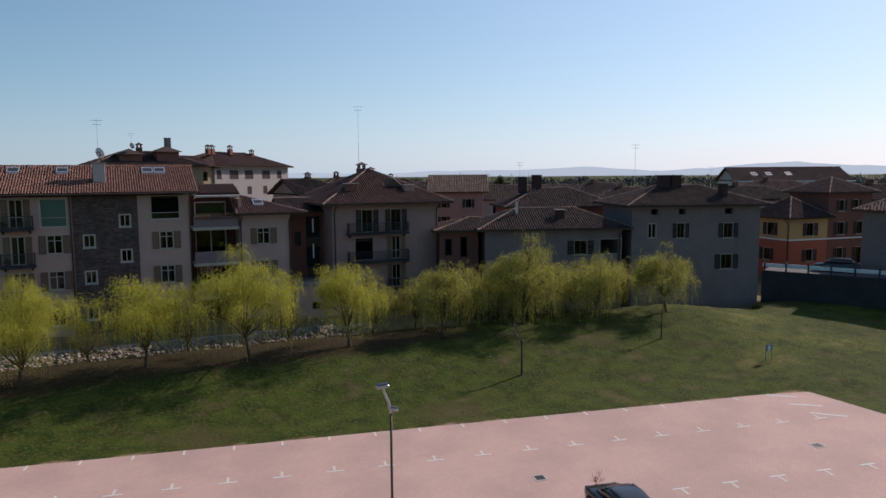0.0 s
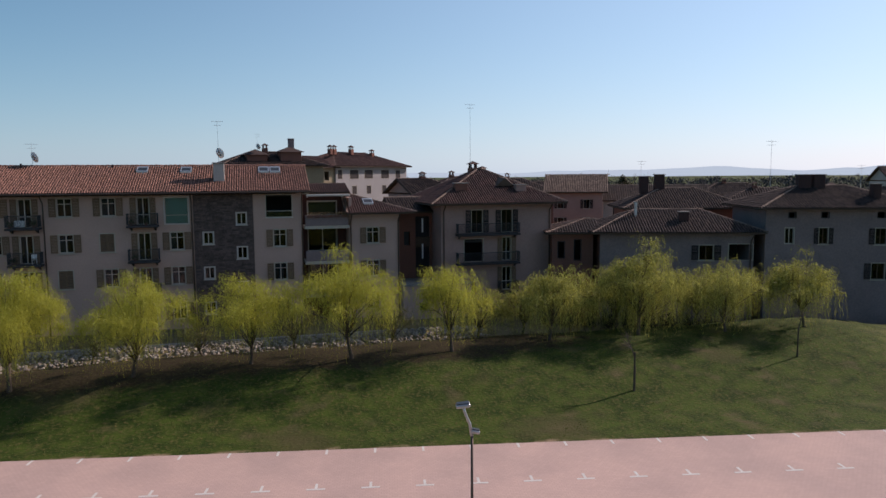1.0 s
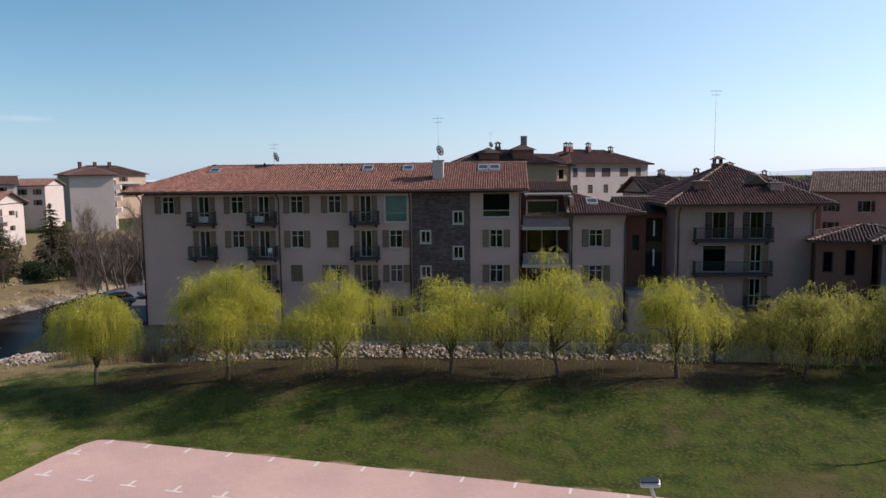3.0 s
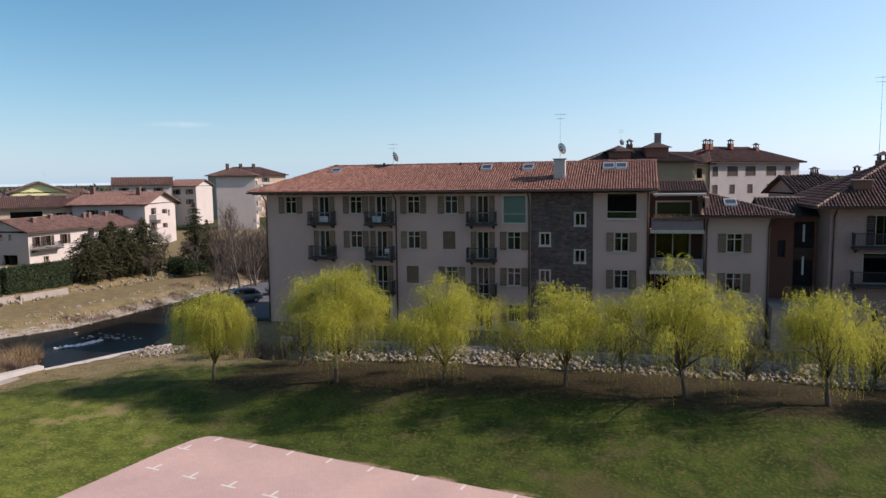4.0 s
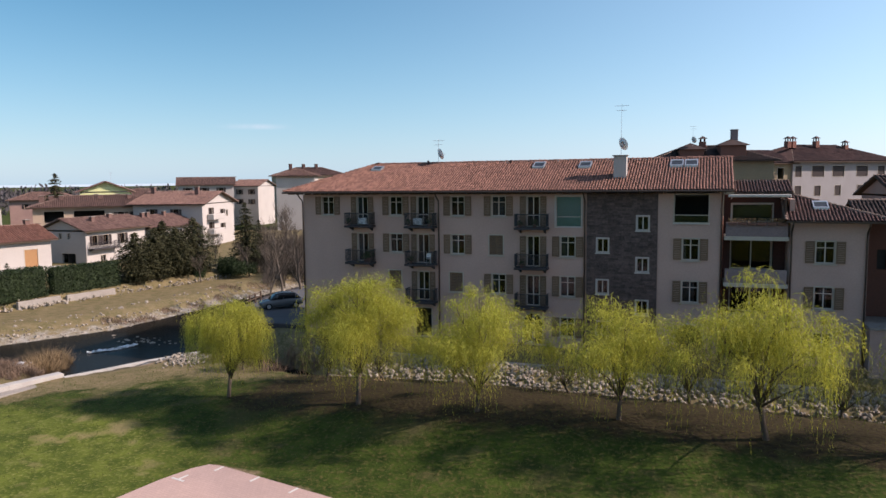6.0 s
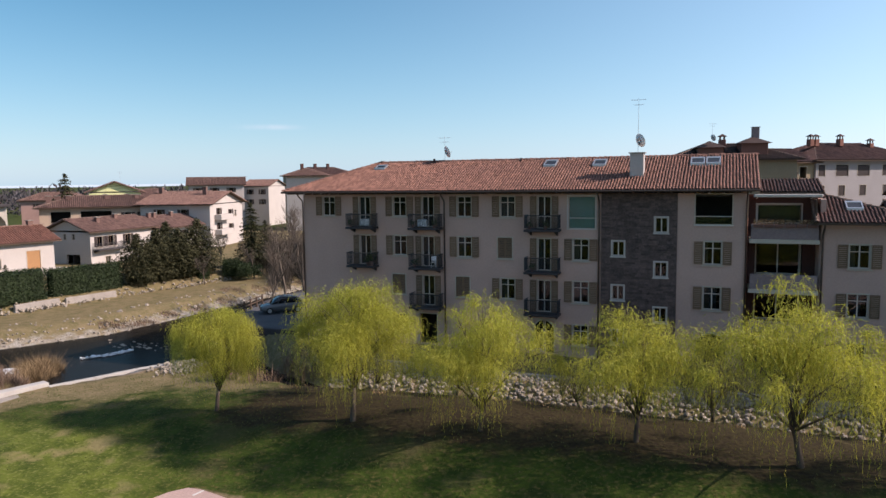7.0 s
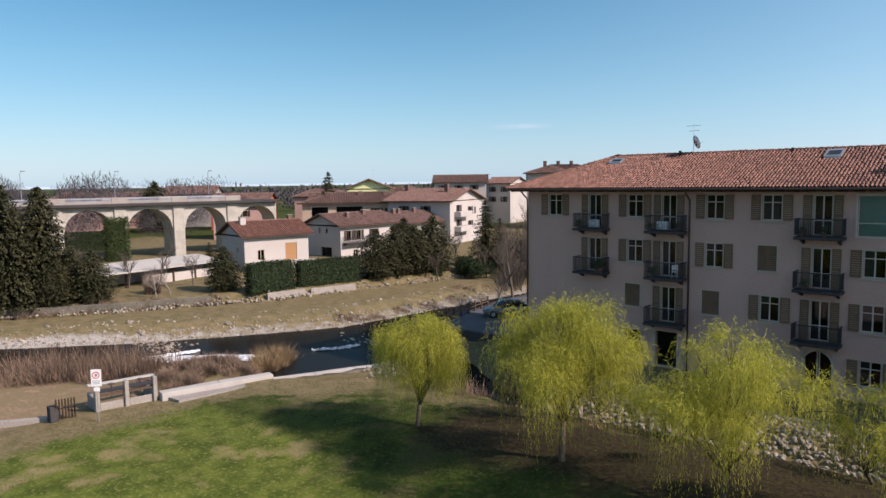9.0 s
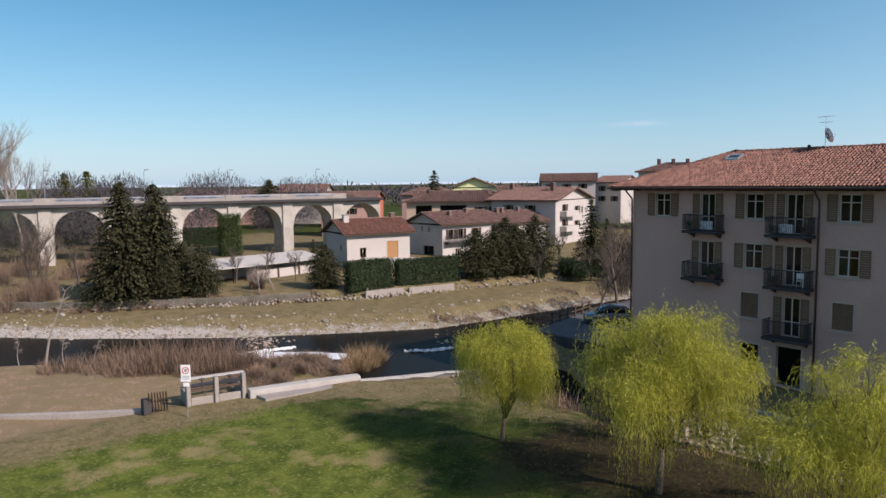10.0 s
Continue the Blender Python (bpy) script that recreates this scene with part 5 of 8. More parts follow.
part("terrace_slab", Geo().add([(x, y, z) for z in (2.8, 2.95) for x, y in ((43.4, -1.5), (50.3, -1.5), (50.3, -0.52), (47.42, -0.52), (47.42, 2.95), (43.4, 2.95))], [(5, 4, 3, 2, 1, 0), (6, 7, 8, 9, 10, 11)] + [(k, (k + 1) % 6, (k + 1) % 6 + 6, k + 6) for k in range(6)]), CONCRETE_OLD, low)
part("inner_wall", Geo().box(43.8, 0.6, -2, 47.3, 0.7, 2.75), ROOM, low)

# --- the tall house beside the stream
h2 = house("square pinkish-beige house with a brown pyramid roof and iron balconies", (47.45, -0.5, 0), 11.5, 11.0, -2.2, 10.5, 13.9, PLASTER_PINK,
           [("front", "darkdoor", 3.65, 7.7, 1.1, 2.2), ("front", "darkdoor", 6.75, 7.7, 1.1, 2.2), ("front", "loggia", 3.3, 4.85, 1.9, 2.2), ("front", "door", 6.75, 4.85, 0.9, 2.3),
            ("front", "door", 6.75, 1.9, 0.9, 2.3), ("front", "loggia", 3.0, 1.6, 1.0, 1.2), ("left", "dark", 5.0, 7.5, 0.9, 1.5), ("right", "dark", 4.0, 7.5, 0.9, 1.5)],
           over=1.25, tiles=TILE_BROWN, pw=0.24, pl=0.42, seed=21)
for z in (7.6, 4.75):
    balcony(h2, 4.65, z, 6.4, 1.0)
balcony(h2, 6.75, 1.8, 2.0, 1.0)
downpipe(h2, 0.25, 0, -1, 10.2); downpipe(h2, 11.3, 0, -1, 10.2)
chimney_pot(h2, 5.2, 6.2, 13.2, 1.5, 0.9); chimney_pot(h2, 6.4, 6.6, 13.2, 1.0, 0.7)
chimney(h2, 2.4, 1.4, 11.2, 12.5, 1.3, 0.7, PLASTER_RED); chimney(h2, 8.6, 1.2, 11.0, 12.3, 1.1, 0.7, PLASTER_PINK)
dorm = Geo().add([(6.2, 1.6, 12.2), (8.2, 1.6, 12.2), (7.2, 1.6, 13.0), (6.2, 4.2, 13.1), (8.2, 4.2, 13.1), (7.2, 4.6, 13.2)], [(0, 1, 2), (0, 2, 5, 3), (2, 1, 4, 5)])
part("dormer", dorm, WOOD_DARK, h2, "small dark dormer")

house("old house with a pale tiled roof and brown shutters", (76.0, 39.0, -27), 8.4, 9, -0.3, 10.4, 13.2, PLASTER_PINK,
      [("front", "dark", 1.9, 7.9, 0.9, 1.4), ("front", "dark", 6.0, 7.9, 0.9, 1.4, 0.5), ("front", "dark", 1.9, 5.0, 0.9, 1.4), ("front", "dark", 6.0, 5.0, 0.9, 1.4), ("left", "dark", 4, 7.9, 0.9, 1.4)],
      (0, 0), 0.9, TILE_MORTAR, 0.28, 0.45, 22)
house("long low white-walled house with a weathered tiled roof", (86.0, 39.5, -31), 16, 10, -0.3, 8.9, 11.4, PLASTER_WHITE,
      [("front", "loggia", 2.0, 6.6, 0.9, 1.3), ("front", "loggia", 6.6, 6.6, 0.9, 1.1), ("front", "loggia", 12, 6.6, 0.9, 1.3)], (0, 0), 0.6, TILE_OLD, 0.28, 0.45, 23)
h4 = house("long low grey house with an old dark tiled roof", (62.13, -5.0, -19.3), 14.4, 8.0, -2.0, 7.7, 9.7, PLASTER_GREY,
      [("front", "dark", 10.0, 5.1, 1.3, 1.4), ("front", "loggia", 13.2, 5.1, 2.2, 1.5), ("front", "loggia", 4.6, 4.2, 1.0, 1.3)],
      (1, 1), 0.9, TILE_OLD, 0.26, 0.45, 24, walls={"left": PLASTER_RED})
chimney(h4, 3.8, 2.6, 8.8, 10.5, 0.25, 0.25, STEEL); chimney(h4, 8.2, 1.6, 8.3, 9.6, 0.9, 0.6, TILE_BROWN)
downpipe(h4, 14.1, 0, -1, 7.3)
house("narrow rust-orange house with dark openings under a lean tiled roof", (58.3, -2.3, -19.3), 4.0, 7.0, -2.0, 7.55, 8.7, PLASTER_RED,
      [("front", "vent", 2.5, 4.9, 0.6, 2.0), ("front", "vent", 0.9, 5.1, 0.6, 1.6), ("front", "vent", 0.9, 2.1, 1.3, 1.4)], (1, 0), 0.7, TILE_OLD, 0.26, 0.45, 61)
h5 = house("tall grey-plastered house with a broad mossy roof", (76.7, -10.1, -19.3), 14.0, 9.5, -2.0, 9.95, 12.0, PLASTER_GREY,
      [("front", "plain", 2.2, 6.65, 0.8, 1.5), ("front", "dark", 5.3, 6.65, 0.8, 1.5), ("front", "dark", 10.5, 6.6, 1.0, 1.5), ("front", "dark", 10.4, 3.3, 1.2, 1.5), ("front", "vent", 2.4, 9.1, 0.6, 0.5), ("front", "vent", 5.4, 9.1, 0.6, 0.5), ("front", "vent", 10.5, 9.1, 0.7, 0.5)],
      (1, 1), 0.9, TILE_OLD, 0.26, 0.45, 25)
for x, y, z, w in ((5.1, 4.4, 11.4, 1.15), (6.5, 4.4, 11.4, 1.05), (10.6, 1.6, 10.5, 0.7)):
    chimney(h5, x, y, z, z + 1.7, w, 0.9, TILE_BROWN)
mid = house("rear house with a patched brown roof and brick chimneys", (70.5, 4.5, -19), 13, 9, -0.3, 9.4, 11.6, PLASTER_RED, [], (1, 1), 0.7, TILE_OLD, 0.28, 0.45, 26)
chimney(mid, 2.6, 4.5, 11, 13.0, 1.0, 0.8, TILE_BROWN); chimney(mid, 4.4, 4.5, 11, 13.2, 1.1, 0.8, TILE_BROWN)

# --- yellow and orange house, its neighbours, and the raised road with a rail
YO, YO_Y = (106.8, 1.1, -96), Vector((0.994, -0.105, 0))
yo = house("two-tone house, ochre above and orange below, brown roof", YO, 6.5, 6.3, -0.5, 7.45, 10.0, PLASTER_YELLOW,
      [("front", "dark", 3.3, 5.2, 1.15, 1.6, 0.4), ("front", "dark", 2.8, 1.9, 1.1, 1.5), ("right", "dark", 3.4 - T, 5.2, 1.15, 1.6, 0.3), ("right", "dark", 3.4 - T, 1.9, 1.1, 1.5)],
      (1, 1), 0.7, TILE_BROWN, 0.3, 0.5, 27)
part("lower_wall", wall_geo(Geo(), 6.5, -0.5, 4.6, 0.01, [(2.25, 1.9, 3.35, 3.4)], pose(0, -0.012, 0)), PLASTER_ORANGE, yo, "orange lower wall")
part("lower_wall", wall_geo(Geo(), 6.3, -0.5, 4.6, 0.01, [(2.85, 1.9, 3.95, 3.4)], pose(6.512, 0, 0, 0, 0, 90)), PLASTER_ORANGE, yo, "orange lower wall")
part("string_course", Geo().box(-0.03, -0.06, 4.6, 6.56, -0.014, 4.78), WHITE_PAINT, yo)
part("string_course", Geo().box(6.514, -0.013, 4.6, 6.56, 6.3, 4.78), WHITE_PAINT, yo)
downpipe(yo, 6.35, 0.0, 0.0, 7.2)
tall = house("taller rust-red house joined to the two-tone house", (YO[0] + 6.32 * YO_Y.x, YO[1] + 6.32 * YO_Y.y, -96), 6.5, 7.5, -0.5, 10.6, 12.6, PLASTER_RED,
      [("right", "dark", 1.9, 8.3, 0.8, 1.4), ("right", "dark", 4.4, 8.3, 0.8, 1.4), ("right", "dark", 1.9, 5.2, 1.1, 1.6, 0.5), ("right", "dark", 5.2, 5.2, 1.0, 1.6), ("right", "dark", 1.9, 1.9, 1.0, 1.5), ("right", "dark", 5.2, 1.2, 1.0, 2.2)], (1, 1), 0.7, TILE_BROWN, 0.3, 0.5, 28)
part("string_course", Geo().box(6.502, 0.0, 4.6, 6.55, 7.5, 4.78), WHITE_PAINT, tall)
house("pale grey house at the end of the raised road", (99.5, -19.5, -62), 12, 9, -0.5, 9.3, 11.4, PLASTER_GREY, [("front", "plain", 3, 5.6, 1.0, 1.5), ("left", "plain", 4, 5.6, 1.0, 1.5)], (1, 1), 0.9, TILE_BROWN, 0.3, 0.5, 29)
barn = house("long dark-roofed hall with a white gable and roof windows", (168.4, 60.2, -29), 27, 15, -0.3, 11.2, 14.6, PLASTER_WHITE, [("front", "dark", 3.0 + 4 * k, 7.4, 1.6, 1.4) for k in range(6)], (0, 0), 0.8, TILE_BROWN, 0.45, 0.7, 62)
for x in (5.0, 8.6, 13.4):
    skylight(barn, x, 2.2, 3.6, lambda y: 11.3 + (y + 0.8) * (3.3 / 8.3) + 0.1, 1.2)
part("gutter", Geo().tube([(-0.8, -0.95, 11.15), (27.8, -0.95, 11.15)], 0.16, 6), WHITE_PAINT, barn, "pale metal gutter")
ra, rb = Vector((90.4, -14.8, 0)), Vector((98.5, -30.0, 0))
road_dir = (rb - ra).normalized()
mr = Matrix.Translation(ra) @ Matrix.Rotation(math.atan2(road_dir.y, road_dir.x), 4, "Z")
tagged(part("retaining_wall", Geo().rbox(0, 0, -1.5, (rb - ra).length, 0.5, 3.0, 0.03), DARK_WALL, None, m=mr), "dark retaining wall of the raised road", "retaining wall", kind="structure")
tagged(part("road", Geo().box(0, 0.52, 1.0, (rb - ra).length, 6.5, 2.95), ASPHALT, None, m=mr), "raised asphalt road", "road", kind="structure")
rail = thing("guard_rail", "white guard rail on dark posts along the raised road", "railing", m=mr)
for k in range(9):
    part("post", Geo().rbox(0.15 + k * 2.1, 0.1, 3.0, 0.3 + k * 2.1, 0.25, 4.0, 0.015), IRON, rail)
part("rail", Geo().rbox(0, 0.26, 3.35, (rb - ra).length, 0.36, 3.75, 0.03), WHITE_PAINT, rail)

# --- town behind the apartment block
wb = house("white four-storey block with brown shutters and a broad brown roof", (47.1, 84.2, 42), 25.5, 14, -0.3, 15.3, 18.6, PLASTER_WHITE_SHADED,
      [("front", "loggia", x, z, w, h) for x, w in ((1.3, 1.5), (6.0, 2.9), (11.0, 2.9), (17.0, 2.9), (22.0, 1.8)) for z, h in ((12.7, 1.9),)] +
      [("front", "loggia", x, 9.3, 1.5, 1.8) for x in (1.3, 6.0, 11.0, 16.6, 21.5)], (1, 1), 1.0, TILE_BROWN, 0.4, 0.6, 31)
for x, w, z in ((1.3, 1.5, 12.7), (6.0, 2.9, 12.7), (11.0, 2.9, 12.7), (17.0, 2.9, 12.7), (22.0, 1.8, 12.7), (1.3, 1.5, 9.3), (6.0, 1.5, 9.3), (11.0, 1.5, 9.3), (16.6, 1.5, 9.3), (21.5, 1.5, 9.3)):
    part("closed_shutter", Geo().box(x - w / 2 + 0.02, 0.06, z + 0.02, x + w / 2 - 0.02, 0.12, z + 1.78), SHUTTER_DARK, wb)
for x, z in ((4.0, 18.0), (5.2, 18.0), (11.0, 18.1), (18.5, 17.4)):
    chimney_pot(wb, x, 5.0, z, 2.0, 0.9)
yb = house("ochre block with dark balconies", (38.5, 77.0, 42), 11.4, 12, -0.3, 15.0, 17.5, PLASTER_OCHRE,
      [("front", "loggia", 4.5, 12.4, 2.4, 1.9), ("front", "loggia", 8.8, 12.4, 1.5, 1.9), ("front", "loggia", 4.5, 9.2, 2.4, 1.9), ("front", "loggia", 8.8, 9.2, 1.5, 1.9)], (0, 0), 0.9, TILE_BROWN, 0.4, 0.6, 32)
balcony(yb, 4.5, 12.3, 4.0, 1.2); balcony(yb, 4.5, 9.1, 4.0, 1.2)
ta = house("old brown-roofed house with little roof turrets", (25.5, 56.0, 12), 17, 11, -0.3, 15.1, 17.6, PLASTER_OCHRE, [], (1, 1), 0.8, TILE_OLD, 0.3, 0.5, 33)
for x, y, w in ((4.0, 1.0, 3.4), (9.8, 1.0, 3.6)):
    t = part("turret", Geo().rbox(x, y, 15.2, x + w, y + 2.6, 17.0 if x < 5 else 17.5, 0.02), PLASTER_RED, ta)
    zt = 17.0 if x < 5 else 17.5
    part("turret_roof", Geo().add([(x - 0.5, y - 0.5, zt), (x + w + 0.5, y - 0.5, zt), (x + w + 0.5, y + 3.1, zt), (x - 0.5, y + 3.1, zt), (x + w / 2, y + 1.3, zt + 1.0)], [(0, 1, 4), (1, 2, 4), (2, 3, 4), (3, 0, 4), (3, 2, 1, 0)]), TILE_OLD, t)
chimney_pot(ta, 8.0, 5.0, 17.2, 1.8, 0.9); chimney(ta, 12.0, 2.5, 17.8, 19.8, 0.9, 0.9, PLASTER_GREY)
for k, (x, y, a, W, D, e, r, wm, tm) in enumerate((
        (51.8, 31, 12, 9, 9, 10.6, 12.8, PLASTER_PINK, TILE_OLD), (54.0, 22, 10, 9, 8, 9.4, 11.4, PLASTER_PINK, TILE_OLD), (60.5, 26, -8, 10, 8, 9.8, 12.0, PLASTER_RED, TILE_OLD), 
        (58.0, 44, 0, 11, 9, 10.6, 13.0, PLASTER_PINK, TILE_BROWN), (69, 52, -15, 12, 9, 10.4, 12.6, PLASTER_WHITE, TILE_OLD), (105.0, 34, -28, 14, 10, 8.4, 10.8, PLASTER_PINK, TILE_OLD),
        (100, 12, -25, 14, 9, 8.6, 10.9, PLASTER_GREY, TILE_OLD), (118, 20, -25, 16, 10, 8.8, 11.0, PLASTER_WHITE, TILE_OLD), (128, 2, -20, 16, 10, 9.0, 11.4, PLASTER_RED, TILE_BROWN),
        (140, 34, -30, 18, 11, 9.0, 11.6, PLASTER_WHITE, TILE_BROWN), (165, 10, -30, 22, 11, 8.0, 10.6, PLASTER_GREY, TILE_BROWN),
        (120, 62, -20, 16, 10, 8.8, 11.2, PLASTER_PINK, TILE_OLD), (88, 70, -10, 14, 10, 9.4, 11.8, PLASTER_PINK, TILE_OLD), (150, -15, -40, 16, 10, 9.5, 12, PLASTER_PINK, TILE_BROWN),
        (118, -30, -60, 14, 10, 8.8, 11.0, PLASTER_PINK, TILE_BROWN), (84, 100, 10, 18, 10, 9.0, 11.4, PLASTER_RED, TILE_BROWN))):
    hh = house("old town house with a weathered brown tiled roof", (x, y, a), W, D, -0.4, e, r, wm, [("front", "dark", W * q, e - 2.6, 0.9, 1.4) for q in (0.25, 0.7)], (k % 2, 1), 0.7, tm, 0.42, 0.62, 40 + k)
    chimney_pot(hh, W * 0.4, D * 0.5, r - 0.5, 1.5, 0.8)

# ---------------------------------------------------------------- villas over the river
v1 = house("small white villa with a russet gabled roof", (-59.9, 13.0, 81), 10.6, 8.4, -1.2, 4.7, 6.9, PLASTER_WHITE,
      [("front", "loggia", 7.6, 0.9, 1.9, 2.6), ("front", "plain", 2.6, 1.2, 1.0, 1.5), ("left", "plain", 5.6, 2.2, 0.6, 0.9)], (0, 0), 0.8, TILE_BRICK, 0.36, 0.6, 51)
part("garage_door", Geo().rbox(6.67, 0.05, 0.91, 8.53, 0.12, 3.48, 0.01), DOOR_WOOD, v1, "honey-brown wooden door")
part("terrace", Geo().rbox(-0.5, -1.4, -0.6, 11.6, -0.02, 0.75, 0.03), CONCRETE, v1, "pale terrace")
chimney(v1, 1.2, 3.2, 6.2, 7.6, 0.9, 0.7, PLASTER_WHITE); chimney(v1, 9.6, 4.2, 6.6, 7.6, 0.7, 0.7, TILE_VILLA)
v2 = house("white villa with a brown roof, shaded gable and timber balcony", (-62.2, 33.4, 93), 14.0, 9.0, -1.2, 5.05, 7.2, PLASTER_WHITE,
      [("front", "dark", 2.0, 2.6, 1.1, 1.7), ("front", "dark", 4.4, 2.6, 1.1, 1.7), ("front", "dark", 8.2, 2.6, 1.1, 1.7), ("front", "plain", 3.6, -0.5, 1.1, 1.4), ("left", "plain", 3.4, 3.8, 0.6, 1.0), ("left", "plain", 5.2, 3.8, 0.6, 1.0), ("left", "loggia", 5.0, -0.6, 2.8, 2.0)], (0, 0), 0.9, TILE_VILLA, 0.36, 0.6, 52)
balcony(v2, 3.4, 2.2, 6.0, 1.3)
chimney(v2, 4.0, 2.4, 6.0, 7.3, 0.7, 0.6, TILE_VILLA); chimney(v2, 9.0, 3.4, 6.2, 7.6, 0.7, 0.6, TILE_VILLA)
v2b = house("lower white villa wing under a brown roof", (-62.4, 48.2, 93), 12.0, 9.0, -1.2, 4.6, 6.8, PLASTER_WHITE, [("front", "dark", 2.4, 2.4, 1.1, 1.6), ("front", "dark", 7.4, 2.4, 1.1, 1.6)], (0, 0), 0.8, TILE_VILLA, 0.36, 0.6, 53)
for x in (2.0, 3.4, 8.0):
    chimney(v2b, x, 3.6, 6.0, 7.4, 0.7, 0.6, TILE_VILLA)
v3 = house("tall white gabled villa with balconies", (-76.0, 58.0, 16), 14.5, 16.8, -0.5, 8.5, 11.0, PLASTER_WHITE,
      [("right", "dark", 4.0, 5.6, 1.2, 2.1), ("right", "dark", 10.0, 5.6, 1.2, 1.6), ("right", "dark", 4.0, 2.6, 1.2, 2.1), ("right", "dark", 10.0, 2.6, 1.2, 1.6), ("right", "plain", 12.5, 5.6, 1.0, 1.4), ("front", "dark", 4, 6.4, 1.1, 1.2), ("front", "dark", 9, 6.4, 1.1, 1.2)],
      (0, 0), 1.0, TILE_VILLA, 0.36, 0.6, 54)
for z in (5.5, 2.5):
    bal = part("balcony", Geo().rbox(14.6, 2.0, z - 0.2, 16.0, 8.0, z + 0.9, 0.03), PLASTER_WHITE, v3, "white solid balcony")
chimney(v3, 11.0, 6.0, 10, 12, 0.8, 0.8, TILE_VILLA); chimney(v3, 1.0, 7.0, 10, 12, 0.8, 0.8, TILE_VILLA)
v4 = house("long cream villa with dark loggias under a russet roof", (-88.5, 45.4, 48.4), 23.6, 12, -0.6, 8.3, 10.5, PLASTER_CREAM,
      [("front", "loggia", 3.6, 5.4, 3.4, 2.2), ("front", "loggia", 9.8, 5.4, 5.5, 2.2), ("front", "dark", 15.5, 5.6, 1.2, 1.6), ("front", "dark", 18.5, 5.6, 1.2, 1.6), ("front", "dark", 21.5, 5.6, 1.2, 1.6), ("front", "loggia", 5, 2.2, 4, 2.0)], (1, 1), 1.0, TILE_VILLA, 0.36, 0.6, 55)
for x in (1.5, 3.2, 5.0, 12.0, 17.5):
    chimney(v4, x, 4.0, 9.0, 10.6, 0.9, 0.7, TILE_VILLA)
house("villa with a lime-yellow gable and brown roof", (-119.6, 84.8, -42.2), 14.0, 11.5, -0.5, 10.7, 13.4, PLASTER_LIME, [("right", "plain", 3.2, 9.0, 1.0, 1.4), ("right", "plain", 8.0, 9.0, 1.0, 1.4)], (0, 0), 1.0, TILE_VILLA, 0.4, 0.65, 56)
house("pale pink apartment house with a russet roof", (-106.5, 106.3, 39.0), 15.0, 10, -0.5, 12.1, 14.4, PLASTER_WHITE, [("front", "dark", x, 10.2, 1.2, 1.2) for x in (2.5, 7, 11.5)], (0, 0), 0.7, TILE_VILLA, 0.4, 0.65, 57)
house("white apartment house beside it with dark windows", (-103.6, 126.5, 8), 8.6, 11, -0.5, 11.6, 13.6, PLASTER_WHITE, [("front", "dark", x, z, 1.1, 1.5) for x in (2.5, 6.5) for z in (9.2, 6.2)], (0, 0), 0.7, TILE_VILLA, 0.4, 0.65, 58)
bl = house("tall white apartment block with stacked balconies", (-75.6, 108.5, 27), 10.2, 15, -0.5, 14.3, 16.4, PLASTER_WHITE, [("right", "dark", y, z, 1.4, 1.9) for y in (3, 8) for z in (11.2, 8.2, 5.2)], (1, 1), 0.9, TILE_VILLA, 0.4, 0.65, 59)
for z in (10.9, 7.9, 4.9):
    part("balcony", Geo().rbox(10.22, 1.0, z - 0.2, 11.7, 11.0, z + 0.9, 0.03), PLASTER_WHITE, bl, "white balcony front")
bb = house("ochre apartment block with balconies and roof chimneys", (-106.0, 160.0, 55), 24, 14, -0.5, 14.9, 18.0, PLASTER_CREAM, [("front", "dark", x, z, 1.4, 1.8) for x in (4, 10, 16) for z in (12.3, 9.2)], (1, 1), 0.9, TILE_VILLA, 0.4, 0.65, 60)
for z in (11.8, 8.7):
    part("balcony", Geo().rbox(2.0, -1.3, z - 0.2, 22.0, -0.01, z + 0.7, 0.03), PLASTER_WHITE, bb, "white balcony front")
for x in (4, 9, 14):
    chimney(bb, x, 5.5, 16.8, 19.2, 1.0, 0.8, TILE_BROWN)
for k, (x, y, a, W, D, e, r, wm) in enumerate((
        (-150, 60, 40, 16, 10, 7.5, 10.0, PLASTER_ORANGE), (-135, 112, 40, 14, 10, 8.5, 11.2, PLASTER_PINK), (-96, 84, 45, 12, 10, 8.6, 10.8, PLASTER_PINK), (-165, 100, 40, 18, 10, 8, 10.5, PLASTER_PINK),
        (-176, 59.5, 43, 15, 10, 9.6, 12.2, PLASTER_WHITE), (-160, 20, 70, 16, 10, 8.4, 11.0, PLASTER_PINK), (-185, 45, 50, 20, 10, 8.2, 10.6, PLASTER_PINK), (-118, 42, 55, 12, 9, 7.4, 9.6, PLASTER_PINK),
        )):
    house("villa with a russet tiled roof among gardens", (x, y, a), W, D, -0.5, e, r, wm, [("front", "dark", W * q, e - 2.4, 1.1, 1.4) for q in (0.25, 0.6)], (k % 2, k % 2), 0.8, TILE_VILLA, 0.45, 0.7, 70 + k)

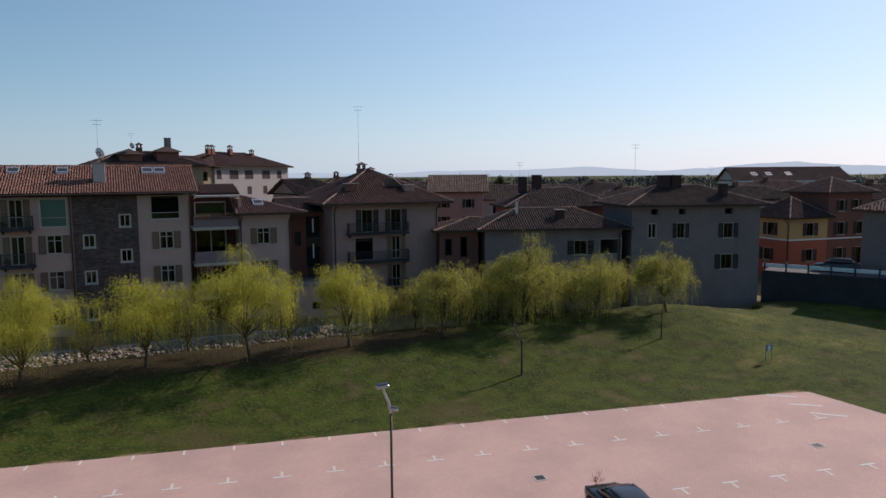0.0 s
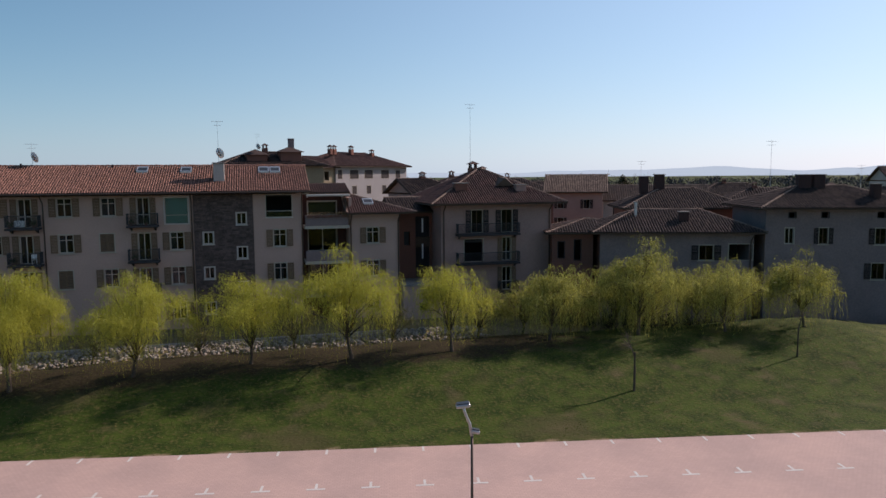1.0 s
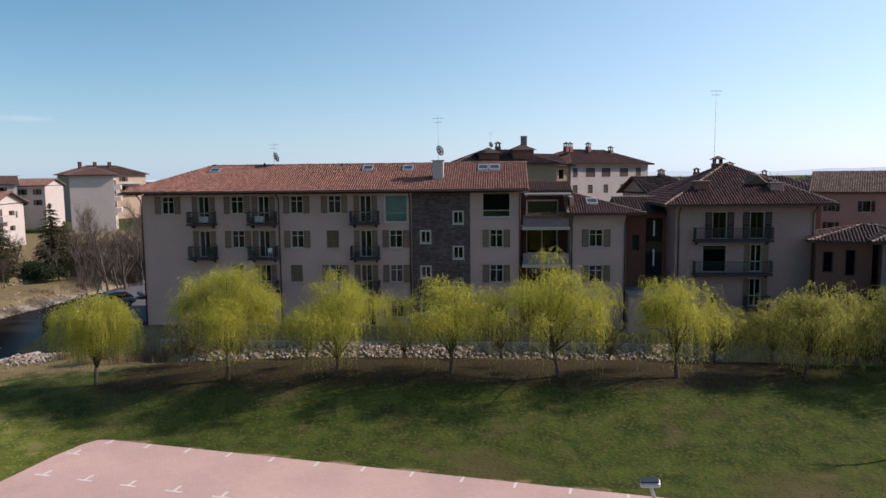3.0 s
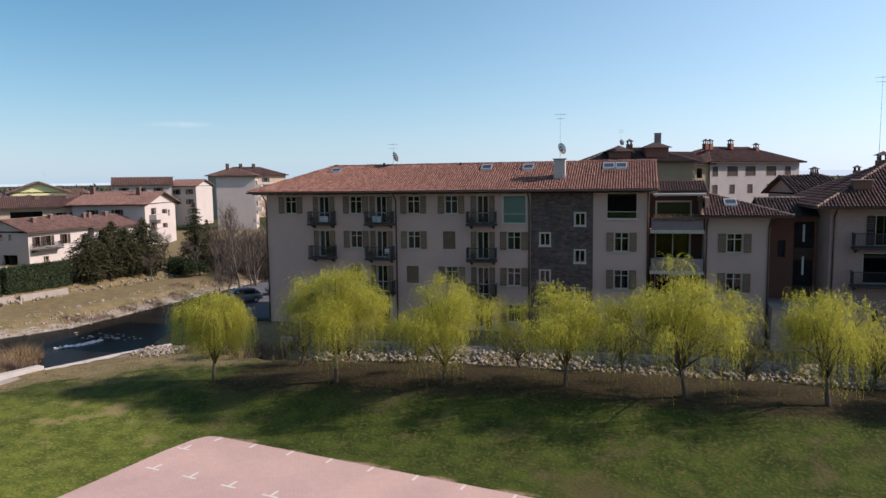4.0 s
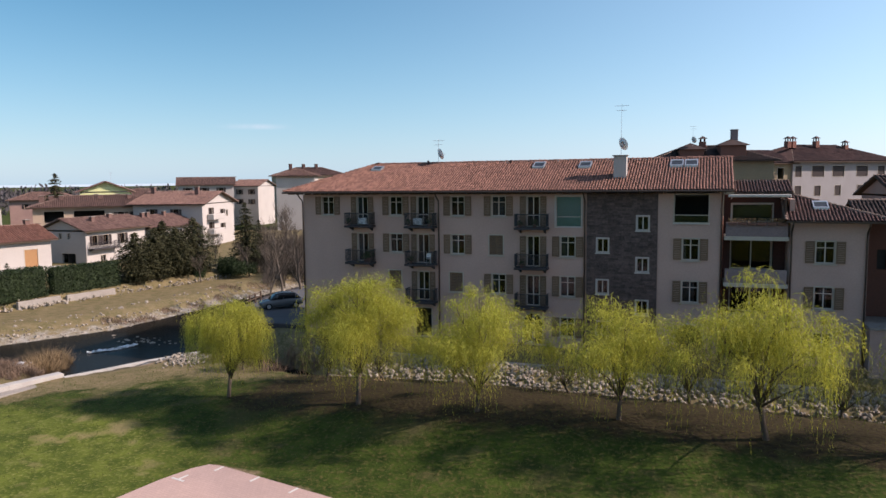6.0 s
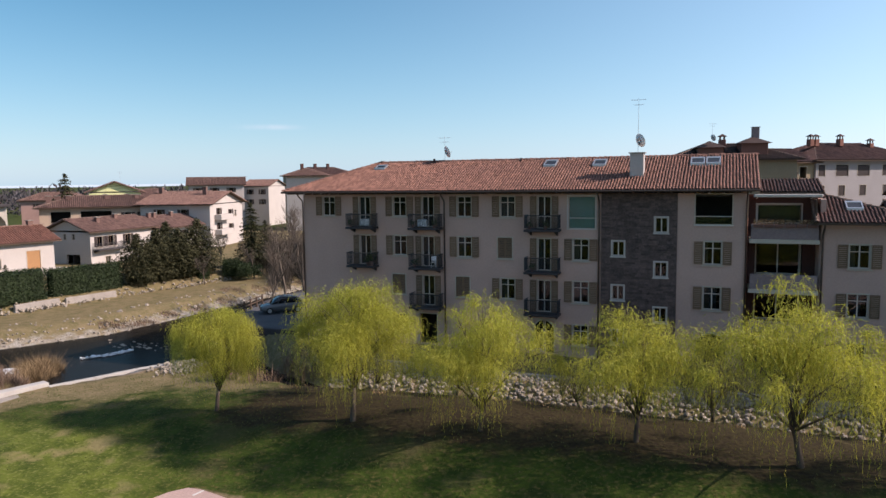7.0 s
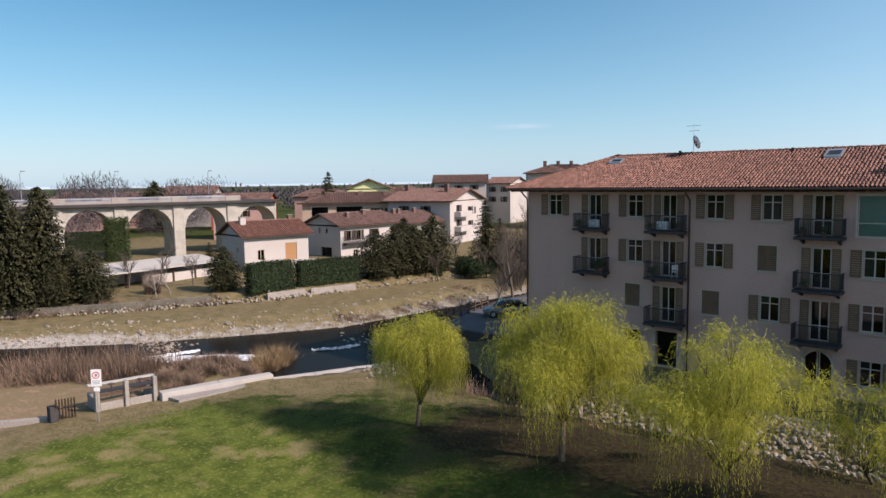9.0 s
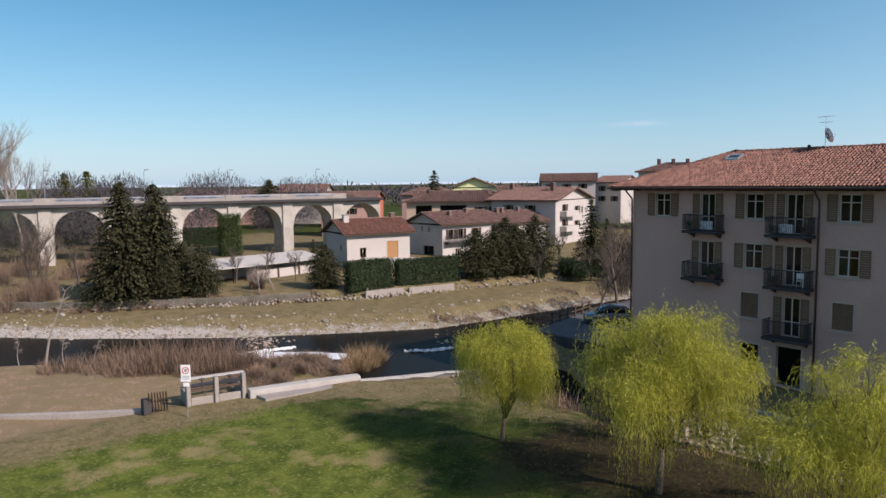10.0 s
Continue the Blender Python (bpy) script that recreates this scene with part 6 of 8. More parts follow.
# --- the arched road bridge
BA, BD = Vector((-97.0, -20.2, 0)), Vector((0.2094, 0.9778, 0))
mb = Matrix.Translation(BA) @ Matrix.Rotation(math.atan2(BD.y, BD.x), 4, "Z")
BRIDGE_STONE = mat("pale_bridge_stone", (0.46, 0.425, 0.365), (0.30, 0.275, 0.235), rough=0.9, scale=0.5, fine=6, bump=0.4)
bridge = thing("arch_bridge", "old pale concrete road bridge on round arches", "bridge", m=mb)
PITCH, RAD, SPRING, WIDTH, SOFF = 9.8, 3.85, 4.7, 6.5, 9.1
for k in range(-4, 6):
    c = k * PITCH
    part("pier", Geo().rbox(c - 1.05, 0.05, -3.5, c + 1.05, WIDTH - 0.05, SPRING, 0.05), BRIDGE_STONE, bridge)
    for y0, y1 in ((-0.32, 0.0), (WIDTH, WIDTH + 0.32)):
        part("pilaster", Geo().rbox(c - 0.95, y0, -3.5, c + 0.95, y1 - 0.004, SOFF - 0.02, 0.05), BRIDGE_STONE, bridge, "pale stone pilaster")
    g = Geo()
    n = 20
    xs = [c + 1.05 - 0.0 + (PITCH - 2.1) * i / n for i in range(n + 1)]
    zz = [SPRING + math.sqrt(max(RAD ** 2 - (x - c - PITCH / 2) ** 2, 0)) for x in xs]
    for y in (0.0, WIDTH):
        for i in range(n):
            g.add([(xs[i], y, zz[i]), (xs[i + 1], y, zz[i + 1]), (xs[i + 1], y, SOFF), (xs[i], y, SOFF)], [(0, 1, 2, 3)])
        g.add([(c - 1.05, y, SPRING), (c + 1.05, y, SPRING), (c + 1.05, y, SOFF), (c - 1.05, y, SOFF)], [(0, 1, 2, 3)])
    for i in range(n):
        g.add([(xs[i], 0, zz[i]), (xs[i + 1], 0, zz[i + 1]), (xs[i + 1], WIDTH, zz[i + 1]), (xs[i], WIDTH, zz[i])], [(0, 1, 2, 3)])
    part("arch", g, BRIDGE_STONE, bridge)
# dark edge colour adds to the shadow that the overhang casts
part("deck", Geo().rbox(-42, -1.15, SOFF + 0.004, 58, WIDTH + 1.15, SOFF + 0.5, 0.04), DARK_WALL, bridge, "deck edge coloured dark to extend the shadow band")
for k in range(-8, 11):
    c = k * PITCH / 2
    for y in (-1.0, WIDTH + 0.75):
        if k % 2 == 0:
            part("parapet_block", Geo().rbox(c - 1.4, y, SOFF + 0.5, c + 1.4, y + 0.22, SOFF + 1.45, 0.02), CONCRETE_OLD, bridge)
        else:
            part("parapet_foot", Geo().rbox(c - 3.48, y + 0.03, SOFF + 0.5, c + 3.48, y + 0.19, SOFF + 0.85, 0.02), CONCRETE_OLD, bridge)
            part("parapet_rail", Geo().rbox(c - 3.48, y + 0.06, SOFF + 1.3, c + 3.48, y + 0.16, SOFF + 1.4, 0.02), STEEL, bridge, "grey metal handrail")
            mesh_bars = Geo()
            for j in range(47):
                xx = c - 3.45 + j * 0.15
                mesh_bars.box(xx, y + 0.09, SOFF + 0.85, xx + 0.05, y + 0.12, SOFF + 1.3)
            tagged(part("railing_panel", mesh_bars, GREY_PAINT, bridge, "grey panel of thin railing bars"), kind="stuff")
for k in range(6):
    sl = thing("street_lamp", "slim grey street lamp on the bridge", "street lamp", "bridge lamps", m=mb @ pose(-30 + k * 15, 0.6 if k % 2 else WIDTH - 0.6, SOFF + 0.5))
    part("pole", Geo().tube([(0, 0, 0), (0, 0, 5.2), (0.3, 0, 5.6)], [0.07, 0.05, 0.04], 6), GREY_PAINT, sl)
    part("head", Geo().rbox(0.1, -0.15, 5.5, 0.8, 0.15, 5.68, 0.03), GREY_PAINT, sl)

# ---------------------------------------------------------------- stones
def stone_mesh(rng, r):
    """A blunt river stone: a squashed, dented box of 24 points."""
    g = Geo().rbox(-r, -r, -r, r, r, r, r * 0.45)
    s = rng.uniform(0.65, 1.1, size=3) * (1, 1, 0.75)
    v = np.array(g.v) * s
    v += rng.normal(scale=0.10 * r, size=v.shape)
    g.v = [tuple(p) for p in v]
    return g


def stone_field(points, sizes, seed, name, label, kind="stuff"):
    rng = np.random.default_rng(seed)
    kinds = [stone_mesh(rng, 1.0) for _ in range(12)]
    g = Geo()
    for (x, y, z), r in zip(points, sizes):
        k = kinds[rng.integers(12)]
        m = Matrix.Translation((x, y, z)) @ Euler(tuple(rng.uniform(-0.6, 0.6, 2)) + (rng.uniform(0, 6.28),)).to_matrix().to_4x4() @ Matrix.Scale(r, 4)
        g.add([m @ Vector(p) for p in k.v], k.f)
    return tagged(part(name, g, ROCK), label, "stones", kind=kind)


rng = np.random.default_rng(90)
bank = thing("stone_bank", "pale boulder bank below the apartment houses", "stone bank", kind="structure")
kinds = [stone_mesh(rng, 1.0).mesh("stone", ROCK) for _ in range(10)]
for k in range(300):
    x = 7 + 42 * (k + rng.random()) / 300
    y = rng.uniform(-7.6, -4.2)
    r = rng.uniform(0.085, 0.18)
    m = Matrix.Translation((x, y, float(height(x, y)) + 0.12)) @ Euler((rng.uniform(-0.6, 0.6), rng.uniform(-0.6, 0.6), rng.uniform(0, 6.28))).to_matrix().to_4x4() @ Matrix.Scale(r, 4)
    part("stone", kinds[rng.integers(10)], None, bank, m=m)
pts = [(rng.uniform(6, 50), rng.uniform(-8.8, -3.9)) for _ in range(3200)]
stone_field([(x, y, float(height(x, y)) + 0.04) for x, y in pts], rng.uniform(0.06, 0.17, 3200), 91, "bank_stones", "smaller pale stones between the boulders")
part("coping", Geo().rbox(3.0, -3.9, -1.4, 43.3, -3.5, -0.74, 0.03), CONCRETE_OLD, bank, "weathered concrete coping above the boulders")
# far shore, gravel bars and the pile at the end of the weir wall
qx, qy = rng.uniform(-66, -14, 30000), rng.uniform(-50, 44, 30000)
qd = seg_dist(qx, qy, RIVER)
ok = (qd > 0.1) & (qd < 6.5) & ~inside(qx, qy, PARK) & (qx < -13.5) & (rng.random(30000) < np.where(qd < 3.4, 0.6, 0.14) * np.where(qx < -33, 1.0, 0.75))
qx, qy = qx[ok][:2600], qy[ok][:2600]
pts = list(zip(qx, qy, height(qx, qy) + 0.02))
sizes = rng.uniform(0.05, 0.17, len(pts)) * np.where(rng.random(len(pts)) < 0.08, 2.0, 1.0)
stone_field(pts, sizes, 92, "shore_stones", "pale cobbles along the far river shore")
pts, sizes = [], []
for _ in range(700):
    k = rng.random()
    i = rng.integers(1, len(FAR_WALL) - 3)
    (x0, y0, _w), (x1, y1, _w2) = FAR_WALL[i], FAR_WALL[i + 1]
    t = rng.random()
    x, y = x0 + (x1 - x0) * t + rng.normal(scale=0.35), y0 + (y1 - y0) * t + rng.normal(scale=0.35)
    pts.append((x, y, float(height(x, y)) + rng.uniform(0.0, 0.35))); sizes.append(rng.uniform(0.07, 0.17))
stone_field(pts, sizes, 93, "garden_wall_stones", "rough dry-stone wall along the gardens")
pts = [(rng.normal(-4.0, 1.1), rng.normal(-9.9, 1.2)) for _ in range(520)]
stone_field([(x, y, max(float(height(x, y)), -1.6) + 0.1) for x, y in pts], rng.uniform(0.04, 0.13, 520), 94, "weir_stones", "heap of pale stones by the weir wall")
pts = [(rng.normal(-18, 2.0), rng.normal(-1.0, 0.7), -2.44) for _ in range(60)] + [(rng.normal(-31, 2.2), rng.normal(-14.0, 0.9), -2.38) for _ in range(80)]
stone_field(pts, rng.uniform(0.06, 0.2, 140), 95, "river_stones", "wet stones breaking the shallow water")

# ---------------------------------------------------------------- weir, sluice and river walls
def strip_wall(name, line, w, z_top, z_low, material, label, cap=0.0):
    t = thing(name, label, "wall", kind="structure")
    for (x0, y0), (x1, y1) in zip(line[:-1], line[1:]):
        d = Vector((x1 - x0, y1 - y0, 0))
        m = Matrix.Translation((x0, y0, 0)) @ Matrix.Rotation(math.atan2(d.y, d.x), 4, "Z")
        part("wall_length", Geo().rbox(0, -w / 2, z_low, d.length - 0.004, w / 2, z_top, 0.03).moved(m), material, t)
    return t


strip_wall("weir_wall", [(-5.2, -8.0), (-6.2, -10.0), (-7.2, -11.8), (-8.3, -14.6), (-9.5, -17.3)], 0.45, -0.78, -3.2, CONCRETE, "narrow pale concrete weir wall beside the water")
strip_wall("channel_wall", [(-9.9, -17.1), (-10.9, -20.6), (-11.7, -24.3)], 0.8, -0.55, -3.0, CONCRETE, "broad pale concrete channel wall")
strip_wall("channel_wall", [(-13.4, -29.6), (-15.9, -33.5), (-19.4, -38.3), (-27, -47.6)], 0.4, -1.05, -3.0, CONCRETE_OLD, "low stained concrete channel wall")
apron = Geo()
slab_under(apron, [(-9.5, -17.3, -0.86), (-11.2, -24.0, -0.86), (-10.1, -23.9, -0.86), (-8.9, -17.6, -0.86)], 0.6)
tagged(part("apron", apron, CONCRETE_OLD), "worn concrete strip along the channel wall", "pavement", kind="structure")
ms = Matrix.Translation((-11.9, -23.6, -1.15)) @ Matrix.Rotation(math.atan2(-4.6, -0.9), 4, "Z")
sl = thing("sluice_gate", "weathered concrete sluice frame with timber gates", "sluice gate", m=ms @ Matrix.Translation((0.9, 0, 0)) @ Matrix.Diagonal((0.77, 1, 1, 1)))
for x in (0.0, 2.2, 4.4):
    part("post", Geo().rbox(x - 0.17, -0.25, -1.5, x + 0.17, 0.25, 1.65, 0.04), CONCRETE_OLD, sl)
part("lintel", Geo().rbox(-0.4, -1.35, 1.38, 4.8, -0.9, 1.48, 0.03), CONCRETE, sl, "pale concrete walkway")
part("beam", Geo().rbox(0.17, -0.15, 1.15, 4.23, 0.15, 1.36, 0.03), IRON, sl)
for x in (0.2, 2.4):
    part("gate", Geo().rbox(x, -0.06, -1.4, x + 1.78, 0.06, 0.5, 0.02), CONCRETE_OLD, sl, "stained pale gate leaf")
    part("spindle", Geo().tube([(x + 0.9, 0, 0.7), (x + 0.9, 0, 1.6)], 0.035, 6), IRON, sl)
    part("handwheel", Geo().tube([(x + 0.9 + 0.22 * math.cos(a), 0.22 * math.sin(a), 1.6) for a in np.linspace(0, 6.283, 13)], 0.025, 5, False), IRON, sl)
    part("brace", Geo().rbox(x, -0.1, 0.9, x + 1.78, 0.1, 1.05, 0.02), WOOD_DARK, sl)
for y in (-1.0,):
    part("wing_wall", Geo().rbox(-0.15, -2.4, -1.5, 0.15, -0.26, 0.7, 0.03), CONCRETE_OLD, sl)
    part("wing_wall", Geo().rbox(4.25, -2.4, -1.5, 4.55, -0.26, 0.7, 0.03), CONCRETE_OLD, sl)
rack = thing("trash_rack", "sloping timber rack beside the sluice", "rack", m=pose(-13.0, -29.0, -1.25, 0, 0, 250))
for k in range(7):
    part("slat", Geo().tube([(k * 0.16, 0, 0), (k * 0.16, 0.9, 1.5)], 0.05, 5), WOOD_DARK, rack)
part("cross_bar", Geo().tube([(-0.1, 0.45, 0.8), (1.1, 0.45, 0.8)], 0.05, 5), WOOD_DARK, rack)
tagged(part("control_box", Geo().rbox(-0.27, -0.24, -0.1, 0.27, 0.24, 0.85, 0.03), DARK_WALL, None, m=pose(-13.1, -30.2, -1.1)), "small dark box standing by the channel", "box")
sign = thing("warning_sign", "white prohibition sign with a red ring on a steel post", "sign", m=pose(-10.6, -28.6, -0.72, 0, 0, 50) @ Matrix.Scale(0.84, 4))
part("post", Geo().tube([(0, 0, -0.8), (0, 0, 3.2)], 0.035, 8), STEEL, sign)
part("plate", Geo().rbox(-0.34, -0.06, 2.1, 0.34, -0.036, 3.3, 0.008), WHITE_PAINT, sign)
part("ring", Geo().tube([(0.22 * math.cos(a), -0.068, 2.9 + 0.22 * math.sin(a)) for a in np.linspace(0, 6.283, 25)], 0.03, 5, False), RED_PAINT, sign)
part("figure", Geo().box(-0.08, -0.066, 2.8, 0.08, -0.062, 3.0), GREY_PAINT, sign, "dark mark inside the ring")
for z in (2.5, 2.4, 2.3):
    part("text_bar", Geo().box(-0.24, -0.066, z - 0.03, 0.24, -0.062, z + 0.01), GREY_PAINT, sign, "line of unreadable writing")
part("small_plate", Geo().rbox(-0.2, -0.06, 1.75, 0.2, -0.036, 2.02, 0.008), WHITE_PAINT, sign)

FOAM = mat("white_water", (0.85, 0.86, 0.86), (0.58, 0.62, 0.64), rough=0.5, scale=1.2, fine=6, bump=0.6, depth=0.1)
def foam(points, w, seed):
    rr = np.random.default_rng(seed)
    v, f = [], []
    n = 26
    for i in range(n + 1):
        t = i / n * (len(points) - 1)
        k = min(int(t), len(points) - 2)
        a, b = np.array(points[k]), np.array(points[k + 1])
        p = a + (b - a) * (t - k)
        d = (b - a) / np.linalg.norm(b - a)
        s = np.array((-d[1], d[0]))
        for j in range(7):
            u = (j / 6 - 0.5) * w * (0.5 + 0.5 * math.sin(math.pi * i / n)) + rr.normal(scale=0.12)
            q = p + s * u
            v.append((q[0], q[1], -2.29 + 0.2 * (1 - abs(j / 3 - 1)) * rr.random() - (0.06 if j in (0, 6) else 0)))
    for i in range(n):
        for j in range(6):
            f.append((i * 7 + j, i * 7 + j + 1, i * 7 + j + 8, i * 7 + j + 7))
    tagged(part("rapids", Geo().add(v, f), FOAM, smooth=True), "white broken water over a low weir", "water", kind="structure")
foam([(-27.5, -18.2), (-26.4, -16.6), (-23.8, -13.6), (-21.0, -11.4), (-19.8, -11.2)], 2.3, 5)
foam([(-19.0, -6.6), (-17.6, -4.6), (-17.0, -2.6)], 0.28, 7)
foam([(-28.2, -18.6), (-27.6, -15.6), (-27.0, -13.0)], 0.8, 8)

# ---------------------------------------------------------------- terrace with parked cars left of the apartment block
deck = Geo()
slab_under(deck, [(-0.3, 0.4, -0.02), (-0.3, 48.0, -0.02), (-13.6, 48.0, -0.02), (-12.9, 13.0, -0.02), (-10.2, 0.4, -0.02)], 2.0)
tagged(part("terrace_parking", deck, ASPHALT), "asphalt terrace beside the apartment block", "pavement", kind="structure")
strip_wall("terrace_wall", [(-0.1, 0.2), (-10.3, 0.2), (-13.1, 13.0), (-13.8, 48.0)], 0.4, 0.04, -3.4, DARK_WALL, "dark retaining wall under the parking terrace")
fence = thing("terrace_fence", "low weathered timber fence on the terrace edge", "fence")
for k in range(8):
    t = k / 7
    x, y = -10.15 - 2.05 * t, 0.7 + 9.7 * t
    part("post", Geo().rbox(x - 0.07, y - 0.07, -0.02, x + 0.07, y + 0.07, 1.05, 0.01), WOOD_DARK, fence)
for z in (0.5, 0.95):
    part("rail", Geo().tube([(-10.15, 0.7, z), (-12.2, 10.4, z)], 0.05, 6), WOOD_DARK, fence)


def car(label, paint, m, suv=True):
    c = thing("parked_car", label, "car", m=m)
    L, W, H = 4.4, 1.8, 1.62 if suv else 1.48

    def loft(stations, n=20, e=0.45):
        """Rounded cross-sections (x, half width, low, high) joined end to end."""
        g = Geo()
        for x, hw, lo, hi in stations:
            ring = []
            for k in range(n):
                t = 2 * math.pi * k / n
                cx, cz = math.cos(t), math.sin(t)
                ring.append((x, hw * math.copysign(abs(cx) ** e, cx), (lo + hi) / 2 + (hi - lo) / 2 * math.copysign(abs(cz) ** e, cz)))
            g.add(ring, [])
        for j in range(len(stations) - 1):
            g.f += [(j * n + k, j * n + (k + 1) % n, (j + 1) * n + (k + 1) % n, (j + 1) * n + k) for k in range(n)]
        g.f += [tuple(range(n))[::-1], tuple(range((len(stations) - 1) * n, len(stations) * n))]
        return g

    h = L / 2
    part("body", loft([(-h, 0.62, 0.4, 0.62), (-h + 0.08, 0.78, 0.32, 0.74), (-h + 0.35, 0.87, 0.26, 0.84), (-h + 1.1, 0.9, 0.24, 0.96), (0, 0.9, 0.24, 1.0), (h - 0.9, 0.9, 0.24, 1.02), (h - 0.3, 0.86, 0.28, 0.98), (h - 0.08, 0.78, 0.34, 0.86), (h, 0.66, 0.42, 0.72)]), paint, c, smooth=True)
    part("glasshouse", loft([(-h + 1.0, 0.70, 0.9, 0.98), (-h + 1.45, 0.74, 0.9, H - 0.22), (-h + 1.9, 0.73, 0.9, H - 0.05), (0.3, 0.73, 0.9, H - 0.02), (h - 0.95, 0.71, 0.9, H - 0.09), (h - 0.45, 0.68, 0.9, H - 0.36), (h - 0.22, 0.64, 0.9, 1.0)], 20, 0.6), CAR_GLASS, c, "tinted windows", smooth=True)
    part("roof_panel", loft([(-h + 1.62, 0.52, H - 0.17, H - 0.08), (-h + 1.95, 0.60, H - 0.11, H), (0.3, 0.61, H - 0.08, H + 0.03), (h - 0.95, 0.58, H - 0.14, H - 0.04), (h - 0.7, 0.50, H - 0.24, H - 0.16)], 20, 0.6), paint, c, smooth=True)
    for s in (-1, 1):
        for x in (-L / 2 + 1.75, 0.2, L / 2 - 0.78):
            part("pillar", Geo().tube([(x - 0.05, s * (W / 2 - 0.15), 0.96), (x, s * (W / 2 - 0.3), H - 0.08)], 0.04, 5), paint, c)
        part("headlight", Geo().rbox(-L / 2 + 0.03, s * 0.6 - 0.14, 0.58, -L / 2 + 0.2, s * 0.6 + 0.14, 0.72, 0.02), CAR_GLASS, c)
        part("tail_light", Geo().rbox(L / 2 - 0.26, s * 0.66 - 0.1, 0.66, L / 2 - 0.03, s * 0.66 + 0.1, 0.82, 0.02), RED_PAINT, c)
        for x in (-L / 2 + 0.85, L / 2 - 0.85):
            wh = part("wheel", Geo().tube([(x, s * (W / 2 - 0.2), 0.33), (x, s * (W / 2 + 0.01), 0.33)], 0.33, 18), RUBBER, c)
            part("rim", Geo().tube([(x, s * (W / 2), 0.33), (x, s * (W / 2 + 0.02), 0.33)], 0.2, 12), STEEL, wh)
    return c


car("pale silver estate car parked on the terrace", CAR_WHITE, pose(-7.7, 7.5, -0.02, 0, 0, 44))
car("pale hatchback parked close to the apartment block", CAR_WHITE, pose(-6.0, 14.2, -0.02, 0, 0, 44), False)
car("dark blue car parked on the rosy paving", CAR_DARK, pose(*lot_xy(38.3, 12.8), -0.745, 0, 0, 259.3), False)
car("dark car on the raised road", CAR_DARK, mr @ pose(6.5, 3.4, 2.95, 0, 0, 4), False)

# ---------------------------------------------------------------- lamps, signs and small things of the car park
def lot_lamp(x, y):
    t = thing("street_lamp", "slim brown lamp post with two flat grey heads", "street lamp", "car park lamps", m=pose(x, y, -0.75, 0, 0, -10.7))
    part("post", Geo().tube([(0, 0, 0), (0, 0, 3.5), (0, 0, 6.6)], [0.058, 0.046, 0.038], 10), COPPER, t, smooth=True)
    part("arm", Geo().tube([(0, 0, 6.5), (-0.06, 0, 6.85), (-0.22, 0, 7.25), (-0.25, 0, 7.4)], [0.05, 0.045, 0.04, 0.04], 8), STEEL, t, smooth=True)
    for name, cx, cz, tilt, k in (("upper_head", -0.26, 7.42, -6, 0.8), ("lower_head", 0.1, 6.62, 12, 0.5)):
        h = part(name, Geo().rbox(-0.26 * k, -0.17 * k, -0.05, 0.26 * k, 0.17 * k, 0.06, 0.03), STEEL, t, "flat grey lamp head", m=pose(cx, 0, cz, 0, tilt, 0))
        part("panel", Geo().rbox(-0.23 * k, -0.15 * k, 0.06, 0.23 * k, 0.15 * k, 0.085, 0.008), PANEL, h)
    part("collar", Geo().tube([(0, 0, 0), (0, 0, 0.3)], 0.12, 10), IRON, t)


lot_lamp(35.85, -47.25)
for u, v in ((36.6, 7.9), (52.0, 8.0), (21.2, 7.9)):
    d = thing("drain_cover", "square iron drain cover in a pale frame", "drain", m=pose(*lot_xy(u, v), -0.742, 0, 0, -10.7))
    part("frame", Geo().rbox(-0.32, -0.32, -0.05, 0.32, 0.32, 0.012, 0.005), CONCRETE, d)
    part("grate", Geo().rbox(-0.22, -0.22, -0.04, 0.22, 0.22, 0.02, 0.005), IRON, d)
for x, y in ((71.45, -31.9),):
    t = thing("park_sign", "small grey notice board on two posts", "sign", m=pose(x, y, float(height(x, y)), 0, 0, -20) @ Matrix.Scale(0.8, 4))
    for s in (-0.3, 0.3):
        part("post", Geo().tube([(s, 0, -0.2), (s, 0, 1.5)], 0.035, 6), GREY_PAINT, t)
    part("board", Geo().rbox(-0.3, -0.05, 0.9, 0.3, -0.02, 1.5, 0.01), GREY_PAINT, t)
    part("notice", Geo().box(-0.15, -0.058, 0.9, 0.1, -0.052, 1.4), WHITE_PAINT, t)


# ---------------------------------------------------------------- leafless trees and shrubs
def bare_mesh(seed, high, spread=0.5, depth=4, r0=None, mat_=BARK, sides=5, up=0.6):
    rr = random.Random(seed)
    g = Geo()

    def grow(p, d, length, r, lvl):
        pts, q = [p], p
        for _ in range(3):
            d = (d + Vector((rr.gauss(0, 0.12), rr.gauss(0, 0.12), rr.gauss(0.03, 0.08)))).normalized()
            q = q + d * length / 3
            pts.append(q)
        g.tube(pts, [r, r * 0.85, r * 0.7, r * 0.5], sides if lvl > 1 else 3, False)
        if lvl == 0:
            return
        for k in range(rr.choice((3, 4, 4))):
            t = rr.uniform(0.45, 1.0)
            s = pts[min(3, int(t * 3))]
            nd = (d + Vector((rr.gauss(0, spread), rr.gauss(0, spread), rr.uniform(0, up)))).normalized()
            grow(s, nd, length * rr.uniform(0.5, 0.75), r * 0.5, lvl - 1)

    grow(Vector((0, 0, -0.2)), Vector((rr.gauss(0, 0.05), rr.gauss(0, 0.05), 1)), high * 0.42, r0 or high * 0.022, depth)
    return g.mesh("trunk", mat_, True)


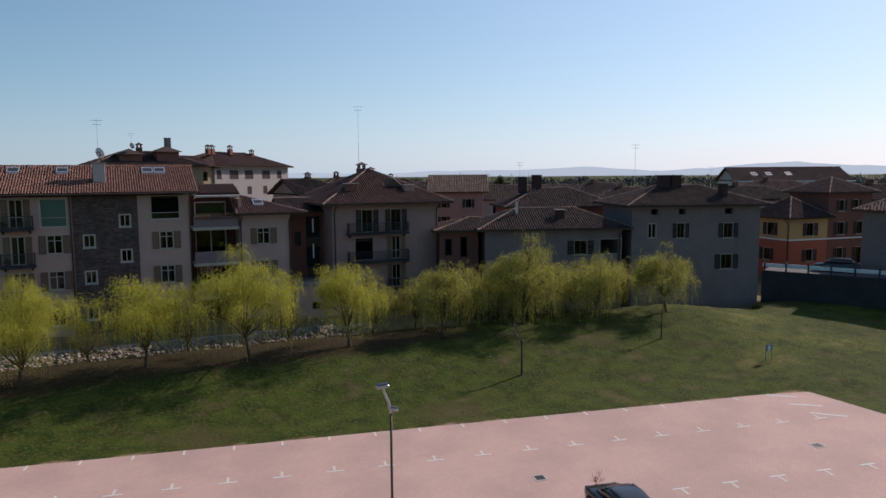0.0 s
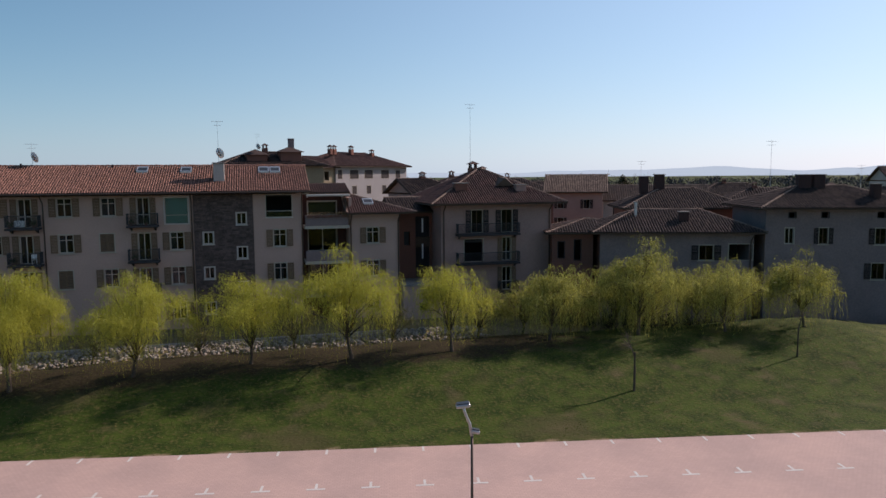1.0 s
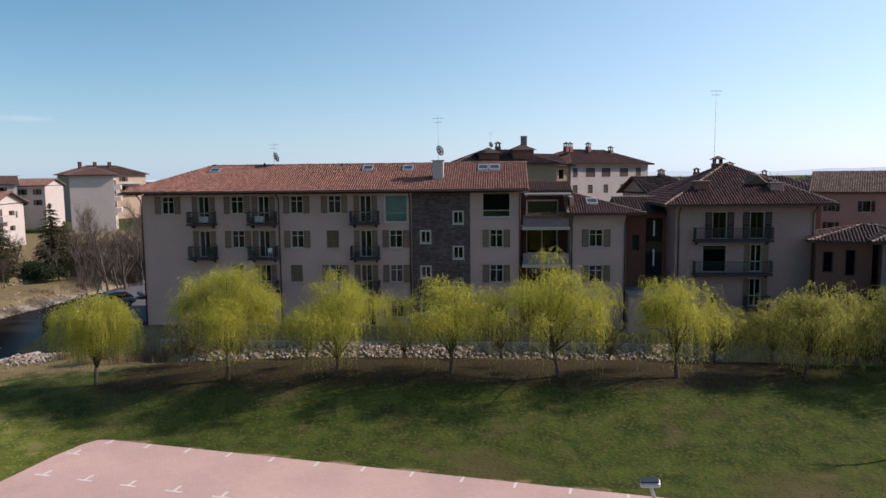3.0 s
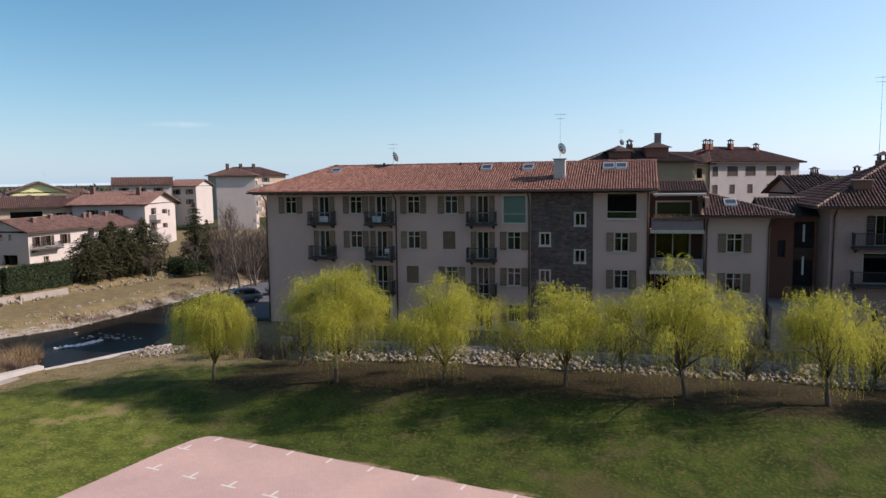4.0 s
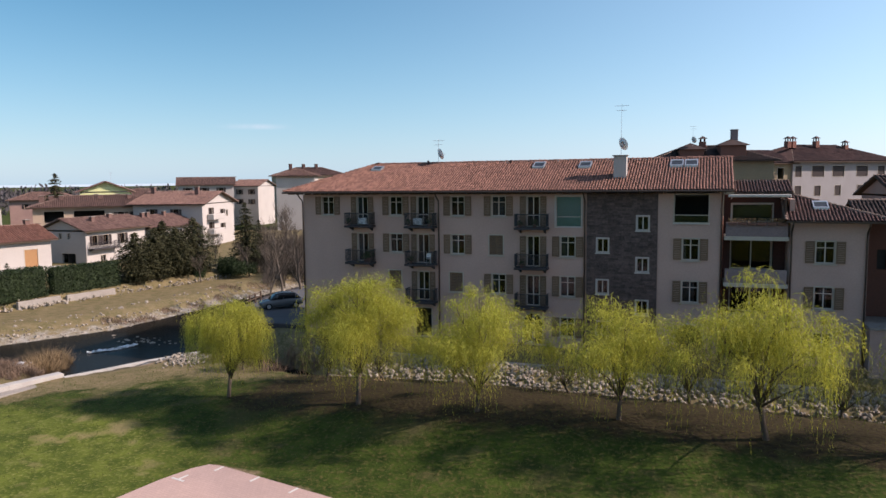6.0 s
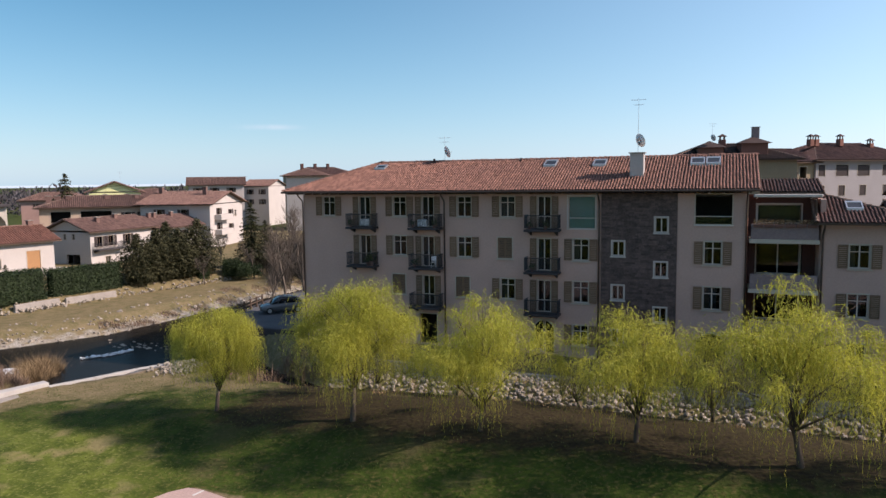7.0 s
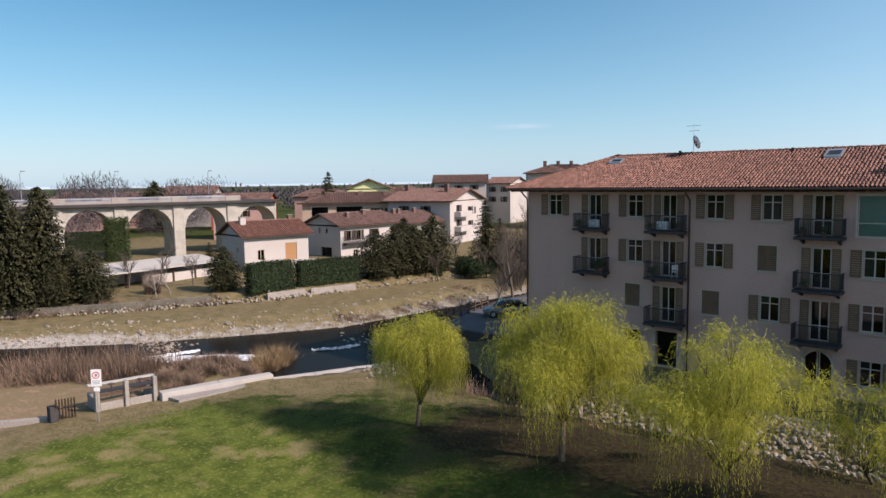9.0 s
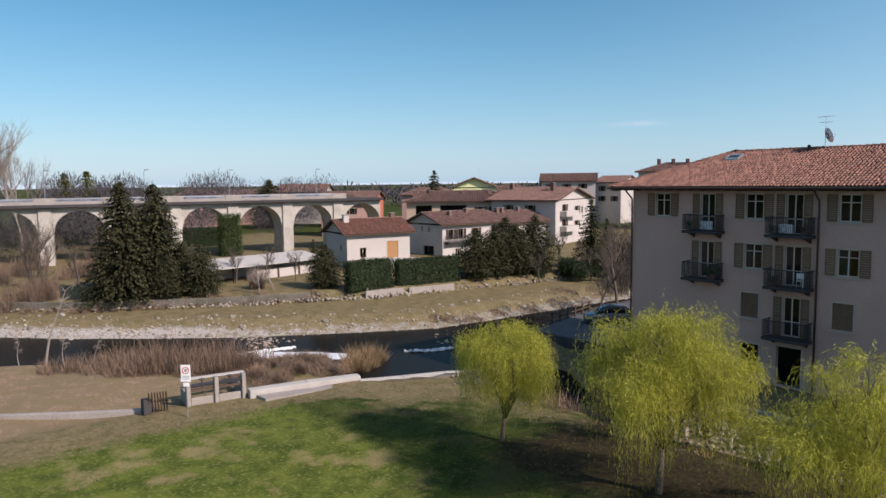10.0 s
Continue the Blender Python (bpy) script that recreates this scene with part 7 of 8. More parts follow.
BARE = [bare_mesh(s, 8.0, 0.5, 5, 0.13, BARK_GREY, 4) for s in (1, 2, 3)]
BARE_PALE = [bare_mesh(s, 5.0, 0.4, 3, 0.07, BARK_PALE) for s in (5, 6)]
def bare_tree(x, y, k, scale, label="leafless grey-brown tree by the river", pale=False, z=None):
    t = thing("bare_tree", label, "tree", m=pose(x, y, float(height(x, y)) if z is None else z, 0, 0, (x * 37) % 360) @ Matrix.Scale(scale, 4))
    part("trunk", (BARE_PALE if pale else BARE)[k % (2 if pale else 3)], None, t)


for x, y, k, s in ((-8, 52, 0, 1.5), (-3, 60, 1, 1.5), (-13, 64, 2, 1.6), (-18, 72, 0, 1.6), (-26, 70, 1, 1.4), (-4, 74, 2, 1.6), (-12.4, 15, 0, 1.4), (-12.5, 19, 1, 1.5), (-12.2, 22, 2, 1.4), (-12.6, 27, 0, 1.5), (-11.9, 11.5, 2, 1.15), (-12.9, 24, 1, 1.5), (-21.5, 33, 0, 1.2), (-22.5, 36, 2, 1.4), (-28, 35, 1, 1.1), (-33, 41, 2, 1.3), (-30.5, 33.5, 0, 1.0), (-21, 46, 1, 1.5), (-18, 50, 2, 1.5), (-24, 54, 0, 1.5), (-36, 50, 1, 1.3), (-38.5, 36, 2, 1.0), (-42, 62, 0, 1.5), (-48, 70, 2, 1.6), (-36, 66, 1, 1.6), (-40, 76, 0, 1.7), (-30, 62, 2, 1.5), (-34, 80, 1, 1.8), (-24.5, 37, 1, 1.2), (-26, 42, 2, 1.3), (-29, 41, 0, 1.1), (-31, 46, 1, 1.2), (-9, 24, 1, 1.3), (-12, 30, 2, 1.3), (-6, 32, 0, 1.2), (-15, 42, 1, 1.4), (-27, 50, 2, 1.3), (-28, 47, 0, 1.1), (-10, 40, 2, 1.4), (-20, 58, 0, 1.4), (-32, 44, 1, 0.9), (-34, 27, 2, 0.8), (-30, 38, 0, 0.9),
                   (-54, -3, 0, 1.0), (-56.5, -6, 1, 0.9), (-52.5, 0.5, 2, 0.8), (-70, -32, 1, 1.1), (-77, -24, 2, 1.2), (-84, -30, 0, 1.2), (-90, -14, 1, 1.1), (-74, -38, 0, 1.3), (-88, -42, 2, 1.4), (-66, -8, 2, 0.9), (-80, -6, 0, 1.0), (-62, -33, 0, 1.2), (-66, -40, 1, 1.4), (-71, -27, 2, 1.5), (-78, -34, 0, 1.5), (-82, -24, 1, 1.5), (-68, -22, 0, 1.2), (-73, -18, 1, 1.3), (-86, -36, 2, 1.6), (-60, -28, 1, 0.9), (-76, -44, 2, 1.6), (-84, -16, 0, 1.3)):
    bare_tree(x, y, k, s, z=-0.05 if -13 < x < 0 and 4 < y < 48 else None)
def leaning_sapling(x, y, high, lean, seed):
    """A slender pale stem that leans one way and forks into fine twigs near its top."""
    rr = np.random.default_rng(seed)
    t = thing("bare_tree", "thin pale leafless sapling leaning over the water", "tree", m=pose(x, y, float(height(x, y))))
    stem = [Vector((0.636, 0.772, 0)) * lean * q ** 1.3 + Vector((0.05 * math.sin(9 * q), 0.05 * math.cos(7 * q), high * q)) for q in np.linspace(-0.03, 1, 9).clip(0)]
    stem[0] -= Vector((0, 0, 0.3))
    part("trunk", Geo().tube(stem, [high * 0.019 * (1 - 0.8 * i / 8) for i in range(9)], 7), BARK_PALE, t)
    for i in (5, 6, 6, 7, 7, 8, 8):
        d = Vector((rr.uniform(0.1, 0.6), rr.uniform(0.1, 0.6), rr.uniform(0.2, 0.5))) * (rr.choice((-0.5, 1, 1))) * high * 0.3
        d.z = abs(d.z)
        tip = stem[i] + d
        twigs = Geo().tube([stem[i], stem[i] + d * 0.5 + Vector((0, 0, 0.1)), tip], [high * 0.006, high * 0.004, 0.006], 5)
        for _ in range(5):
            p = stem[i] + d * rr.uniform(0.35, 0.95)
            e = Vector(rr.normal(size=3).tolist()) * high * 0.05
            twigs.tube([p, p + e * 0.6, p + e + Vector((0, 0, -0.1))], [0.012, 0.009, 0.004], 4)
        part("branch", twigs, BARK_PALE, t)


for x, y, k in ((-46.4, -7.4, 0), (-47.6, -5.0, 1)):
    t = thing("bare_tree", "bushy pale leafless garden tree behind the stone wall", "tree", m=pose(x, y, float(height(x, y)), 0, 0, 50 * k))
    part("trunk", bare_mesh(91 + k, 6.4 - 1.2 * k, 0.6, 4, 0.09, BARK_PALE, 4, 0.35), None, t)
leaning_sapling(-29.8, -32.7, 6.1, 1.9, 3)
leaning_sapling(-31.0, -29.0, 2.6, 0.5, 4)
leaning_sapling(-34.0, -33.8, 2.6, 0.0, 5)
leaning_sapling(-28.6, -31.6, 2.7, 0.0, 6)
for x, y, k, s in ((52.85, -27.45, 0, 1.0), (67.05, -25.4, 1, 0.85)):
    t = thing("young_tree", "young leafless tree staked on the lawn", "tree", m=pose(x, y, float(height(x, y)), 0, 0, 40) @ Matrix.Scale(s, 4))
    part("trunk", Geo().tube([(0, 0, -0.2), (0.01, 0, 1.0), (0.03, 0.01, 2.5)], [0.075, 0.06, 0.05], 7), BARK, t)
    part("crown", bare_mesh(60 + k, 3.6, 0.95, 4, 0.05, BARK_GREY, 4, 0.35), None, t, m=pose(0.03, 0.01, 2.3))
    part("stake", Geo().tube([(0.14, 0, -0.3), (0.12, 0, 1.6)], 0.04, 6), WOOD_DARK, t)
for u, v, s in ((44.6, 16.2, 0.62), (38.5, 9.9, 0.42), (46.0, 16.6, 0.4)):
    x, y = lot_xy(u, v)
    t = thing("bare_shrub", "leafless shrub in a planting bed", "shrub", m=pose(x, y, -0.78, 0, 0, u * 9) @ Matrix.Scale(s, 4))
    part("trunk", bare_mesh(int(u), 5.0, 0.8, 3, 0.06, TWIG), None, t)

# tall poplars beyond the bridge
POPLAR = bare_mesh(81, 24, 0.34, 5, 0.3, BARK_PALE, 3, 0.9)
for x, y, s, a in ((-117, -20.4, 1.5, 0), (-127, -16, 1.15, 80), (-114, -27, 1.4, 150)):
    t = thing("bare_tree", "tall pale leafless poplar", "tree", m=pose(x, y, -1, 0, 0, a) @ Matrix.Scale(s, 4))
    part("trunk", POPLAR, None, t)


def thicket(name, label, spots, stems, high, material, seed, flare=0.35):
    """Many thin upright stems round the given spots (x, y, radius)."""
    rr = np.random.default_rng(seed)
    sp = np.repeat(np.array(spots, float), stems, 0)
    n = len(sp)
    a, d = rr.uniform(0, 6.283, n), sp[:, 2] * np.sqrt(rr.random(n))
    px, py = sp[:, 0] + d * np.cos(a), sp[:, 1] + d * np.sin(a)
    pz = height(px, py) - 0.05
    h = high * rr.uniform(0.3, 1.0, n) * (1 - 0.4 * d / sp[:, 2])
    dx, dy = rr.normal(scale=0.5, size=(2, n)) * flare * h
    w = rr.uniform(0.007, 0.02, n)
    sx, sy = w * np.cos(a), w * np.sin(a)
    bx, by, bz = px + dx * 0.4, py + dy * 0.4, pz + h * 0.55
    v = np.stack([np.stack(q, 1) for q in ((px - sx, py - sy, pz), (px + sx, py + sy, pz), (bx + sx, by + sy, bz), (bx - sx, by - sy, bz), (px + dx, py + dy, pz + h))], 1).reshape(-1, 3)
    k = np.arange(n)[:, None] * 5
    f = [tuple(q) for q in (k + (0, 1, 2, 3)).tolist()] + [tuple(q) for q in (k + (3, 2, 4)).tolist()]
    me = bpy.data.meshes.new(name)
    me.from_pydata(v.tolist(), [], f)
    me.materials.append(material)
    return tagged(part(name, me, None), label, "shrubs", kind="stuff")


thicket("brushwood", "brown leafless brushwood along the river", [(-20.3 - 1.0 * k + 0.5 * (k % 3), -21.0 - 1.35 * k, 2.1) for k in range(6)] + [(-22.3 - 1.0 * k, -21.0 - 1.3 * k, 2.0) for k in range(6)], 620, 2.1, TWIG, 3, 0.8)
thicket("brushwood", "tall thin leafless stems among the river brush", [(-20.8 - 1.0 * k, -20.6 - 1.3 * k, 2.4) for k in range(6)], 230, 3.7, TWIG, 15, 0.5)
thicket("brushwood", "thin brown brush at the edge of the still water", [(-26.4, -29.0, 1.9), (-28.2, -30.2, 1.8), (-28.8, -31.8, 1.5)], 360, 1.9, TWIG, 13, 0.6)
thicket("brushwood", "low brown scrub on the gravel island", [(-17.0, -16.4, 1.4), (-18.6, -17.8, 1.7), (-14.2, -16.8, 1.3), (-15.8, -18.5, 1.7), (-13.8, -20, 1.2), (-17.2, -20.0, 1.5), (-12.4, -18.2, 1.3), (-13.0, -22.0, 1.3), (-16.0, -22.5, 1.5)], 800, 1.15, TWIG, 4, 0.9)
thicket("dry_reeds", "tawny dry reed clump on the river shore", [(-18.4, -11.0, 1.3), (-19.3, -11.0, 1.4), (-18.5, -10.2, 1.2), (-17.2, -12.0, 1.1), (-16.6, -13.2, 1.0)], 700, 2.9, REED, 5, 0.6)
# near-black stems, added to darken the lower house fronts
thicket("brushwood", "dark upright stems at the foot of the grey houses", [(57.5 + 1.75 * k, -5.6 - 0.61 * k - 0.5 * (k % 2), 1.5) for k in range(15)], 300, 2.8, DARK_BRUSH, 14, 0.5)
thicket("brushwood", "dark brush on the far shore", [(-25.5, 5.0, 1.2), (-24.8, 7.0, 1.2), (-26.5, 3.5, 1.0), (-24.6, 15, 1.3), (-24.4, 20, 1.5), (-25.2, 11, 1.0), (-27, 24, 1.6), (-25, 28, 1.6), (-16, 24, 1.5), (-15, 30, 1.6), (-24, 36, 2.0), (-22, 42, 2.0)], 260, 0.95, TWIG, 6, 0.9)
thicket("brushwood", "grey-brown leafless scrub below the bridge", [(-72 - (k * 7) % 22, -44 + 3.4 * k, 2.6) for k in range(12)] + [(-60, -30, 1.8), (-63, -27, 1.8), (-68, -36, 2.2), (-58.5, -27.5, 1.4), (-50, -6, 0.9)], 560, 4.0, TWIG, 8, 0.4)
thicket("brushwood", "grey leafless thicket on the terrace edge", [(-24.5 - 1.2 * (k % 4), 31 + 2.1 * k, 1.6) for k in range(12)], 260, 4.2, BARK_GREY, 9, 0.4)
thicket("brushwood", "dense dark scrub beside the river and the terrace", [(-33 + 1.6 * (k % 8), 37.5 + 2.4 * (k // 8) + 0.7 * (k % 3), 2.0) for k in range(40)] + [(-48 + 2.3 * (k % 7), 58 + 3.2 * (k // 7), 2.4) for k in range(28)], 330, 3.0, DARK_BRUSH, 12, 0.5)
thicket("brushwood", "dark brush at the foot of the apartment block", [(0.6 + 1.5 * k, -4.6 - 0.5 * (k % 3), 1.0) for k in range(6)] + [(1.5, -11.4, 1.2), (4.5, -12.2, 1.2), (-1.0, -10.4, 0.9)], 200, 1.7, TWIG, 11, 0.5)
thicket("dry_reeds", "rank dry growth on the stream bank under the willows", [(8 + 3.3 * k, -13.2 + 0.6 * math.sin(k * 2.1), 1.5) for k in range(20)], 110, 0.4, REED, 7, 0.6)


# ---------------------------------------------------------------- conifers and hedges
def conifer_meshes(seed, high, wide, leaf, dense=1.0, round_=0.0):
    rr = np.random.default_rng(seed)
    trunk = Geo().tube([(0, 0, -0.3), (0, 0, high * 0.5), (0, 0, high * 0.97)], [high * 0.022, high * 0.014, 0.02], 7).mesh("trunk", BARK, True)
    cs, al, ac = [], [], []
    levels = int(25 * dense)
    for i in range(levels):
        t = (i + rr.random()) / levels
        z = high * (0.05 + 0.93 * t)
        r = wide / 2 * ((1 - t) ** 0.6 * (1 - round_) + round_ * math.sqrt(max(1 - (2 * t - 0.9) ** 2, 0.02))) + 0.12
        for _ in range(int(14 + 14 * (1 - t))):
            a = rr.uniform(0, 6.283)
            ln = r * rr.uniform(0.65, 1.12)
            n = max(5, int(ln / 0.16))
            s = np.linspace(0.15, 1, n)
            px = np.stack([np.cos(a) * ln * s, np.sin(a) * ln * s, z - 0.28 * ln * s ** 1.5 + 0.06 * ln * s ** 4], 1)
            d = np.array((math.cos(a), math.sin(a), -0.3)) + rr.normal(scale=0.55, size=(n, 3))
            d /= np.linalg.norm(d, axis=1, keepdims=True)
            side = np.cross(d, (0, 0, 1.0)) + rr.normal(scale=0.25, size=(n, 3))
            side /= np.linalg.norm(side, axis=1, keepdims=True)
            k = rr.uniform(0.12, 0.23, size=(n, 1)) * (high / 9) ** 0.4
            cs.append(px + rr.normal(scale=0.08, size=(n, 3))); al.append(d * k); ac.append(side * k * 0.5)
    return trunk, cards(np.concatenate(cs), np.concatenate(al), np.concatenate(ac), "crown", leaf)


CONE = [conifer_meshes(1, 13.4, 9.6, CONIFER, 2.6), conifer_meshes(2, 10, 5.6, CONIFER, 1.2), conifer_meshes(3, 7, 6.2, CONIFER, 1.8, 0.85), conifer_meshes(4, 9, 3.0, CYPRESS, 1.0, 0.8)]
def conifer(x, y, k, s, label, z=None):
    tr, cr = CONE[k]
    tree("conifer", label, tr, cr, pose(x, y, float(height(x, y)) if z is None else z, 0, 0, x * 53 % 360) @ Matrix.Scale(s, 4))


for x, y, k, s, label in ((-54.0, -20.2, 0, 1.0, "large dark spruce in a riverside garden"), (-54.8, -16.3, 0, 0.98, "large dark spruce in a riverside garden"), (-51.8, -14.2, 1, 0.62, "dark spruce beside larger ones"), (-50.6, -16.4, 2, 0.7, "bushy dark conifer by the garden wall"), (-57.5, -12.6, 2, 0.8, "bushy dark conifer behind the spruces"), (-49.6, -13.0, 2, 0.85, "bushy dark conifer by the garden wall"),
                          (-38.2, 19.3, 2, 0.95, "broad dark yew-like conifer"), (-38.0, 22.6, 2, 1.0, "broad dark yew-like conifer"), (-37.2, 25.8, 2, 0.98, "broad dark yew-like conifer"), (-37.0, 29.4, 2, 1.15, "broad dark cedar with an open crown"), (-40.5, 27.0, 2, 1.1, "broad dark yew-like conifer"),
                          (-44.8, 0.4, 2, 0.78, "bushy dark conifer by the garden wall"), (-34.5, 38.5, 1, 1.0, "slender dark fir at the garden edge"), (-36.0, 44.0, 1, 0.7, "slender dark fir at the garden edge"), (-45.5, 6.5, 1, 0.38, "small clipped fir in a villa garden"),
                          (-126, 83.0, 1, 1.6, "tall dark fir among far roofs"), (-165, 74, 1, 1.1, "dark fir among far roofs"), (-158, 78, 1, 1.0, "dark fir among far roofs"), (-159, 48.4, 2, 2.0, "round dark pine beyond the bridge"), (-136.4, -9.2, 3, 1.8, "yellow-green cypress beyond the bridge"), (-135.6, -5.0, 3, 1.84, "yellow-green cypress beyond the bridge"), (-62, 8.5, 1, 0.45, "small fir in a villa garden"),
                          (118, 90, 2, 1.9, "dark round tree among the town roofs")):
    conifer(x, y, k, s, label)


def hedge(x0, y0, x1, y1, w, z0, z1, seed, material=HEDGE, label="tall clipped dark green hedge", name="hedge", rough=0.09):
    rr = np.random.default_rng(seed)
    d = Vector((x1 - x0, y1 - y0, 0))
    m = Matrix.Translation((x0, y0, 0)) @ Matrix.Rotation(math.atan2(d.y, d.x), 4, "Z")
    t = thing(name, label, "hedge", m=m)
    L = d.length
    part("core", Geo().rbox(0.06 + rough, -w / 2 + 0.06 + rough, z0, L - 0.06 - rough, w / 2 - 0.06 - rough, z1 - 0.06 - rough, 0.1), HEDGE, t)
    n = int((90 if rough < 0.2 else 170) * (2 * (z1 - z0) * (L + w) + L * w))
    f = rr.random(n)
    side = 2 * (z1 - z0) * L / (2 * (z1 - z0) * (L + w) + L * w)
    topf = L * w / (2 * (z1 - z0) * (L + w) + L * w)
    px, pz = rr.uniform(0, L, n), rr.uniform(z0, z1, n)
    py = np.where(rr.random(n) < 0.5, -w / 2, w / 2)
    is_top = f > 1 - topf
    is_end = (f > side) & ~is_top
    py = np.where(is_top | is_end, rr.uniform(-w / 2, w / 2, n), py)
    pz = np.where(is_top, z1, pz)
    px = np.where(is_end, np.where(rr.random(n) < 0.5, 0, L), px)
    c = np.stack([px, py, pz], 1) + rr.normal(scale=rough, size=(n, 3)) * (1, 1, 1 + rough)
    k = rr.uniform(0.07, 0.14, size=(n, 1))
    part("leaves", cards(c, unit(rr, n) * k, unit(rr, n) * k * 0.6, "leaves", material), None, t)


hedge(-40.6, 1.0, -40.3, 7.0, 1.6, -0.3, 3.2, 1)
hedge(-40.2, 7.8, -38.6, 16.4, 1.6, -0.3, 2.9, 2)
hedge(-91.0, 6.2, -90.5, 9.3, 2.4, -1, 6.9, 3, IVY, "thick ivy climbing a bridge pier", "ivy", 0.22)
hedge(-33.0, 33.5, -32.2, 35.0, 1.2, -0.5, 0.9, 4, HEDGE, "small clipped evergreen shrub on grass", "shrub")
hedge(-35.5, 27.5, -34.6, 28.6, 1.1, -0.6, 0.7, 5, HEDGE, "small clipped evergreen shrub on grass", "shrub")
for x, y, w, z1, seed in ((-31.5, 31.0, 1.3, 0.9, 21), (-30.6, 33.0, 1.0, 0.6, 22), (-34.0, 31.4, 1.6, 1.4, 23), (-35.6, 33.2, 1.4, 1.2, 24), (-36.6, 40.5, 1.8, 1.5, 25), (-33.5, 44.5, 1.6, 1.3, 26)):
    hedge(x, y, x + w, y + 0.8 * w, w, -0.6, z1, seed, HEDGE, "low dark evergreen shrub in a garden", "shrub", 0.2)
hedge(-52.0, 3.0, -51.0, 4.0, 1.1, -0.6, 0.8, 6, IVY, "small round garden shrub", "shrub")
thicket("dry_reeds", "rank olive-brown growth along the garden wall", [(-52.9 + 10.8 * t + 0.4 * math.sin(k * 3.1), -24.3 + 21.8 * t, 0.9) for k, t in enumerate(np.linspace(0, 1, 17)) if k % 4 != 2] + [(-53.5 - 1.9 * k, -25.2 - 2.1 * k, 0.9) for k in range(6)], 170, 1.3, TWIG, 10, 0.7)
hedge(-120, -8, -112, 18, 3.0, -0.5, 3.5, 7, HEDGE, "dark hedge beyond the bridge", "hedge")

# --- pale shed and walls in the garden beside the bridge
shed = thing("garden_shed", "long low open shed with a pale sheet roof", "shed", m=pose(-56.5, -9.5, 0, 0, 0, 98))
W = 17.5
part("roof", Geo().add([(x, y, z + dz) for dz in (0, 0.14) for x, y, z in ((-0.4, -0.8, 1.75), (W + 0.4, -0.8, 1.75), (W + 0.4, 4.6, 2.5), (-0.4, 4.6, 2.5))], [(3, 2, 1, 0), (4, 5, 6, 7), (0, 1, 5, 4), (1, 2, 6, 5), (2, 3, 7, 6), (3, 0, 4, 7)]), CONCRETE, shed)
part("back_wall", Geo().box(0, 4.0, -1, W, 4.2, 1.74), PLASTER_WHITE, shed)
part("front_wall", Geo().box(6.5, 0.2, -1, W, 0.4, 0.95), PLASTER_WHITE, shed)
for k in range(6):
    part("post", Geo().box(k * 3.45, 0, -1, k * 3.45 + 0.18, 0.18, 1.74), WOOD_DARK, shed)
strip_wall("garden_wall", [(-66, -37.6), (-53.8, -24.1), (-46.3, -11.6), (-42.6, -2.8)], 0.4, -0.2, -1.8, ROCK_DARK, "rubble garden wall by the river meadow, coloured as shaded")
strip_wall("garden_wall", [(-39.2, 2.6), (-38.5, 7.6)], 0.4, -0.25, -1.8, CONCRETE_OLD, "pale concrete garden wall")
strip_wall("garden_wall", [(-38.4, 8.4), (-37.2, 14.6)], 0.35, -0.35, -1.8, CONCRETE_OLD, "pale concrete garden wall")

# ---------------------------------------------------------------- aerials
def aerial(x, y, z, h=2.6, dish=True, label="thin steel aerial mast with a grey satellite dish"):
    t = thing("aerial_mast", label, "aerial", m=pose(x, y, z))
    part("mast", Geo().tube([(0, 0, 0), (0, 0, h)], [0.02, 0.01], 5), STEEL, t)
    for zz, w in ((h - 0.15, 0.5), (h - 0.5, 0.35)):
        a = part("antenna", Geo().tube([(-w, 0, zz), (w, 0, zz)], 0.014, 5), STEEL, t)
        for k in range(6):
            xx = -w + 2 * w * k / 5
            part("element", Geo().tube([(xx, -0.22, zz), (xx, 0.22, zz)], 0.008, 4), STEEL, a)
    if dish:
        g = Geo()
        rings = [(0.0, 0.0), (0.2, 0.02), (0.36, 0.07), (0.46, 0.13)]
        n = 18
        for r, d in rings[1:]:
            g.add([(r * math.cos(2 * math.pi * k / n), -d, r * 1.1 * math.sin(2 * math.pi * k / n)) for k in range(n)], [])
        g.add([(0, 0, 0)], [])
        g.f += [(j * n + k, j * n + (k + 1) % n, (j + 1) * n + (k + 1) % n, (j + 1) * n + k) for j in range(2) for k in range(n)]
        g.f += [(3 * n, k, (k + 1) % n) for k in range(n)]
        d = part("dish", g, WHITE_PAINT, t, "pale grey satellite dish", m=pose(0.06, 0.1, 0.85, -20, 0, 139), smooth=True)
        part("feed_arm", Geo().tube([(0, -0.08, -0.4), (0, -0.55, -0.1)], 0.015, 5), STEEL, d)


aerial(10.9, 4.9, 14.3, 2.2)
aerial(27.0, 1.9, 14.6, 3.9)
aerial(31.0, 58.0, 17.5, 3.0)
aerial(52.2, 5.2, 14.0, 6.8, False, "tall thin steel aerial mast")
aerial(80.0, -6.5, 12.0, 4.6, False, "tall thin steel aerial mast")
aerial(76.5, 12.0, 11.4, 3.6, False, "thin steel aerial mast")
aerial(104.0, 6.0, 10.9, 3.4, False, "thin steel aerial mast")
aerial(-104.5, 80.5, 13.3, 2.6, False, "thin steel aerial mast")

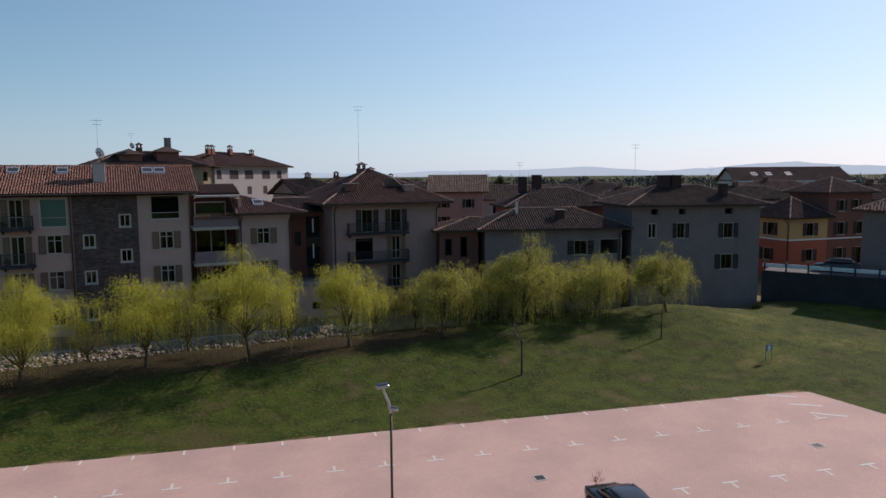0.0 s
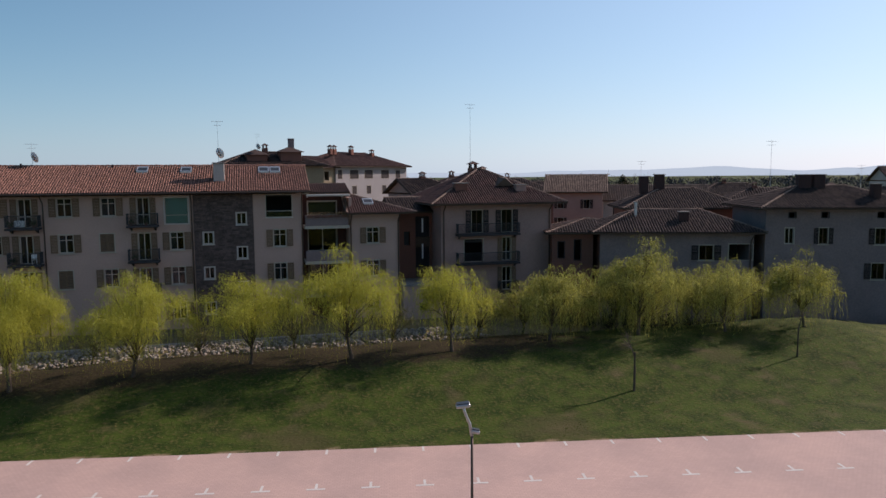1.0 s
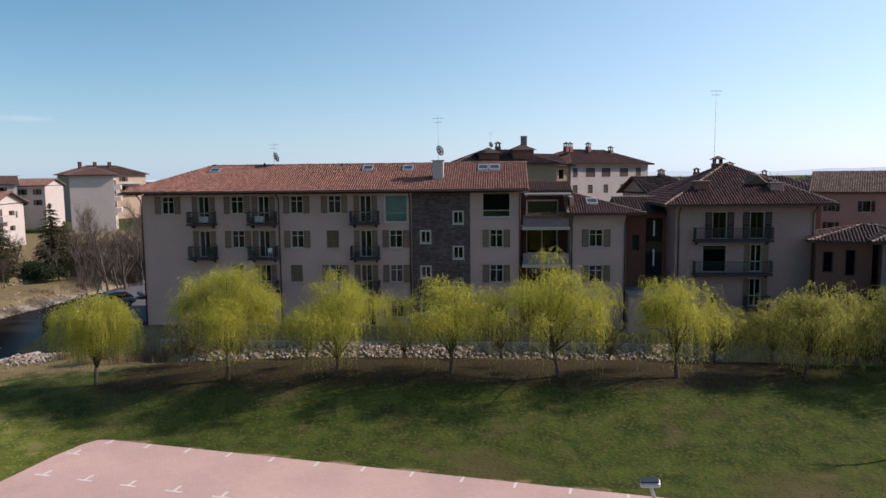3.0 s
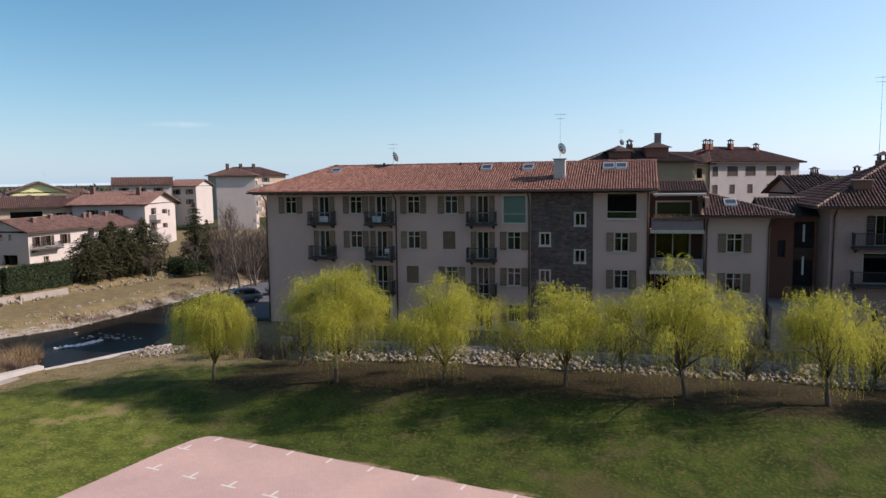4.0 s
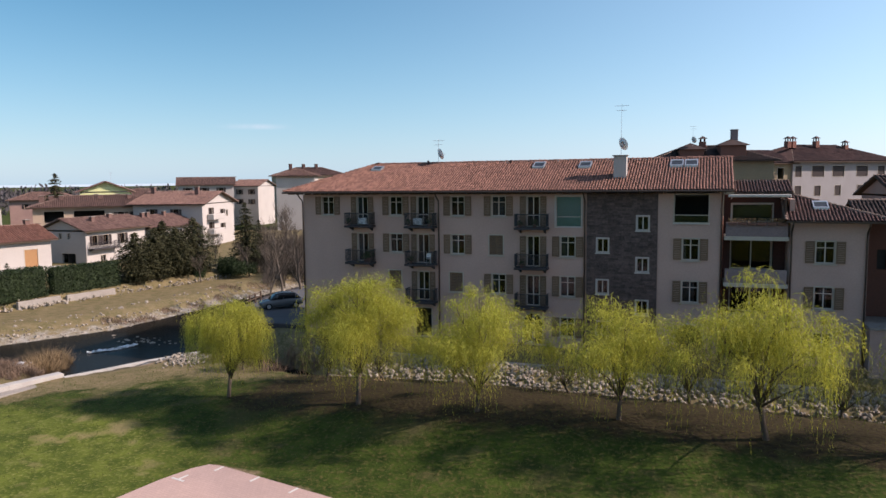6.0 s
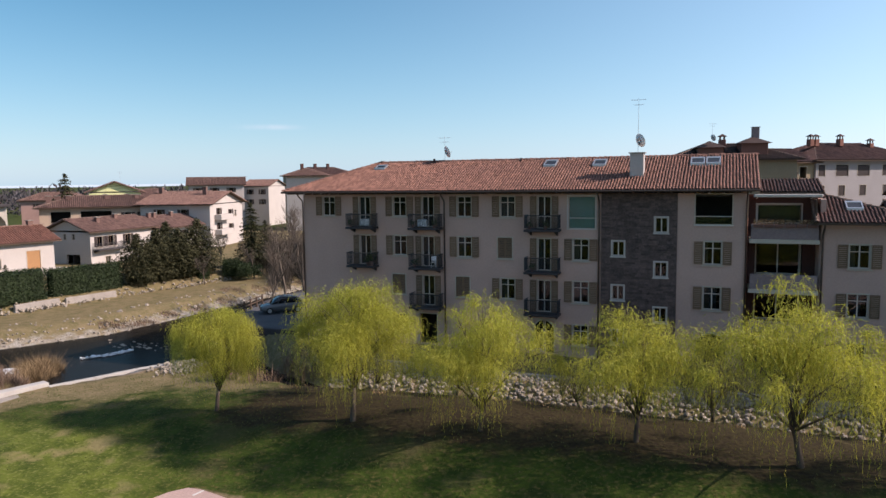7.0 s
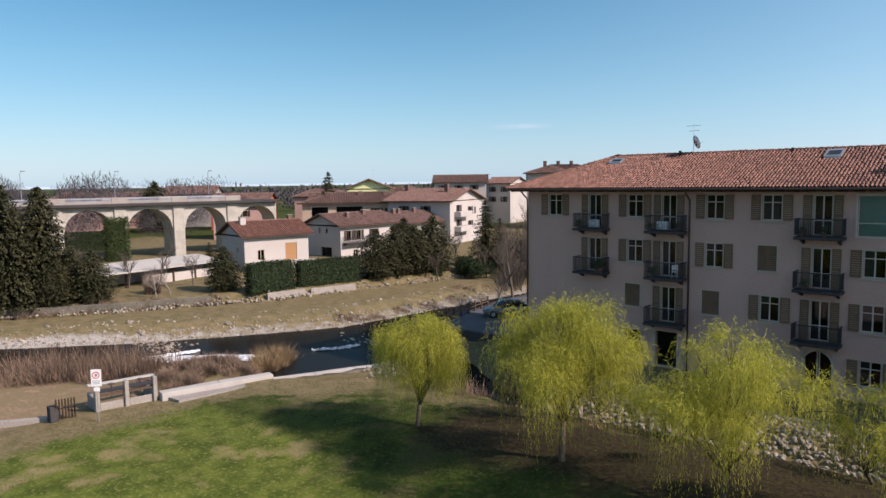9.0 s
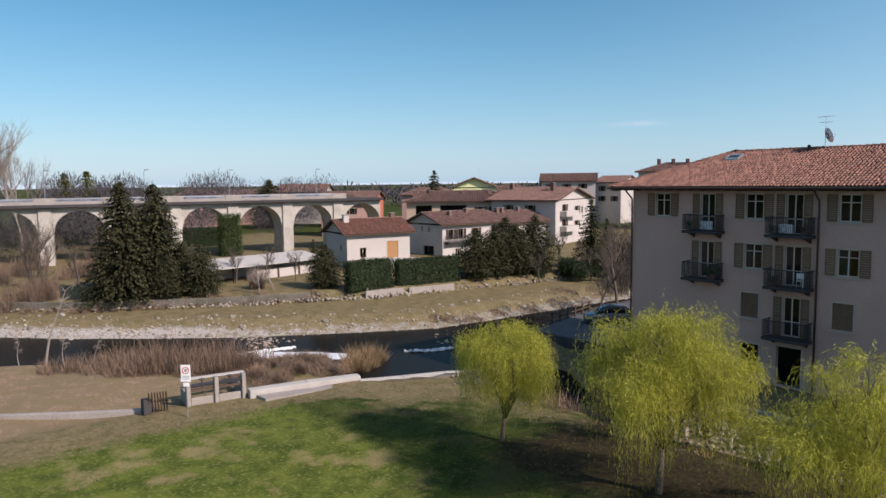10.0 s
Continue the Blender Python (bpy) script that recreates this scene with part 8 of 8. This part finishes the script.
# ---------------------------------------------------------------- lawn tufts
rr = np.random.default_rng(12)
n = 60000
px, py = rr.uniform(-14, 84, n), rr.uniform(-46, -12.8, n)
keep = inside(px, py, PARK) & (px > -11.5)
u_ = (px - LOT_O[0]) * LOT_U[0] + (py - LOT_O[1]) * LOT_U[1]
v_ = (px - LOT_O[0]) * LOT_V[0] + (py - LOT_O[1]) * LOT_V[1]
keep &= ~((u_ > -0.9) & (u_ < 61) & (v_ > -0.15))
patch = np.sin(px * 0.9 + 2 * np.sin(py * 0.5)) * np.cos(py * 0.8 + px * 0.2)
keep &= rr.random(n) < 0.55 + 0.45 * patch
px, py = px[keep], py[keep]
pz = height(px, py)
n = len(px)
d = np.stack([rr.normal(scale=0.35, size=n), rr.normal(scale=0.35, size=n), np.full(n, 1.0)], 1)
k = rr.uniform(0.02, 0.05, size=(n, 1))
tagged(new("grass_tufts", cards(np.stack([px, py, pz], 1) + d * k * 0.7, d * k, unit(rr, n) * k * 0.55, "grass_tufts", GRASS_BLADE)), "short uneven grass tufts over the lawn", "grass", kind="stuff")

# ---------------------------------------------------------------- woods, far villages and hills
def far_woods(bands, seed):
    rr = np.random.default_rng(seed)
    cs, al, ac = [], [], []
    for az0, az1, d0, d1, count, h in bands:
        a, d = np.radians(rr.uniform(az0, az1, count)), rr.uniform(d0, d1, count)
        x, y = 30 + d * np.sin(a), -50 + d * np.cos(a)
        z = height(x, y)
        for i in range(count):
            near = d[i] < 320
            m = (640 if az0 < 0 else 110) if near else 42
            hh = h * rr.uniform(0.6, 1.15)
            p = unit(rr, m) * np.sqrt(rr.uniform(0.05, 1.0, size=(m, 1))) * (hh * 0.42, hh * 0.42, hh * 0.5)
            up = unit(rr, m) * (0.6, 0.6, 0.4) + (0, 0, 0.6) + p / hh
            cs.append(p + (x[i], y[i], z[i] + hh * 0.5))
            al.append(up * hh * (0.042 if near else 0.10)); ac.append(unit(rr, m) * hh * (0.0048 if near else 0.05))
    return cards(np.concatenate(cs), np.concatenate(al), np.concatenate(ac), "far_woods", WOODS)


# band 105 to 255 lies out of view, added to darken window reflections
tagged(new("far_woods", far_woods(((12, 75, 330, 360, 240, 8), (12, 75, 480, 520, 330, 9), (-80, 12, 560, 640, 420, 9), (12, 75, 640, 1100, 700, 11), (28, 60, 250, 420, 60, 9), (-80, 15, 500, 1200, 700, 11), (-90, -81, 170, 260, 40, 14), (-77.5, -71, 160, 250, 70, 15), (-68.4, -65.2, 180, 260, 30, 15), (-87, -62, 160, 300, 70, 8), (-86, -68, 140, 168, 60, 8), (-66, -58, 190, 330, 40, 14), (-62, -40, 330, 480, 120, 12), (105, 255, 62, 190, 130, 10), (20, 34, 190, 260, 40, 13)), 3)), "brown leafless woods across the plain, with an added unseen belt", "woods", kind="stuff")
# distance haze is put into the hills as a pale blue glow
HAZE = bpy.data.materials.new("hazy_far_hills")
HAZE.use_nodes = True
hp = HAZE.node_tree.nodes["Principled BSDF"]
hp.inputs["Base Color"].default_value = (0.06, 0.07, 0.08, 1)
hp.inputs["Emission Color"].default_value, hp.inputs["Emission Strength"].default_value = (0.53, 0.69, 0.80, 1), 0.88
hv, hf = [], []
steps = 220
for i in range(steps + 1):
    a = radians(-95 + 190 * i / steps)
    up = max(0.0, 0.3 + 0.7 * math.sin(a * 1.3 + 0.2)) + 0.9 * max(0.0, math.sin(a * 2.0 - 0.7))
    top = 10 + 0.55 * up * (40 + 45 * noise.noise((a * 7, 1.7, 0)) + 60 * abs(noise.noise((a * 3, 8.1, 0))) + 18 * noise.noise((a * 29, 3.3, 0)))
    for z in (-60, top):
        hv.append((30 + 4400 * math.sin(a), -50 + 4400 * math.cos(a), z))
for i in range(steps):
    hf.append((2 * i, 2 * i + 2, 2 * i + 3, 2 * i + 1))
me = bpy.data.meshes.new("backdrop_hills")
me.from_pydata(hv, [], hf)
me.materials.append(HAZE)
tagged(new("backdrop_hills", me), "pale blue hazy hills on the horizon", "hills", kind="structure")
